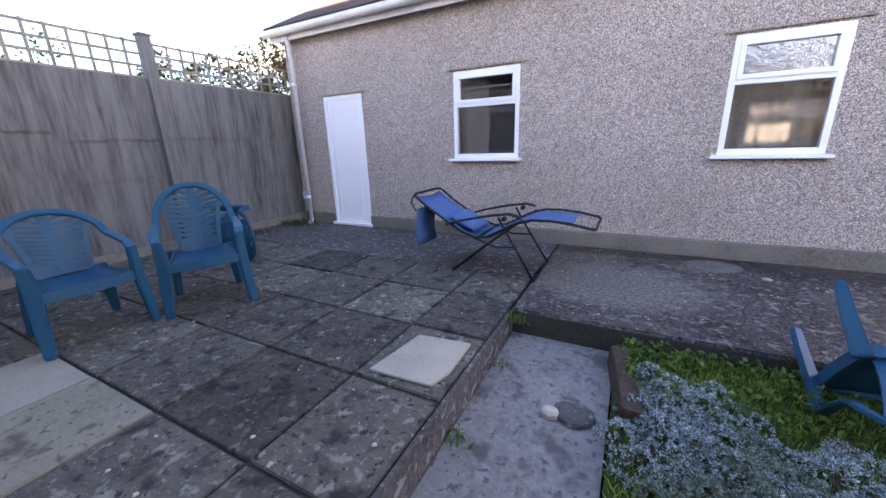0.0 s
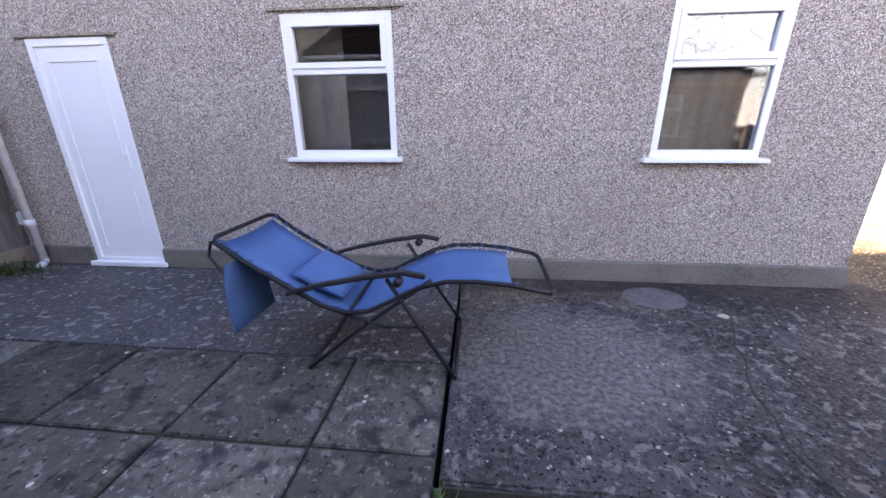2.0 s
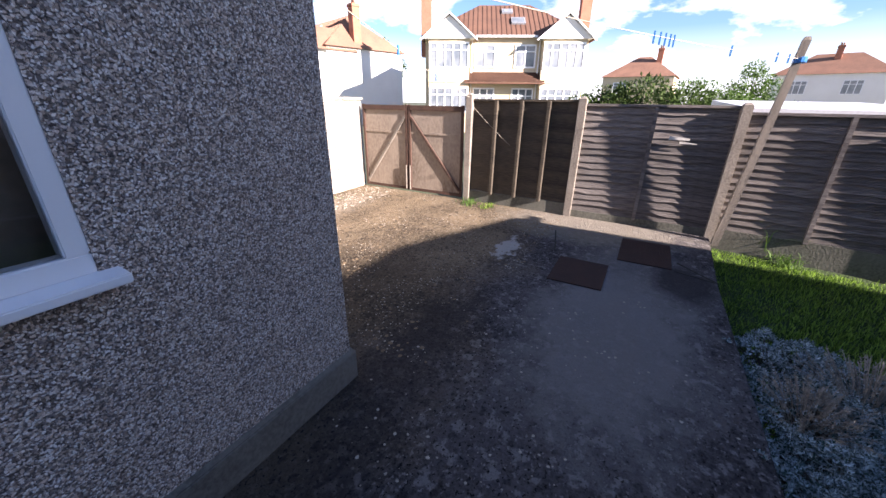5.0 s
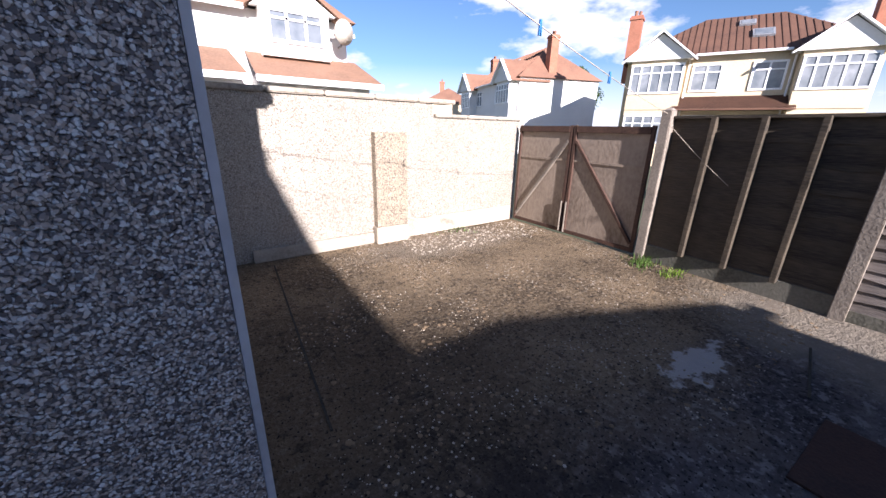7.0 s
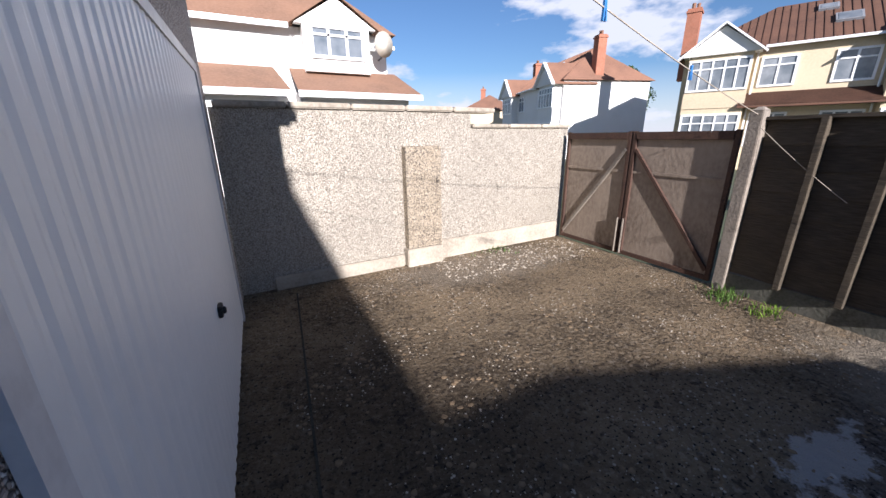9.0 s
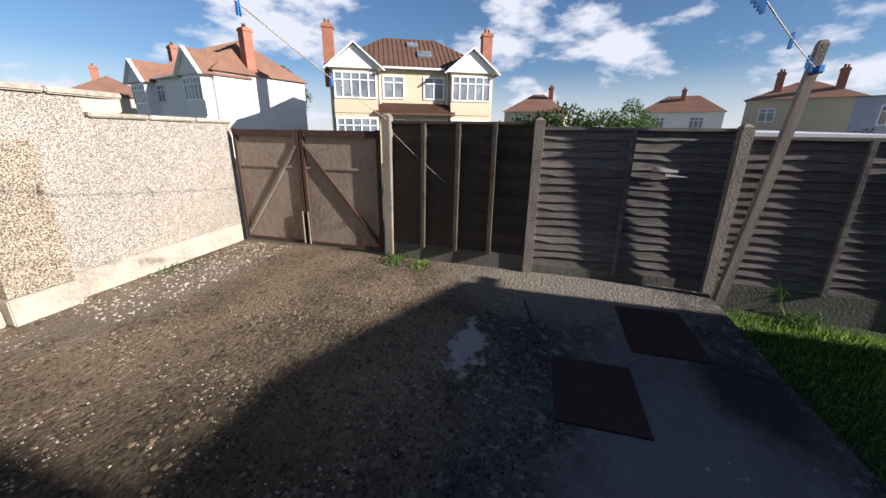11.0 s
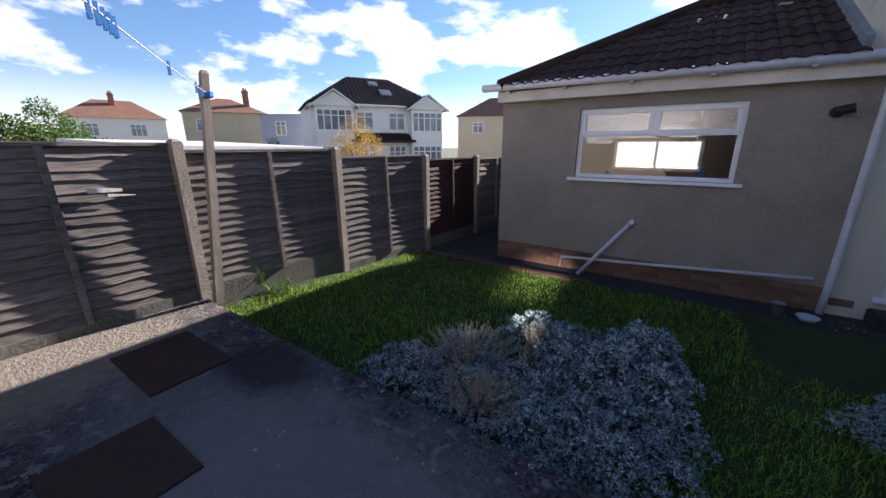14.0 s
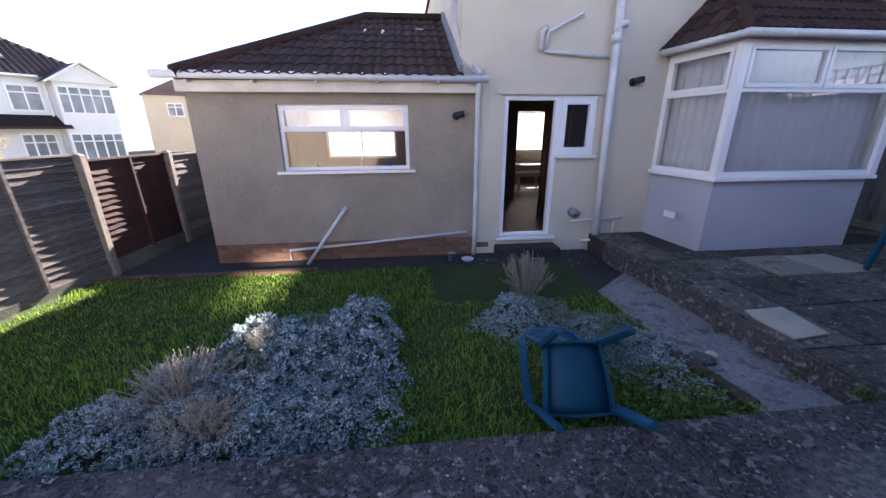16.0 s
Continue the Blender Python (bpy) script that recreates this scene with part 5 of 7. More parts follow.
    for sx in (-1, 1):
        part("downpipe", Solid().tube([(sx * (W - 3.35), -0.08, -1.0), (sx * (W - 3.35), -0.08, ev - 0.1)], 0.05, 6), UPVC, h)
    part("gutter", Solid().box(-W + 3.6, -0.42, ev - 0.1, W - 3.6, -0.3, ev + 0.02), UPVC, h)
    if stacks:
        chimney(h, -(stack_x or W - 0.5), 3.2, ev - 1, apex + 0.5, 0.75)
        chimney(h, stack_x or W - 0.5, 3.2, ev - 1, apex + 0.5, 0.75)
    return h


def plain_house(label, at, rz, w, d, ev, apex, wall, roof, wins=(), stacks=(), hip=True):
    h = thing("house", label, "house", m=pose(*at, 0, 0, rz), group="far houses")
    part("wall", Solid().box(-w / 2, 0, -1.5, w / 2, d, ev), wall, h)
    k = min(w, d) / 2 - 0.3 if hip else 0
    if w >= d:
        r0, r1 = (-w / 2 + k, d / 2, apex), (w / 2 - k, d / 2, apex)
        fs = [(0, 1, 5, 4), (1, 2, 5), (2, 3, 4, 5), (3, 0, 4), (3, 2, 1, 0)]
    else:
        r0, r1 = (0, k, apex), (0, d - k, apex)
        fs = [(0, 1, 4), (1, 2, 5, 4), (2, 3, 5), (3, 0, 4, 5), (3, 2, 1, 0)]
    o = 0.3
    part("roof", Solid().add([(-w / 2 - o, -o, ev), (w / 2 + o, -o, ev), (w / 2 + o, d + o, ev), (-w / 2 - o, d + o, ev), r0, r1], fs), roof, h)
    for x0, x1, z0, z1, c in wins:
        far_window(h, x0, x1, z0, z1, -0.01, c)
    for x, y in stacks:
        chimney(h, x, y, ev, apex + 0.9, 0.7)
    return h


semi_pair("buff and white semi-detached houses with red roof", (31.93, 8.96, 0.49), -65.1, 5.72, WALL_FAR_BUFF, TILE_BROWN, 5.31, 7.97, rise=1.27, inset=3.77, stack_x=6.0)
semi_pair("white semi-detached houses with dark tiled roof", (28.08, -24.79, -0.43), -121.3, 5.69, WALL_FAR_WHITE, TILE_FAR_DARK, 5.23, 7.94, stacks=False, rise=0.95, inset=3.76)
semi_pair("white semi-detached houses with orange tiled roof", (31.8, 30.6, 0.5), -107, 6.75, WALL_FAR_WHITE, TILE_RED, 5.3, 8.3, False)
plain_house("cream house with dull red hipped roof", (27.5, -48.0, 0), -154, 12, 9, 5.4, 8.2, WALL_FAR_BUFF, TILE_RED, [(-4, -2.5, 3.2, 4.6, 2), (1, 2.6, 3.2, 4.6, 2)])
plain_house("grey flat-topped side extension of a far house", (42.6, -25.0, 0), -146, 4.4, 6, 4.8, 4.95, BLUEGREY, LEAD, [(-0.6, 0.5, 2.6, 4.1, 2)])
plain_house("brown gabled house with two chimney stacks", (54.8, -25.5, 0), -117, 9, 8, 5.6, 7.6, WALL_FAR_BUFF, TILE_RED, [(-3.2, -1.8, 3.3, 4.7, 2)], [(-2.2, 2), (2.6, 2)])
plain_house("pale terraced house far beyond the fence", (77.5, -21.0, 0), -107, 12, 8, 5.6, 8.4, WALL_FAR_WHITE, TILE_RED, [(-4, -2, 3, 4.8, 3), (1.5, 3.5, 3, 4.8, 3)], [(0, 3)])
plain_house("small buff house with brown roof", (37.0, 53.0, 0), -125, 10, 8, 4.9, 7.4, WALL_FAR_BUFF, TILE_RED, [(-3, -1.4, 2.8, 4.3, 2)], [(1, 3)])
plain_house("dull red roofed house behind the hedge", (66.0, 2.0, 0), -95, 9, 8, 5.0, 7.8, WALL_FAR_BUFF, TILE_RED, [(-3, -1, 2.8, 4.3, 3)], [(2, 3)])

TILE_BROWN = surface("brown_roof_tile", (0.24, 0.135, 0.085), (0.17, 0.1, 0.065), (0.29, 0.175, 0.12), 0.9, 12, 0.85, 0.2)
# neighbour with dormer behind the boundary wall
nb = thing("house", "white neighbouring house with brown roof and dormer", "house", (8.0, 14.0, 0), "far houses")
part("wall", Solid().box(-9, 0, -1.5, 2.9, 8, 5.0), WALL_FAR_WHITE, nb)
part("roof", Solid().add([(-9.4, -0.35, 5.0), (3.2, -0.35, 5.0), (3.2, 8.3, 5.0), (-9.4, 8.3, 5.0), (-6, 4, 8.4), (0.2, 4, 8.4)], [(0, 1, 5, 4), (1, 2, 5), (2, 3, 4, 5), (3, 0, 4), (3, 2, 1, 0)]), TILE_BROWN, nb)
part("fascia", Solid().box(-9.4, -0.42, 4.86, -0.5, -0.36, 5.02), UPVC, nb)
part("fascia", Solid().box(2.0, -0.42, 4.5, 3.1, -0.3, 4.62), UPVC, nb)
part("dormer", Solid().box(-0.1, -0.6, 3.6, 2.1, 2.5, 5.05), WALL_FAR_WHITE, nb)
part("gable", Solid().add([(-0.35, -0.62, 5.0), (2.35, -0.62, 5.0), (1.0, -0.62, 5.85), (-0.35, 3, 5.0), (2.35, 3, 5.0), (1.0, 3, 5.85)], [(0, 1, 2), (5, 4, 3), (0, 3, 4, 1)]), WALL_FAR_WHITE, nb)
part("dormer_roof", Solid().add([(-0.5, -0.72, 4.95), (1.0, -0.72, 5.95), (1.0, 3.4, 5.95), (-0.5, 3.4, 4.95), (2.5, -0.72, 4.95), (2.5, 3.4, 4.95)], [(0, 1, 2, 3), (1, 4, 5, 2)]), TILE_BROWN, nb)
far_window(nb, 0.1, 1.9, 4.0, 5.0, -0.62, 3)
for x0, x1 in ((-0.6, 3.2), (-4.6, -1.1)):
    part("lean_to_wall", Solid().box(x0 + 0.1, -1.6, -1.5, x1 - 0.1, 0, 2.9), WALL_FAR_WHITE, nb)
    part("lean_to_roof", Solid().add([(x0, -1.9, 2.85), (x1 + 0.3, -1.9, 2.85), (x1, 0.02, 3.75), (x0, 0.02, 3.75), (x0, -1.9, 2.78), (x1 + 0.3, -1.9, 2.78)], [(0, 1, 2, 3), (4, 5, 1, 0)]), TILE_BROWN, nb)
    part("lean_to_fascia", Solid().box(x0, -1.98, 2.66, x1 + 0.3, -1.9, 2.84), UPVC, nb)
dish = part("satellite_dish", Solid().loft([[(2.55 + r * math.cos(a) * 0.8, -0.75 - d, 4.55 + r * math.sin(a)) for a in (2 * math.pi * k / 18 for k in range(18))] for r, d in ((0.05, -0.06), (0.3, 0.0), (0.42, 0.1))]), FASCIA, nb, "beige satellite dish", smooth=True)
part("dish_arm", Solid().tube([(2.55, -0.7, 4.5), (2.6, -0.3, 4.2), (2.6, 0.0, 4.2)], 0.035), LEAD, nb)

PALE_WOOD = surface("raw_split_wood", (0.62, 0.58, 0.52), (0.5, 0.46, 0.4), (0.66, 0.62, 0.56), 6, 50, 0.8, 0.3)
# ---------------- patio ----------------
patio = thing("patio", "patio of worn square paving slabs", "patio", (0, 0, 0), kind="structure")
XE = [2.365, 1.79, 1.065, 0.37, -0.33, -1.07, -1.78, -2.48]
YE = [-1.34, -1.985, -2.65, -3.32, -4.0, -4.66, -5.33, -6.0]
for i, (xb, xa) in enumerate(zip(XE, XE[1:])):
    for j, (yb, ya) in enumerate(zip(YE, YE[1:])):
        if j == 5 and -1.6 < (xa + xb) / 2 < 1.5:
            yaa = -4.955
        elif j > 5 and -1.9 < (xa + xb) / 2 < 1.9:
            continue
        else:
            yaa = ya
        g = 0.009
        pale = (i, j) in ((2, 4), (3, 4))
        w, h = (xb - xa) / 2 - g, (yb - yaa) / 2 - g
        m = pose((xa + xb) / 2, (yb + yaa) / 2, random.uniform(-0.004, 0.004), random.uniform(-0.35, 0.35), random.uniform(-0.35, 0.35), 0)
        s = Solid().box(-w, -h, -0.04, w, h, 0.0, m)
        part("slab", s, (SLAB_MID if i == 2 else SLAB_PALE) if pale else SLAB, patio, "pale clean slab" if pale else "", bevel=0.006)
loose = single("loose_slab", Solid().prism([(1.87, -3.27), (2.28, -3.25), (2.32, -3.1), (2.31, -2.76), (1.94, -2.8)], 0.006, 0.024), SLAB_PALE, "clean pale slab let into the dark patio", "slab", bevel=0.004)
single("patio_edge", Solid().prism([(2.37, -5.5), (2.395, -5.5), (2.395, -2.12), (2.37, -2.12)], -0.5, -0.012), CONC, "dark mossy concrete riser along the patio edge", "edging", "structure")
# dark strip over the vertical side of the path
single("path_riser", Solid().box(2.4, -2.112, -0.3, 8.2, -2.1, -0.02), JOINT, "dark side face of the concrete path", "edging", "structure")


def blob(cx, cy, rx, ry, seed, z=0.003, n=64, rough=0.22, zb=-0.01):
    rnd = random.Random(seed)
    ph = [rnd.uniform(0, 6.28) for _ in range(5)]
    poly = []
    for k in range(n):
        a = 2 * math.pi * k / n
        r = 1 + rough * (0.5 * math.sin(2 * a + ph[0]) + 0.35 * math.sin(3 * a + ph[1]) + 0.12 * math.sin(7 * a + ph[2]) + 0.06 * math.sin(17 * a + ph[3]))
        poly.append((cx + rx * r * math.cos(a), cy + ry * r * math.sin(a)))
    return Solid().prism(poly, zb, z)


PATCH = surface("pale_cement_patch", (0.11, 0.1, 0.096), (0.055, 0.05, 0.049), (0.155, 0.143, 0.139), 7, 30, 0.9, 0.3)
single("round_patch", blob(3.97, -0.34, 0.24, 0.2, 1, rough=0.06), PATCH, "round pale cement patch in the path", "patch", "structure")
for k, (xa, xb, ya, yb) in enumerate(((7.54, 8.15, -1.18, -0.695), (8.37, 9.12, -1.75, -1.24))):
    c = thing("drain_cover", "rusty iron drain cover set in the concrete", "drain cover", ((xa + xb) / 2, (ya + yb) / 2, 0.004), "drain covers")
    w, h = (xb - xa) / 2, (yb - ya) / 2
    part("plate", Solid().box(-w, -h, -0.02, w, h, 0.006), RUST, c, bevel=0.003)
    part("rim", rect_frame(Solid(), -w, w, -h, h, 0.0, 0.01, 0.02), RUST, c).matrix_basis = Matrix.Rotation(radians(90), 4, "X") @ Matrix.Translation((0, -0.012, 0)) @ Matrix.Diagonal((1, 1, -1, 1))
crack = Solid()
pts = [(4.33, -0.58), (4.27, -0.72), (4.26, -0.86), (4.17, -1.0), (4.14, -1.16), (4.05, -1.3), (3.98, -1.46), (3.97, -1.62), (3.9, -1.8), (3.93, -2.08)]
for a, b in zip(pts, pts[1:]):
    crack.beam((*a, 0.001), (*b, 0.001), 0.01, 0.004)
single("concrete_crack", crack, JOINT, "dark crack across the concrete path", "crack", "structure")
gap = Solid()
for a, b in (((9.0, -0.45), (8.3, -0.6)), ((8.35, -1.77), (8.25, -2.1)), ((8.6, -1.8), (8.25, -2.12)), ((5.95, 0.6), (6.1, 3.1))):
    gap.beam((*a, 0.003), (*b, 0.003), 0.014, 0.006)
single("slab_joint", gap, JOINT, "dark joints between concrete pours", "joint", "structure")

# ---------------- corrugated boundary on the far side ----------------
bx = -2.52
cf = thing("boundary_fence", "stained grey corrugated cement sheet fence", "fence", (bx, 0, 0))


def corrugated(y0, y1, z0, z1, x):
    """A weathered ribbed sheet with a scalloped lower edge."""
    s, rr = Solid(), []
    n = int((y1 - y0) / 0.0125)
    for k in range(n + 1):
        y = y0 + (y1 - y0) * k / n
        xx = x + 0.0035 * math.sin(2 * math.pi * y / 0.15) + 0.006 * noise.noise((y * 1.3, z0 * 3, x * 20))
        zb = z0 + 0.028 * abs(math.sin(math.pi * y / 0.15)) + 0.03 * noise.noise((y * 2.1, z0 * 5, 1.0))
        rr.append([(xx, y, zb), (xx + 0.007, y, zb), (xx + 0.007 + 0.02, y, z1), (xx + 0.02, y, z1)])
    return s.loft(rr)


for y0, y1 in ((-6.0, -4.12), (-4.02, -1.95), (-1.85, 0.38)):
    for k, (z0, z1, x) in enumerate(((0.04, 1.08, 0.0), (0.9, 1.7, 0.03), (1.48, 2.2, 0.062))):
        jog = 0.06 * math.sin(y0 * 7 + k * 2)
        part("sheet", corrugated(y0, (y0 + y1) / 2 + 0.05, z0 + jog * (k > 0), z1, x), FENCE_CONC, cf)
        part("sheet", corrugated((y0 + y1) / 2 - 0.03, y1, z0 - jog * (k > 0), z1, x - 0.02), FENCE_CONC, cf)
part("base_board", Solid().box(-0.02, -6.0, -0.1, 0.1, 0.4, 0.1), POST, cf)
for y, h in ((-4.07, 2.72), (-1.9, 2.72), (0.42, 2.65)):
    p = thing("concrete_post", "grey concrete post between fence sheets", "fence post", (bx + 0.06, y, 0), "boundary posts")
    part("shaft", Solid().box(-0.06, -0.06, -0.1, 0.06, 0.06, h - 0.03).box(-0.075, -0.075, h - 0.03, 0.075, 0.075, h), FENCE_CONC, p, bevel=0.006)
for y0, y1 in ((-6.0, -4.14), (-4.0, -1.97), (-1.83, 0.36)):
    t = thing("trellis", "weathered square wooden trellis on the fence top", "trellis", (bx + 0.04, y0, 2.2), "trellis panels")
    L = y1 - y0
    for k in range(4):
        part("rail", Solid().box(-0.012, 0, 0.0 + 0.135 * k, 0.0, L, 0.028 + 0.135 * k), TRELLIS, t)
    for k in range(int(L / 0.17) + 1):
        part("slat", Solid().box(0.0, 0.17 * k, 0, 0.012, 0.17 * k + 0.028, 0.44), TRELLIS, t)

# ---------------- plastic garden chairs ----------------
TEAL = surface("teal_plastic", (0.007, 0.062, 0.115), (0.012, 0.085, 0.14), (0.01, 0.07, 0.125), 3, 30, 0.42, 0.05, spec=0.15)


def strap(pts, wide, thick, normal):
    """A flat band through points; normal: the way its broad side faces at each point."""
    pts = [Vector(p) for p in pts]
    rings = []
    for i, p in enumerate(pts):
        d = (pts[min(i + 1, len(pts) - 1)] - pts[max(i - 1, 0)]).normalized()
        nv = Vector(normal[i] if isinstance(normal, list) else normal)
        nv = (nv - nv.dot(d) * d).normalized()
        s = d.cross(nv)
        w = wide[i] if isinstance(wide, list) else wide
        rings.append([p - s * w / 2 - nv * thick / 2, p + s * w / 2 - nv * thick / 2, p + s * w / 2 + nv * thick / 2, p - s * w / 2 + nv * thick / 2])
    return Solid().loft(rings)


def garden_chair(mat, label, m, tall=1.0):
    """A moulded armchair; it faces +y."""
    c = thing("plastic_chair", label, "chair", m=m, group="plastic garden chairs")
    seat_rings = []
    for j in range(9):
        y = -0.24 + 0.06 * j
        w = 0.2 + 0.045 * j / 8
        zc = 0.425 - 0.018 * math.sin(math.pi * j / 8) + (0.0 if j < 8 else -0.012)
        seat_rings.append([(-w, y, zc + 0.012), (-w * 0.5, y, zc - 0.004), (0, y, zc - 0.008), (w * 0.5, y, zc - 0.004), (w, y, zc + 0.012), (w, y, zc - 0.016), (0, y, zc - 0.024), (-w, y, zc - 0.016)])
    part("seat", Solid().loft(seat_rings), mat, c, smooth=True)
    part("apron", strap([(-0.25, 0.245, 0.4), (0, 0.265, 0.395), (0.25, 0.245, 0.4)], 0.075, 0.016, (0, 1, 0.1)), mat, c, bevel=0.004)
    for sx in (-1, 1):
        part("side_skirt", strap([(sx * 0.205, -0.23, 0.4), (sx * 0.228, 0.0, 0.385), (sx * 0.248, 0.23, 0.39)], 0.075, 0.012, (1, 0, 0)), mat, c)
    part("rear_skirt", strap([(-0.2, -0.238, 0.4), (0, -0.25, 0.39), (0.2, -0.238, 0.4)], 0.07, 0.012, (0, 1, 0)), mat, c)
    top = 0.88 * tall
    shoulder = 0.69

    def back(u, v):
        """u -1..1 across, v 0..1 up the backrest, which widens upwards."""
        half = 0.155 + 0.1 * max(0.0, v) ** 1.6
        return Vector((u * half, -0.205 - 0.13 * v - 0.05 * (1 - u * u) * (0.4 + 0.6 * v), 0.44 + (top - 0.44) * v))

    def reach(v):
        """How far across the backrest goes inside the hoop."""
        q = (0.44 + (top - 0.44) * v - shoulder) / (top - shoulder)
        return 1.0 if q <= 0 else min(1.0, 0.275 * math.sqrt(max(0.0, 1 - q * q)) / (0.155 + 0.1 * v ** 1.6))
    hoop = [Vector((0.285 * math.cos(a), -0.2 - 0.175 * math.sin(a), shoulder + (top - shoulder) * math.sin(a))) for a in np.linspace(math.pi, 0, 19)]
    part("back_frame", strap(hoop, 0.052, 0.026, (0, 0.19, 0.165)), mat, c, bevel=0.007)
    part("spine", strap([back(0, v) for v in np.linspace(0, 0.98, 8)], 0.06, 0.014, (0, 1, 0.25)), mat, c)
    part("lower_panel", Solid().loft([[back(-1, v), back(0, v), back(1, v), back(1, v) + Vector((0, -0.012, 0)), back(0, v) + Vector((0, -0.012, 0)), back(-1, v) + Vector((0, -0.012, 0))] for v in (-0.04, 0.08, 0.17)]), mat, c, smooth=False)
    for sx in (-1, 1):
        part("side_rib", strap([back(sx * 0.97, v) for v in np.linspace(0, 0.8, 7)], 0.034, 0.016, (0, 1, 0.25)), mat, c)
        for k in range(10):
            v = 0.16 + 0.076 * k
            e = min(0.96, v + 0.09)
            a, b = back(sx * 0.08, v), back(sx * max(0.25, reach(e)), e)
            part("slat", strap([a, (a + b) / 2 + Vector((0, -0.008, 0.004)), b], 0.0265 * tall, 0.012, (0, 1, 0.25)), mat, c)
    for sx in (-1, 1):
        part("arm", strap([(sx * 0.283, -0.235, 0.712), (sx * 0.29, -0.17, 0.68), (sx * 0.3, -0.02, 0.655), (sx * 0.295, 0.14, 0.635), (sx * 0.28, 0.22, 0.6)], [0.05, 0.06, 0.066, 0.068, 0.06], 0.024, (0, 0.1, 1)), mat, c, bevel=0.007)
        part("front_leg", strap([(sx * 0.28, 0.215, 0.61), (sx * 0.275, 0.225, 0.42), (sx * 0.29, 0.25, 0.2), (sx * 0.3, 0.27, 0.0)], [0.065, 0.085, 0.078, 0.062], 0.042, (sx * 0.5, 1, 0)), mat, c, bevel=0.008)
        part("rear_leg", strap([(sx * 0.21, -0.23, 0.44), (sx * 0.235, -0.27, 0.22), (sx * 0.25, -0.31, 0.0)], [0.085, 0.072, 0.056], 0.04, (sx * 0.5, -1, 0)), mat, c, bevel=0.008)
    return c


garden_chair(TEAL, "teal plastic garden armchair on the patio", pose(-0.38, -3.73, 0.004, 0, 0, -92))
garden_chair(TEAL, "tall backed teal plastic armchair by the fence", pose(-0.13, -2.98, 0.004, 0, 0, -118), 1.13)
garden_chair(TEAL, "teal plastic armchair tipped over on the patio", pose(-1.35, -2.1, 0.3, 0, 90, 30) @ Matrix.Translation((0, 0, -0.3)))
zl = Vector((-0.009, -0.825, -0.565)).normalized()
xl_ = Vector((-0.998, 0.039, -0.041))
xl_ = (xl_ - xl_.dot(zl) * zl).normalized()
yl = zl.cross(xl_)
chair_m = Matrix(((xl_.x, yl.x, zl.x, 4.37), (xl_.y, yl.y, zl.y, -2.09), (xl_.z, yl.z, zl.z, 0.33), (0, 0, 0, 1))) @ Matrix.Scale(0.875, 4)
garden_chair(TEAL, "dark teal-blue plastic armchair lying toppled on the grass", chair_m)

# ---------------- reclining lounger ----------------
FABRIC = surface("blue_mesh_fabric", (0.045, 0.115, 0.26), (0.037, 0.095, 0.215), (0.06, 0.14, 0.3), 4, 220, 0.75, 0.2)
TUBE = surface("black_coated_tube", (0.01, 0.01, 0.014), (0.006, 0.006, 0.008), (0.016, 0.016, 0.02), 5, 60, 0.5, 0.05, spec=0.3)
lo = thing("sun_lounger", "blue fabric reclining lounger on a black folding frame", "lounger", (2.0, -1.18, 0))
prof = [(-0.86, 0.775), (-0.72, 0.67), (-0.5, 0.535), (-0.32, 0.43), (-0.18, 0.39), (-0.05, 0.41), (0.08, 0.48), (0.22, 0.555), (0.36, 0.595), (0.52, 0.6), (0.7, 0.585), (0.88, 0.55)]
Y0, Y1 = -0.3, 0.3
part("fabric", Solid().loft([[(x, y, z - 0.012 - 0.02 * math.cos(y / 0.26 * 1.5)) for y in np.linspace(-0.255, 0.255, 7)] + [(x, y, z - 0.02 - 0.02 * math.cos(y / 0.26 * 1.5)) for y in np.linspace(0.255, -0.255, 7)] for x, z in prof[:-1]]), FABRIC, lo, "blue mesh fabric", smooth=True)
for y in (Y0, Y1):
    part("side_rail", Solid().tube([(x, y, z) for x, z in prof[:6]], 0.013, 8), TUBE, lo, smooth=True)
    part("leg_rail", Solid().tube([(x, y, z) for x, z in prof[4:]], 0.013, 8), TUBE, lo, smooth=True)
    part("armrest", strap([(-0.5, y * 1.06, 0.5), (-0.3, y * 1.06, 0.56), (-0.05, y * 1.06, 0.615), (0.15, y * 1.06, 0.645), (0.26, y * 1.06, 0.625)], [0.035, 0.045, 0.05, 0.05, 0.04], 0.022, (0, 0, 1)), BLACK, lo, bevel=0.006)
    part("front_leg", Solid().tube([(0.05, y, 0.6), (0.2, y, 0.35), (0.41, y * 1.05, 0.015)], 0.012, 8), TUBE, lo, smooth=True)
    part("rear_leg", Solid().tube([(0.28, y * 0.93, 0.59), (-0.1, y * 0.93, 0.3), (-0.44, y * 0.98, 0.015)], 0.012, 8), TUBE, lo, smooth=True)
    part("link_bar", Solid().tube([(-0.2, y * 0.97, 0.38), (0.02, y * 0.97, 0.31), (0.24, y * 0.97, 0.32)], 0.009, 6), TUBE, lo)
    part("locking_knob", Solid().tube([(0.12, y * 1.02, 0.6), (0.12, y * 1.18, 0.6)], 0.024, 10), BLACK, lo, smooth=True)
    for k in range(22):
        f = k / 21 * (len(prof) - 2)
        i = min(int(f), len(prof) - 3)
        x, z = prof[i][0] + (prof[i + 1][0] - prof[i][0]) * (f - i), prof[i][1] + (prof[i + 1][1] - prof[i][1]) * (f - i)
        part("lacing", Solid().tube([(x, y * 0.84, z - 0.012), (x + 0.015, y, z + 0.013), (x + 0.03, y * 0.84, z - 0.014)], 0.004, 5), FABRIC, lo)
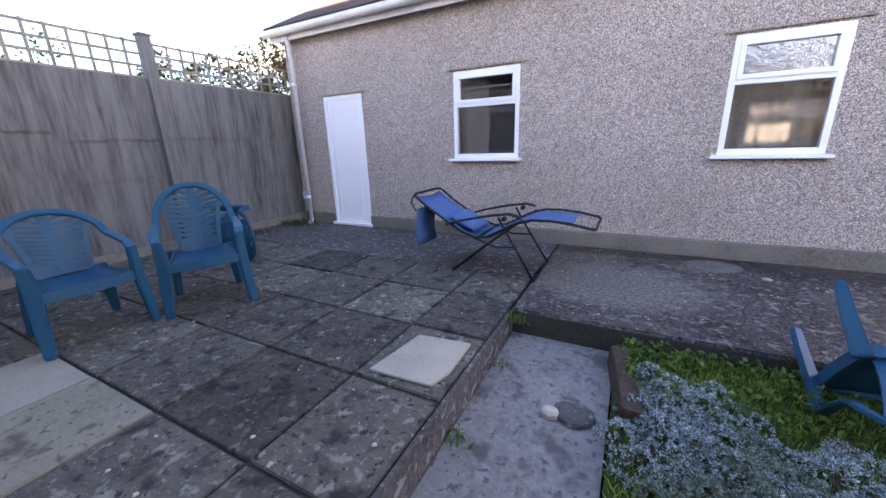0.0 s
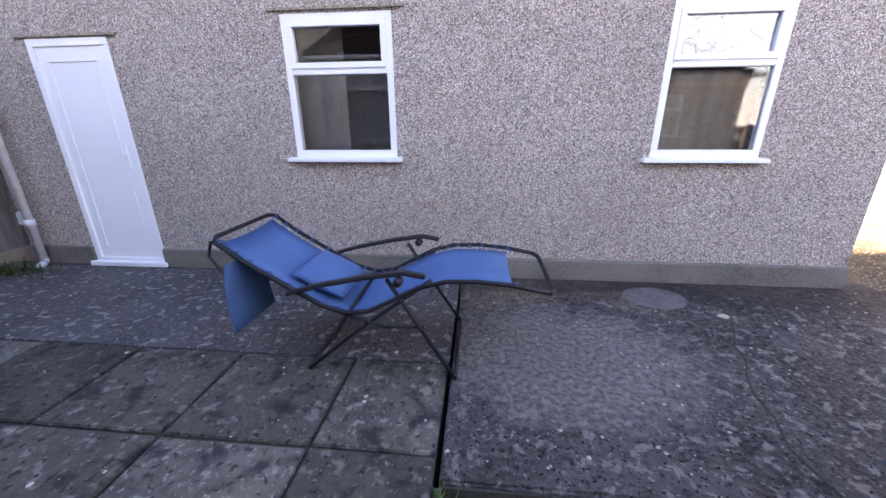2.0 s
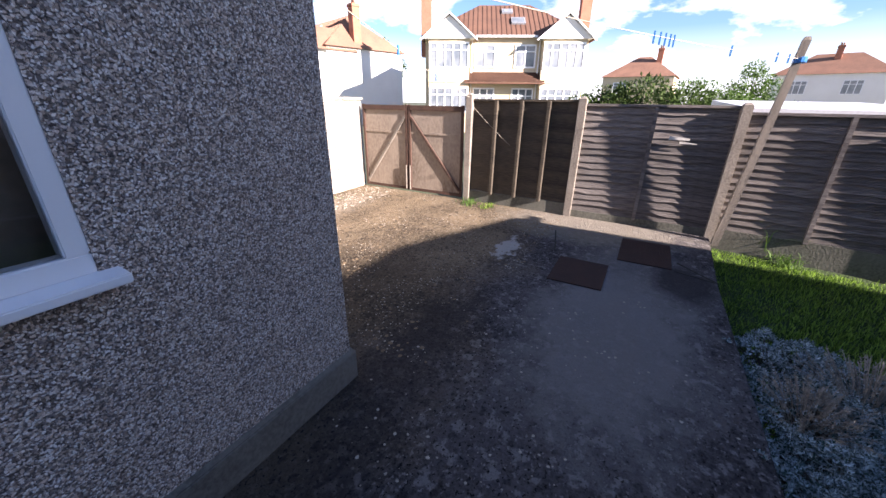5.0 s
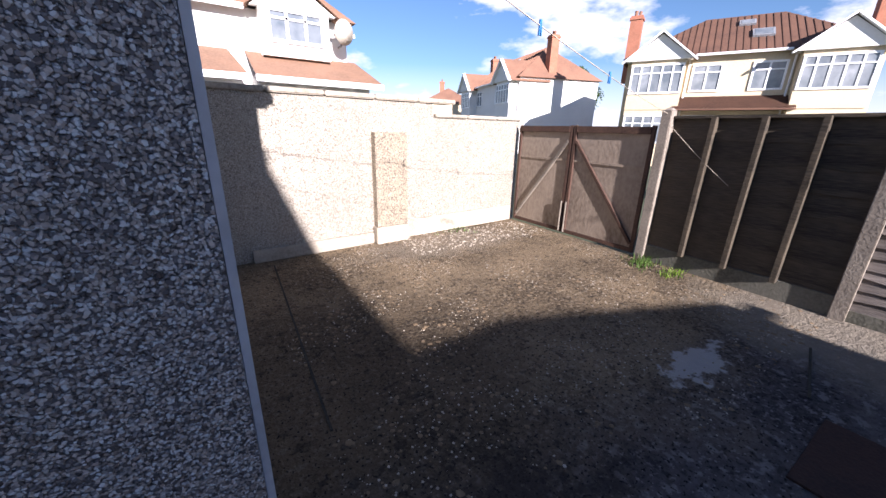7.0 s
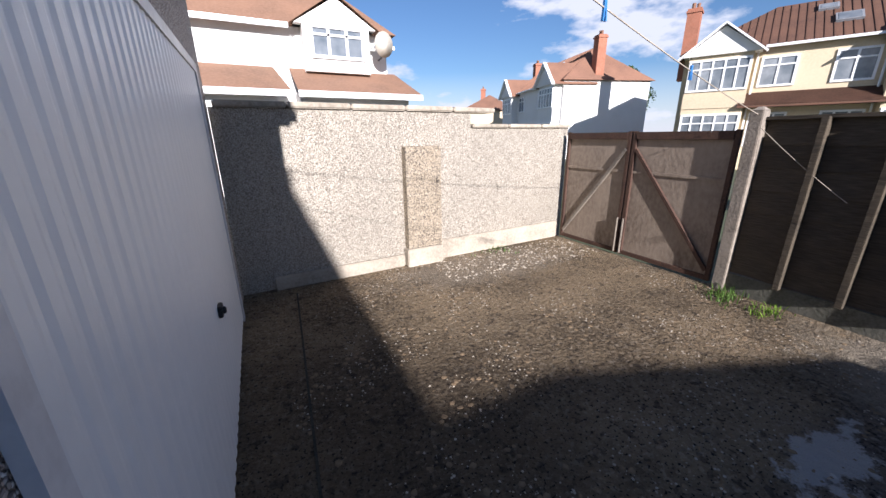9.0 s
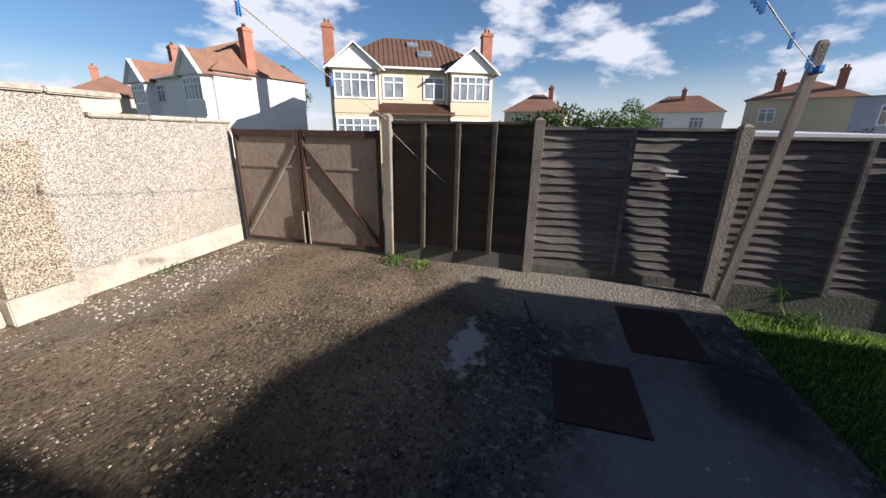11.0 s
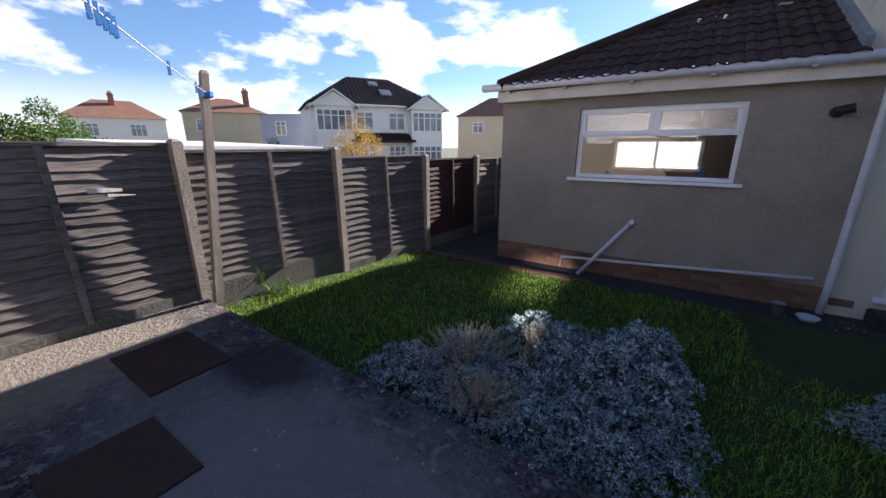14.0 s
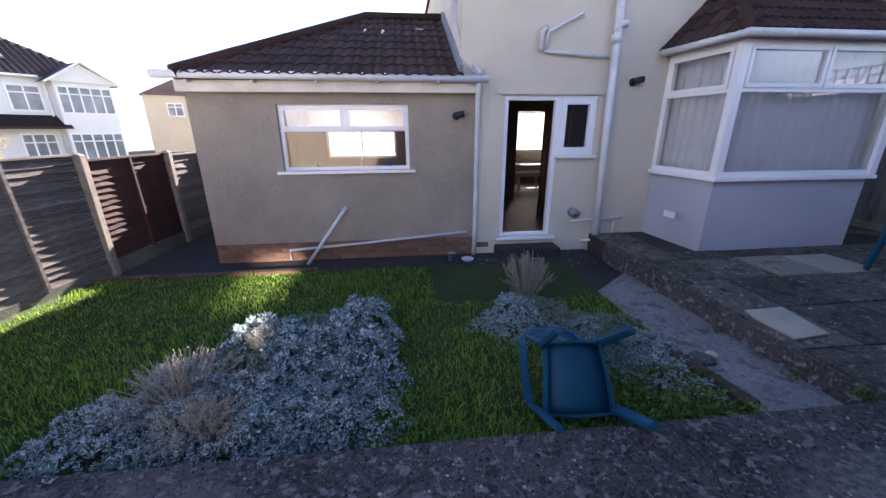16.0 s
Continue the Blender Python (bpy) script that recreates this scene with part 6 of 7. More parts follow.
part("head_bar", Solid().tube([(-0.86, Y0, 0.775), (-0.885, Y0 + 0.05, 0.79), (-0.885, Y1 - 0.05, 0.79), (-0.86, Y1, 0.775)], 0.013, 8), TUBE, lo, smooth=True)
part("foot_bar", Solid().tube([(0.88, Y0, 0.55), (0.91, Y0 + 0.05, 0.54), (0.91, Y1 - 0.05, 0.54), (0.88, Y1, 0.55)], 0.013, 8), TUBE, lo, smooth=True)
part("ground_bar", Solid().tube([(0.41, Y0 * 1.05, 0.015), (0.41, Y1 * 1.05, 0.015)], 0.012, 8), TUBE, lo, smooth=True)
part("ground_bar", Solid().tube([(-0.44, Y0 * 0.98, 0.015), (-0.44, Y1 * 0.98, 0.015)], 0.012, 8), TUBE, lo, smooth=True)
part("cross_bar", Solid().tube([(-0.18, Y0, 0.38), (-0.18, Y1, 0.38)], 0.011, 8), TUBE, lo, smooth=True)
part("pillow", Solid().loft([[(x + nx * (math.sin(a)) * t, 0.21 * math.cos(a), z + t * math.sin(a)) for a in (2 * math.pi * k / 16 for k in range(16))] for x, z, t, nx in ((-0.52, 0.56, 0.008, 0.3), (-0.47, 0.55, 0.045, 0.3), (-0.38, 0.5, 0.06, 0.4), (-0.27, 0.45, 0.045, 0.4), (-0.23, 0.43, 0.008, 0.4))]), FABRIC, lo, "padded blue head pillow", smooth=True)
part("hanging_flap", Solid().loft([[(x, y, z) for y in (-0.3, -0.1, 0.1)] + [(x + 0.012, y, z) for y in (0.1, -0.1, -0.3)] for x, z in ((-0.84, 0.64), (-0.86, 0.5), (-0.87, 0.36), (-0.85, 0.23))]), FABRIC, lo, "blue fabric flap hanging below the head end", smooth=True)
part("flap_rod", Solid().tube([(-0.88, -0.3, 0.78), (-0.9, -0.31, 0.7), (-0.85, -0.31, 0.62)], 0.008, 6), TUBE, lo)

# ---------------- washing line ----------------
pole = single("line_post", Solid().loft([[(9.62 + a, -2.24 + 0.0 + b, -0.05) for a, b in ((-0.04, -0.035), (0.035, -0.04), (0.04, 0.035), (-0.035, 0.04))], [(9.6 + a, -2.34 + b, 1.0) for a, b in ((-0.038, -0.036), (0.036, -0.038), (0.038, 0.036), (-0.036, 0.038))], [(9.57 + a, -2.44 + b, 2.14) for a, b in ((-0.033, -0.03), (0.03, -0.033), (0.032, 0.03), (-0.03, 0.033))], [(9.57 + a, -2.44 + b, 2.17) for a, b in ((-0.02, -0.02), (0.02, -0.02), (0.02, 0.02), (-0.02, 0.02))]]), WOOD_GREY, "weathered leaning wooden washing line post", "post")
PEG = surface("blue_peg_plastic", (0.05, 0.2, 0.5), (0.04, 0.16, 0.42), (0.06, 0.24, 0.55), 5, 40, 0.4, 0)


def sagging(a, b, sag, n=14):
    a, b = Vector(a), Vector(b)
    return [a.lerp(b, k / n) - Vector((0, 0, sag * 4 * (k / n) * (1 - k / n))) for k in range(n + 1)]


for a, b, pegs in (((9.57, -2.44, 1.98), (GX + 0.03, 0.12, 2.12), (0.05, 0.1, 0.27, 0.44, 0.45, 0.462, 0.475, 0.49)), ((9.84, 1.24, 1.6), (GX + 0.03, 0.5, 2.3), (0.37, 0.6))):
    pts = sagging(a, b, 0.05)
    single("washing_line", Solid().tube(pts, 0.0035, 5), COPING, "thin pale washing line across the yard", "line", group="washing lines")
    for f in pegs:
        p = Vector(a).lerp(Vector(b), f) - Vector((0, 0, 0.05 * 4 * f * (1 - f)))
        pg = thing("clothes_peg", "blue plastic clothes peg on the line", "peg", p, "clothes pegs")
        part("jaw", Solid().beam((-0.006, 0, -0.05), (-0.003, 0, 0.03), 0.012, 0.006), PEG, pg)
        part("jaw", Solid().beam((0.012, 0, -0.05), (0.003, 0, 0.03), 0.012, 0.006), PEG, pg)
knot = Solid()
for k in range(4):
    knot.tube([(9.57 + 0.05 * math.cos(a), -2.44 + 0.05 * math.sin(a), 1.95 + 0.012 * k + 0.006 * math.sin(2 * a)) for a in np.linspace(0, 6.28, 13)], 0.006, 5)
single("line_knot", knot, PEG, "blue cord wound round the line post", "cord")
single("tied_cord", Solid().tube(sagging((9.78, 1.24, 1.55), (9.8, 0.55, 0.95), 0.02), 0.003, 5), COPING, "pale cord tied from the gate post", "cord")
single("shed_roof", Solid().prism([(10.2, -2.3), (10.2, -4.2), (14.5, -4.6), (14.5, -2.3)], -0.6, 1.56, [1.52, 1.5, 1.62, 1.64]), UPVC_GREY, "pale flat shed roof behind the fence", "shed")

single("split_board", Solid().prism([(9.755, -1.72), (9.765, -1.72), (9.765, -1.5), (9.758, -1.5)], 1.145, 1.175, [1.168, 1.168, 1.19, 1.19]).prism([(9.753, -1.8), (9.763, -1.8), (9.763, -1.62), (9.757, -1.62)], 1.105, 1.12, [1.11, 1.11, 1.132, 1.132]), PALE_WOOD, "pale raw split in a fence board", "board")

# ---------------- plants ----------------
GRASS = leaf_material("grass_blades", (0.016, 0.048, 0.005), (0.3, 0.48, 0.07), 0.6, 0.5)
SILVER = leaf_material("silver_leaves", (0.05, 0.095, 0.08), (0.62, 0.73, 0.76), 0.8, 0.15, 0.12)
LAV = leaf_material("lavender_stalks", (0.26, 0.235, 0.19), (0.5, 0.45, 0.38), 0.85, 0.2)
GREEN = leaf_material("green_leaves", (0.04, 0.085, 0.015), (0.11, 0.19, 0.04))
DARKGREEN = leaf_material("dark_green_leaves", (0.02, 0.04, 0.01), (0.07, 0.11, 0.025))
AUTUMN = leaf_material("yellow_autumn_leaves", (0.35, 0.2, 0.03), (0.6, 0.42, 0.1))
BROWNLEAF = leaf_material("brown_dry_leaves", (0.06, 0.045, 0.018), (0.22, 0.13, 0.05))
MOSSBRICK = surface("mossy_dark_brick", (0.09, 0.05, 0.035), (0.04, 0.035, 0.02), (0.13, 0.08, 0.06), 4, 40, 0.95, 0.5, vary=0.3)
BARK = surface("grey_bark", (0.1, 0.08, 0.06), (0.06, 0.05, 0.04), (0.15, 0.12, 0.095), 6, 60, 0.9, 0.5)
RNG = np.random.RandomState(5)


def blades_mesh(name, roots, heights, widths, lean, mat):
    """Curved two-step grass blades from roots."""
    n = len(roots)
    ang, tilt = RNG.uniform(0, 2 * np.pi, n), RNG.uniform(0.05, lean, n)
    d = np.stack([np.cos(ang), np.sin(ang), 0 * ang], 1)
    s = np.stack([-np.sin(ang), np.cos(ang), 0 * ang], 1) * widths[:, None] / 2
    up = np.array([0, 0, 1.0])
    mid = roots + up * heights[:, None] * 0.55 + d * (heights * tilt * 0.35)[:, None]
    tip = roots + up * (heights * (1 - 0.25 * tilt))[:, None] + d * (heights * tilt)[:, None]
    v = np.concatenate([roots - s, roots + s, mid + s * 0.7, mid - s * 0.7, tip], 0)
    i = np.arange(n)
    f = [(a, a + n, a + 2 * n, a + 3 * n) for a in i] + [(a + 3 * n, a + 2 * n, a + 4 * n) for a in i]
    me = bpy.data.meshes.new(name)
    me.from_pydata(v.tolist(), [], f)
    me.materials.append(mat)
    return me


def leaves_mesh(name, pts, dirs, length, width, mat):
    """One kinked leaf at each point, along its direction."""
    n = len(pts)
    dirs = dirs / np.linalg.norm(dirs, axis=1, keepdims=True)
    s = np.cross(dirs, RNG.normal(size=(n, 3)))
    s /= np.linalg.norm(s, axis=1, keepdims=True) + 1e-9
    up = np.cross(s, dirs)
    L, W = length[:, None], width[:, None]
    mid = pts + dirs * L * 0.5 + up * L * 0.08
    v = np.concatenate([pts, mid + s * W / 2, pts + dirs * L, mid - s * W / 2], 0)
    i = np.arange(n)
    me = bpy.data.meshes.new(name)
    me.from_pydata(v.tolist(), [], [(a, a + n, a + 2 * n, a + 3 * n) for a in i])
    me.materials.append(mat)
    return me


def in_beds(x, y):
    return (((x - 6.35) / 0.85) ** 2 + ((y + 2.95) / 0.8) ** 2) < 0.9


n_g = 70000
gx, gy = RNG.uniform(3.18, 9.72, n_g), -2.14 - 3.24 * RNG.rand(n_g) ** 1.15
keep = ~in_beds(gx, gy) & (gx < 9.62 + 0.075 * (gy + 2.2)) & ~((gx < 5.08) & (gy < -4.12))
gx, gy = gx[keep], gy[keep]
gz = np.array([lawn_z(a, b) for a, b in zip(gx, gy)]) - 0.005
patchy = np.array([noise.noise((a * 1.1, b * 1.1, 3.0)) for a, b in zip(gx, gy)])
tuft = np.array([noise.noise((a * 7, b * 7, 8.0)) for a, b in zip(gx, gy)])
gh = RNG.uniform(0.025, 0.075, len(gx)) * (1 + 0.7 * patchy) * (1 + 0.6 * tuft)
tagged(new("grass", blades_mesh("grass", np.stack([gx, gy, gz], 1), gh, RNG.uniform(0.004, 0.009, len(gx)), 1.1, GRASS)), "long uneven green lawn grass", "grass", kind="stuff")


def rosettes(rnd, base, out, per, length, width):
    """A rosette of narrow leaves round each shoot tip, the outer ones spread flat."""
    n = len(base)
    side = np.cross(out, rnd.normal(size=(n, 3)))
    side /= np.linalg.norm(side, axis=1, keepdims=True)
    other = np.cross(out, side)
    size = rnd.uniform(0.65, 1.3, n)
    pts, dirs, ln, wd = [], [], [], []
    for k in range(per):
        ring, a = k / per, 2.4 * k + rnd.uniform(-0.3, 0.3, n)
        dirs.append(out * (0.25 + 1.5 * ring) + (np.cos(a)[:, None] * side + np.sin(a)[:, None] * other) * (1.1 - 0.6 * ring) + rnd.normal(size=(n, 3)) * 0.12)
        pts.append(base + out * (0.02 * ring))
        ln.append(length * size * (1.1 - 0.45 * ring))
        wd.append(width * size * (1.05 - 0.4 * ring))
    return np.concatenate(pts), np.concatenate(dirs), np.concatenate(ln), np.concatenate(wd)


def silver_shrub(seed, r, h, n, length, width, label, mat):
    """A low cushion: shoots of uneven height over dark stems, each tipped by a rosette."""
    s = thing("silver_shrub", label, "shrub", (0, 0, 0), "silver shrubs")
    rnd = np.random.RandomState(seed)
    a, rr = rnd.uniform(0, 2 * np.pi, n), r * np.sqrt(rnd.uniform(0, 1, n))
    lump = 1 + 0.22 * np.sin(3 * a + seed) + 0.14 * np.sin(5 * a + 2 * seed) + 0.08 * np.sin(11 * a)
    x, y = rr * np.cos(a) * lump, rr * np.sin(a) * lump
    hummock = np.array([0.75 + 0.9 * noise.noise((p * 7 + seed, q * 7, 0.0)) for p, q in zip(x, y)])
    z = h * np.clip(1 - (rr / r) ** 2.6, 0.05, 1) * np.clip(hummock, 0.3, 1.25) * rnd.uniform(0.7, 1.1, n) + 0.02
    base = np.stack([x, y, z], 1)
    out = np.stack([0.7 * x / r, 0.7 * y / r, 0 * x + 1], 1) + rnd.normal(size=(n, 3)) * 0.22
    out /= np.linalg.norm(out, axis=1, keepdims=True)
    ob = new("foliage", leaves_mesh("foliage", *rosettes(rnd, base, out, 11, length, width), mat))
    ob.parent = s
    ob["kind"] = "stuff"
    stems = Solid()
    for k in range(0, n, 9):
        tip = Vector(base[k])
        stems.tube([(tip.x * 0.35, tip.y * 0.35, 0), (tip.x * 0.75, tip.y * 0.75, tip.z * 0.5), tip], 0.0035, 4)
    part("stem", stems, BARK, s)["kind"] = "stuff"
    # solid dark core whose colour stands in for shade between the shoots
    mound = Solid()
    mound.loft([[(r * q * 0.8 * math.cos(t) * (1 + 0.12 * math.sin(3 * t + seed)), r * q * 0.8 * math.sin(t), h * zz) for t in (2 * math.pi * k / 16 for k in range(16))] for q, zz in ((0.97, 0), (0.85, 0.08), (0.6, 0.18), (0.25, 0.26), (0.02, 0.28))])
    part("inner_growth", mound, SHRUB_CORE, s, smooth=True)
    return s


SILVER_GREEN = leaf_material("green_grey_leaves", (0.05, 0.1, 0.045), (0.36, 0.43, 0.36), 0.8, 0.2)
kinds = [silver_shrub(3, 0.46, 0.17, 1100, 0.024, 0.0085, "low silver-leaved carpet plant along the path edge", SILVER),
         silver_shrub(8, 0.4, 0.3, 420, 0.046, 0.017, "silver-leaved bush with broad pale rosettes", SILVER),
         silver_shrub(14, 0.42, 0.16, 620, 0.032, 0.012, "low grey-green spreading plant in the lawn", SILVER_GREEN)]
spots_ = [(0, 7.2, -2.4, 0), (0, 6.75, -2.45, 40), (0, 6.25, -2.4, 90), (0, 5.9, -2.48, 160), (0, 6.45, -2.72, 250), (0, 6.0, -2.75, 310), (0, 7.0, -2.75, 75),
          (1, 5.85, -3.15, 10), (1, 6.25, -3.1, 200), (1, 5.9, -3.6, 130), (2, 6.35, -3.5, 70), (1, 6.5, -3.3, 20), (2, 6.75, -3.1, 0), (2, 6.72, -3.42, 50),
          (2, 3.75, -3.05, 100), (0, 3.45, -2.95, 15), (2, 3.5, -3.35, 220), (2, 3.85, -3.5, 60), (0, 3.8, -3.3, 10), (1, 4.35, -3.75, 150), (0, 3.5, -2.65, 33), (2, 4.05, -3.9, 280), (0, 4.45, -3.5, 120), (0, 4.05, -2.98, 200)]
used_kinds = set()
for kind_, x, y, rz in spots_:
    sc = 1.0 if x > 5 else 0.72
    if kind_ not in used_kinds:
        used_kinds.add(kind_)
        kinds[kind_].matrix_world = pose(x, y, lawn_z(x, y) - 0.02, 0, 0, rz) @ Matrix.Scale(sc, 4)
    else:
        c = copy_thing(kinds[kind_], pose(x, y, lawn_z(x, y) - 0.02, 0, 0, rz))
        c.scale = (sc, sc, sc)


def lavender(x, y, r, h, n, seed):
    rnd = np.random.RandomState(seed)
    t = thing("lavender", "dry grey lavender tuft with pale flower spikes", "lavender", (x, y, lawn_z(x, y)), "lavender tufts")
    a, q = rnd.uniform(0, 2 * np.pi, n), rnd.uniform(0, 1, n)
    root = np.stack([0.3 * r * q * np.cos(a), 0.3 * r * q * np.sin(a), 0 * a], 1)
    tip = np.stack([r * q * np.cos(a), r * q * np.sin(a), h * (1 - 0.35 * q * q) * rnd.uniform(0.75, 1.1, n)], 1)
    st = Solid()
    for p0, p1 in zip(root, tip):
        p0, p1 = Vector(p0), Vector(p1)
        st.tube([p0, p0.lerp(p1, 0.6) + Vector((0, 0, 0.03)), p1], 0.0022, 3)
    tagged(part("stalk", st, LAV, t), kind="stuff")
    pts, dirs = [], []
    for p0, p1 in zip(root, tip):
        d = (p1 - p0) / np.linalg.norm(p1 - p0)
        for k in range(14):
            pts.append(p1 - d * 0.006 * k * (h / 0.4)), dirs.append(d + rnd.normal(size=3) * 0.6)
        for k in range(10):
            pts.append(p0 + (p1 - p0) * rnd.uniform(0.1, 0.6)), dirs.append(d + rnd.normal(size=3) * 0.5)
    m = len(pts)
    ob = new("flower_spike", leaves_mesh("flower_spike", np.array(pts), np.array(dirs), rnd.uniform(0.012, 0.03, m), rnd.uniform(0.003, 0.006, m), LAV))
    ob.parent, ob["kind"] = t, "stuff"


lavender(6.95, -2.72, 0.42, 0.33, 150, 1)
lavender(6.68, -2.38, 0.3, 0.27, 120, 2)
lavender(6.55, -3.2, 0.2, 0.34, 45, 4)
lavender(4.05, -4.25, 0.34, 0.5, 170, 3)


def leafy(name, label, cat, at, shape, n, size, mat, trunk=None, group=""):
    """A bush or tree: trunk and limbs, and leaves in uneven clumps. shape: (x, y, z, r) clumps."""
    t = thing(name, label, cat, at, group)
    tr = Solid()
    base = Vector((0, 0, -0.3))
    r0 = trunk or 0.04
    lo_z = min(c[2] for c in shape)
    fork = Vector((0.05, 0, max(0.1, lo_z * 0.7)))
    tr.tube([base, base.lerp(fork, 0.5) + Vector((0.02, 0.03, 0)), fork], r0, 8, r0 * 0.7)
    for x, y, z, r in shape:
        e = Vector((x, y, z))
        tr.tube([fork, fork.lerp(e, 0.5) + Vector((0, 0, 0.12 * r)), e], r0 * 0.5, 6, r0 * 0.12)
        for k in range(4):
            dv = Vector(RNG.normal(size=3)).normalized() * r * 0.8
            tr.tube([e, e + dv], r0 * 0.15, 4, r0 * 0.04)
    part("trunk", tr, BARK, t)
    pts = []
    w = np.array([c[3] ** 2 for c in shape])
    pick = RNG.choice(len(shape), n, p=w / w.sum())
    ctr, rad = np.array([c[:3] for c in shape])[pick], np.array([c[3] for c in shape])[pick]
    d = RNG.normal(size=(n, 3))
    d /= np.linalg.norm(d, axis=1, keepdims=True)
    rr = rad * RNG.uniform(0.25, 1.08, n) ** 0.6
    p = ctr + d * rr[:, None] * np.array([1, 1, 0.85])
    ok = np.array([noise.noise(tuple(q * 2.2 / max(0.5, rad.max()))) > -0.22 for q in p])
    p, d = p[ok], d[ok]
    ob = new("crown", leaves_mesh("crown", p, d + RNG.normal(size=p.shape) * 0.8, RNG.uniform(0.6, 1.3, len(p)) * size, RNG.uniform(0.35, 0.6, len(p)) * size, mat))
    ob.parent, ob["kind"] = t, "stuff"
    return t


leafy("bush", "dense dark green hedge bush beyond the fence", "bush", (17.5, -0.75, -0.3), [(0, 0.9, 1.65, 0.8), (0.2, -0.1, 1.9, 0.85), (0, -1.1, 1.75, 0.8), (0.3, 1.6, 1.5, 0.7), (0, 0.4, 1.2, 0.9), (0.2, -1.8, 1.5, 0.7), (0.1, 0.5, 1.9, 0.6)], 12000, 0.12, DARKGREEN, 0.08, "far bushes")
leafy("bush", "pale green garden bush beyond the fence", "bush", (19.0, -2.2, 0.0), [(0, 0, 1.6, 0.8), (0.2, -1.0, 1.5, 0.7), (0, 0.9, 1.4, 0.7), (0, -1.8, 1.2, 0.6)], 6500, 0.1, GREEN, 0.07, "far bushes")
leafy("bush", "golden autumn shrub behind the fence", "bush", (16.6, -10.9, -0.05), [(0, 0, 1.8, 0.75), (0.3, 0.5, 1.5, 0.6), (-0.3, -0.5, 1.5, 0.6), (0, 0, 2.4, 0.45), (0.1, 0.2, 1.0, 0.7)], 4200, 0.07, AUTUMN, 0.05, "far bushes")
leafy("bush", "small bright green conifer bush far off", "bush", (31.0, -16.5, -0.5), [(0, 0, 1.6, 0.6), (0, 0, 2.2, 0.4), (0, 0.3, 1.1, 0.6)], 900, 0.16, GREEN, 0.06, "far bushes")
leafy("tree", "leafy green garden tree in the distance", "tree", (41.0, -7.2, -0.5), [(0, 0, 3.6, 1.1), (0.3, 1.0, 3.0, 0.9), (-0.2, -1.0, 3.1, 0.9), (0, 0.2, 4.4, 0.7), (0, 0, 2.2, 1.1)], 3200, 0.2, GREEN, 0.14, "far trees")
leafy("tree", "olive autumn tree beside the buff houses", "tree", (42.0, 27.5, -0.5), [(0, 0, 6.0, 1.9), (0.5, 1.6, 5.2, 1.6), (-0.4, -1.5, 5.4, 1.6), (0, 0.3, 7.6, 1.2), (0, 0, 3.8, 1.8)], 5200, 0.3, DARKGREEN, 0.25, "far trees")
leafy("tree", "nearly bare tree beside the red-roofed houses", "tree", (44.0, 32.5, -0.5), [(0, 0, 6.8, 1.5), (0.5, 1.2, 6.2, 1.3), (-0.4, -1.2, 6.4, 1.3), (0, 0.3, 7.8, 1.0)], 600, 0.22, DARKGREEN, 0.2, "far trees")
leafy("tree", "garden tree with brown and green leaves behind the trellis", "tree", (-4.2, 0.4, -0.3), [(0.7, 0.2, 3.0, 0.6), (0.5, -0.7, 2.8, 0.5), (0.4, -1.5, 2.6, 0.4), (0.9, 0.6, 3.4, 0.5), (0.8, 0.3, 2.5, 0.5)], 5200, 0.085, DARKGREEN, 0.07, "near trees")
leafy("climber", "brown-leaved climber growing along the trellis", "climber", (-2.85, -0.7, 0.0), [(0.1, 1.0, 2.55, 0.25), (0.1, 0.55, 2.4, 0.22), (0.08, 0.1, 2.5, 0.2), (0.05, -0.4, 2.35, 0.2), (0.1, -0.9, 2.5, 0.14), (0.1, 1.2, 2.85, 0.22)], 1500, 0.06, BROWNLEAF, 0.02)
leafy("tree", "thin leafy branch rising behind the trellis", "tree", (-3.6, -2.6, -0.3), [(0, 0, 2.75, 0.2), (0.1, 0.12, 2.95, 0.16), (0, -0.2, 2.55, 0.2)], 170, 0.07, GREEN, 0.02, "near trees")
leafy("bush", "dark bushes far beyond the fence", "bush", (30.0, -4.5, -0.6), [(0, 0, 2.0, 1.0), (0, 1.4, 1.8, 0.9), (0, -1.5, 1.9, 0.9), (0, -3.0, 1.6, 0.8)], 2600, 0.17, DARKGREEN, 0.1, "far bushes")


def weed(x, y, z, n, h, r, mat, label, group="weeds"):
    pts = np.stack([x + RNG.normal(size=n) * r, y + RNG.normal(size=n) * r * 0.6, 0 * np.ones(n) + z], 1)
    tagged(new("weed", blades_mesh("weed", pts, RNG.uniform(0.4, 1.1, n) * h, RNG.uniform(0.006, 0.014, n), 1.4, mat)), label, "weed", group, "stuff")


weed(9.62, 1.1, 0, 90, 0.12, 0.12, GREEN, "tuft of green weeds by the gate post")
weed(9.6, 0.75, 0, 70, 0.08, 0.09, GRASS, "bright green weeds at the fence foot")
weed(8.6, 3.3, 0, 60, 0.06, 0.14, GREEN, "small weeds at the foot of the wall")
weed(2.42, -2.2, -0.06, 60, 0.1, 0.05, GREEN, "grass tuft in the step corner")
weed(-2.1, -0.3, 0, 220, 0.13, 0.2, DARKGREEN, "low grass along the fence foot")
weed(-2.25, -1.1, 0, 160, 0.1, 0.2, DARKGREEN, "low weeds along the fence foot")
weed(2.43, -2.6, -0.22, 40, 0.06, 0.04, GREEN, "small weed at the patio edge")
weed(2.42, -3.3, -0.22, 40, 0.05, 0.05, GREEN, "tiny weed at the patio edge")
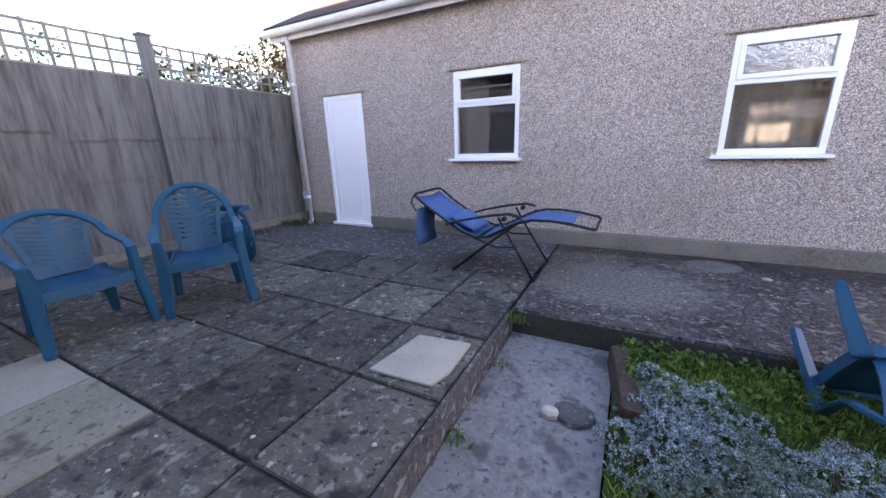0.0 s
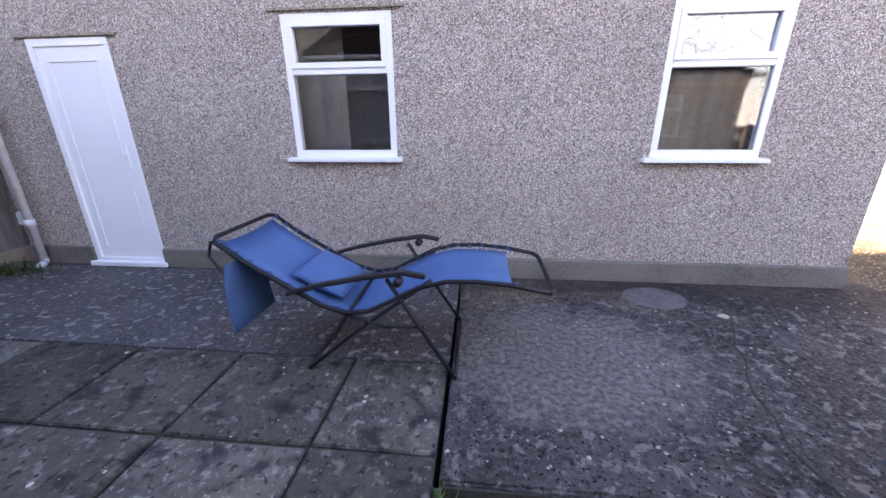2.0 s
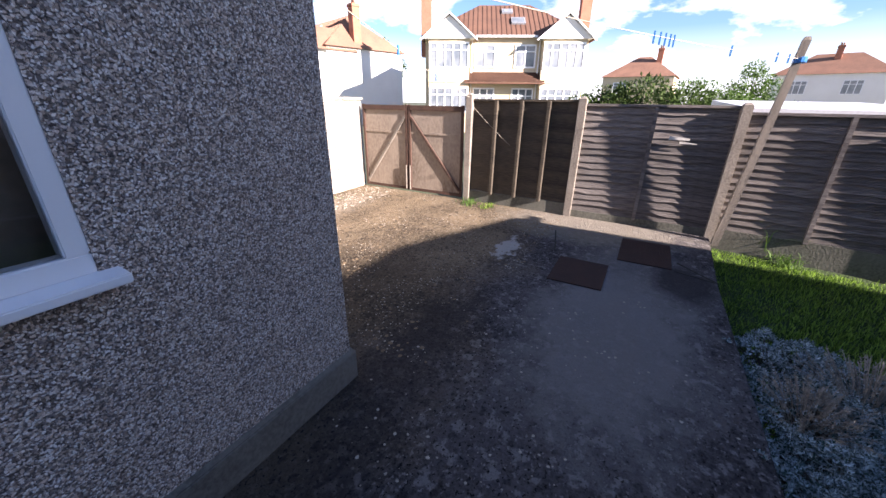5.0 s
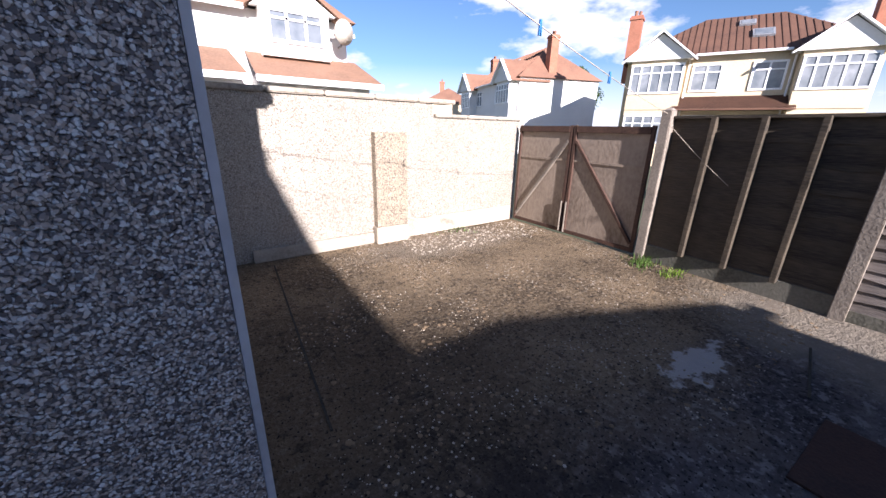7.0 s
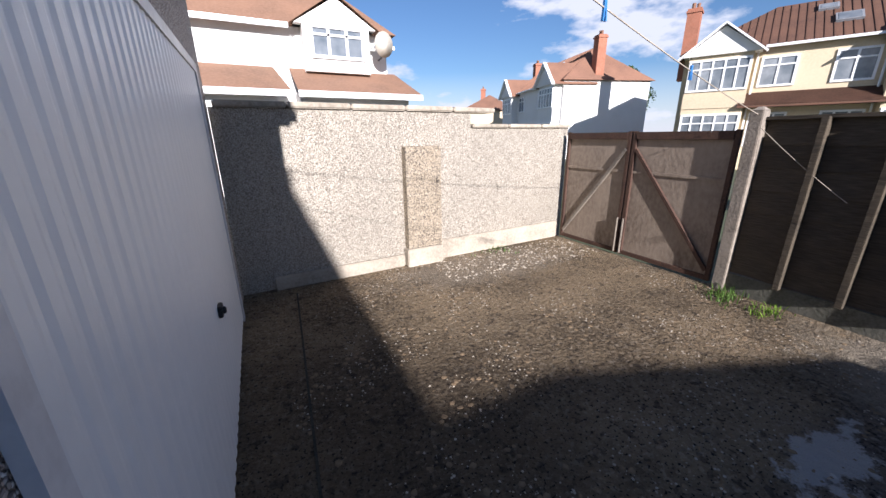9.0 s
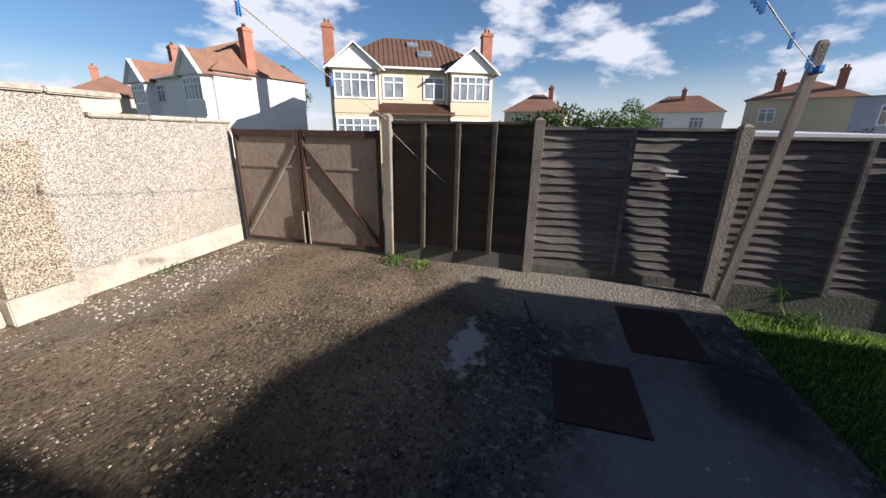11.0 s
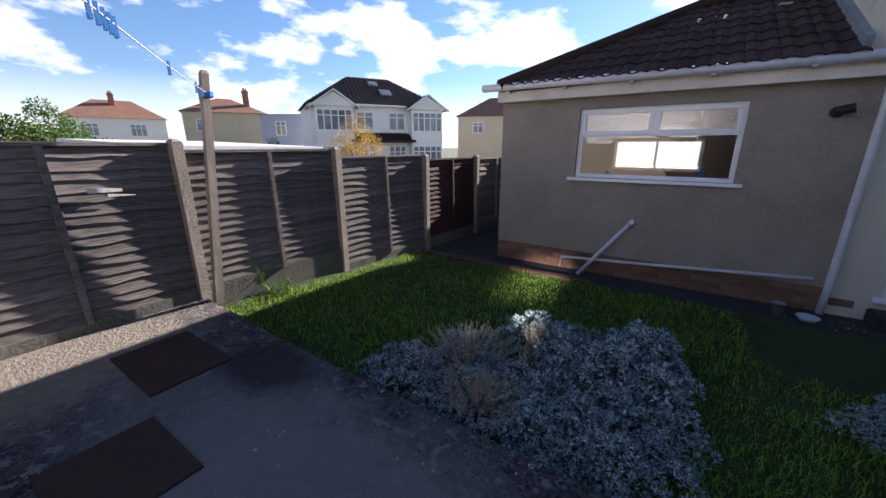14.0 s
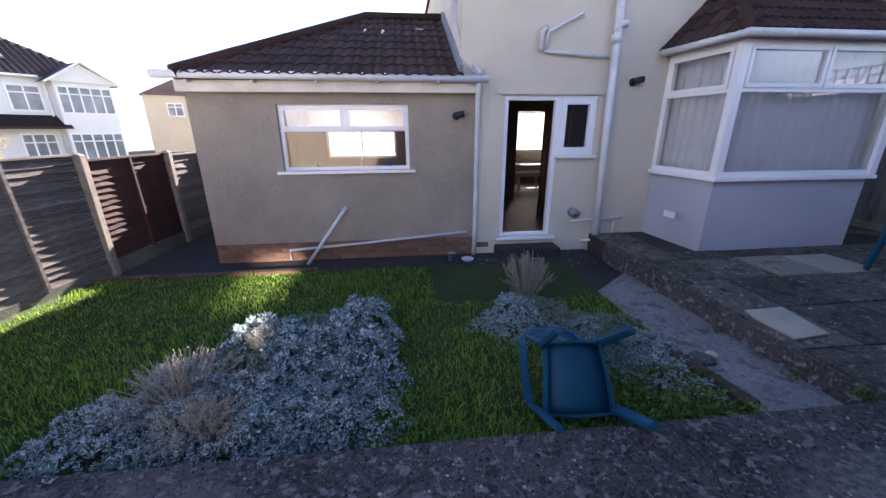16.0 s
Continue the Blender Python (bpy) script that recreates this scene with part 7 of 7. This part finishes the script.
weed(9.55, -2.9, -0.13, 120, 0.16, 0.12, GREEN, "thin weeds against the fence")
weed(9.72, -2.75, -0.05, 14, 0.5, 0.06, GREEN, "tall thin weed against the fence")
# ivy-like ground cover at the step
gc = 900
cx_, cy_ = 3.2 + RNG.rand(gc) * 1.3, -2.15 - RNG.rand(gc) ** 1.6 * 0.55
tagged(new("ground_cover", leaves_mesh("ground_cover", np.stack([cx_, cy_, -0.13 + RNG.rand(gc) * 0.09], 1), np.stack([RNG.normal(size=gc), RNG.normal(size=gc), 0.5 + 0 * cx_], 1), RNG.uniform(0.025, 0.055, gc), RNG.uniform(0.02, 0.035, gc), GREEN)), "broad-leaved green weeds below the step", "weeds", kind="stuff")

single("edging_plank", Solid().box(-0.06, -0.32, -0.12, 0.05, 0.32, 0.06, pose(3.22, -2.55, -0.14, 2, 6, 8)), MOSSBRICK, "old brown plank edging beside the lower path", "edging", bevel=0.008)
# ---------------- loose bits ----------------
def scatter(name, label, n, area, zf, size, mat, flat=0.35, clump=None):
    """Flat chips strewn over an area, in drifts where clump is given."""
    s = Solid()
    k, made = 6, 0
    while made < n:
        x, y = area[0] + RNG.rand() * (area[1] - area[0]), area[2] + RNG.rand() * (area[3] - area[2])
        if clump is not None and noise.noise((x * 1.6, y * 1.6, 4.0)) + 0.5 * noise.noise((x * 6, y * 6, 9.0)) < clump + RNG.normal() * 0.12:
            continue
        made += 1
        r, a0 = size * RNG.uniform(0.35, 1.0) ** 1.6 * 1.3, RNG.uniform(0, 6)
        ring = [(x + r * RNG.uniform(0.6, 1.1) * math.cos(a0 + i * 6.283 / k), y + r * RNG.uniform(0.6, 1.1) * math.sin(a0 + i * 6.283 / k)) for i in range(k)]
        s.add([(px, py, zf - 0.002) for px, py in ring] + [(x + 0.6 * (px - x), y + 0.6 * (py - y), zf + r * flat) for px, py in ring], [tuple(range(k, 2 * k))] + [(i, (i + 1) % k, k + (i + 1) % k, k + i) for i in range(k)])
    single(name, s, mat, label, "debris", "stuff")


PALE_BIT = surface("pale_chips", (0.42, 0.37, 0.29), (0.24, 0.2, 0.15), (0.54, 0.49, 0.41), 9, 60, 0.9, 0.2)
LEAF_BIT = surface("dead_leaf_bits", (0.2, 0.14, 0.08), (0.12, 0.085, 0.05), (0.26, 0.19, 0.12), 9, 60, 0.9, 0.2)
scatter("grit", "pale grit and stone chips scattered over the yard", 2600, (5.9, 9.75, -0.4, 3.3), 0.0, 0.0085, PALE_BIT, 0.3, 0.12)
scatter("leaf_litter", "brown leaf crumbs scattered on the yard", 1500, (5.9, 9.75, -0.4, 3.3), 0.0, 0.02, LEAF_BIT, 0.15, 0.0)
scatter("gate_litter", "stone chips gathered by the gates", 500, (7.6, 9.75, 2.6, 3.35), 0.0, 0.016, PALE_BIT)
scatter("path_chips", "pale chips lying on the path", 420, (2.4, 7.6, -2.0, -0.1), 0.0, 0.012, PALE_BIT, 0.15, 0.0)
scatter("patio_flecks", "small pale flecks lying on the patio", 190, (-2.2, 2.3, -4.4, -0.2), 0.003, 0.014, PALE_BIT, 0.12)
scatter("paving_litter", "bits of dead leaf on the dark paving", 160, (2.5, 5.0, -6.0, -4.2), -0.29, 0.016, PALE_BIT, 0.15)
stone = single("loose_stone", Solid().loft([[(4.33 + r * math.cos(a) * 1.2, -0.62 + r * math.sin(a), z) for a in (2 * math.pi * k / 9 for k in range(9))] for r, z in ((0.03, 0.0), (0.034, 0.008), (0.02, 0.016))]), PALE_BIT, "small white stone on the path", "stone", smooth=True)
for k, (x, y, z, r) in enumerate(((2.86, -2.92, -0.21, 0.045), (2.98, -2.88, -0.21, 0.095))):
    single("flat_stone", Solid().loft([[(x + q * r * math.cos(a) * 1.25, y + q * r * math.sin(a) * (1 + 0.1 * math.sin(3 * a)), z + zz) for a in (2 * math.pi * i / 11 for i in range(11))] for q, zz in ((1, 0), (0.95, 0.025), (0.6, 0.04))]), PALE_BIT if k == 0 else CONC, "flat stone lying on the lower path", "stone", smooth=False)
edge_me = Solid().box(-0.108, -0.05, -0.05, 0.108, 0.05, 0.045).mesh("brick", MOSSBRICK, bevel=0.006)
edging = thing("brick_edging", "row of old bricks edging the lawn", "edging", (0, 0, 0))
for k in range(16):
    piece(edge_me, edging, pose(6.75 + 0.225 * k * 0.8, -5.4 + random.uniform(-0.01, 0.01), -0.235, random.uniform(-3, 3), random.uniform(-2, 2), random.uniform(-3, 3)))
single("flower_pot", Solid().loft([[(4.72 + r * math.cos(a), -5.75 + r * math.sin(a), z) for a in (2 * math.pi * k / 14 for k in range(14))] for r, z in ((0.045, -0.29), (0.06, -0.16), (0.066, -0.16), (0.05, -0.17))]), LEAD, "small grey pot by the rainwater pipe", "pot", smooth=True)
single("bowl", Solid().loft([[(4.48 + r * math.cos(a), -5.7 + r * math.sin(a), z) for a in (2 * math.pi * k / 14 for k in range(14))] for r, z in ((0.06, -0.29), (0.1, -0.24), (0.095, -0.24), (0.05, -0.275))]), BLUEGREY, "mauve plastic bowl on the dark paving", "bowl", smooth=True)
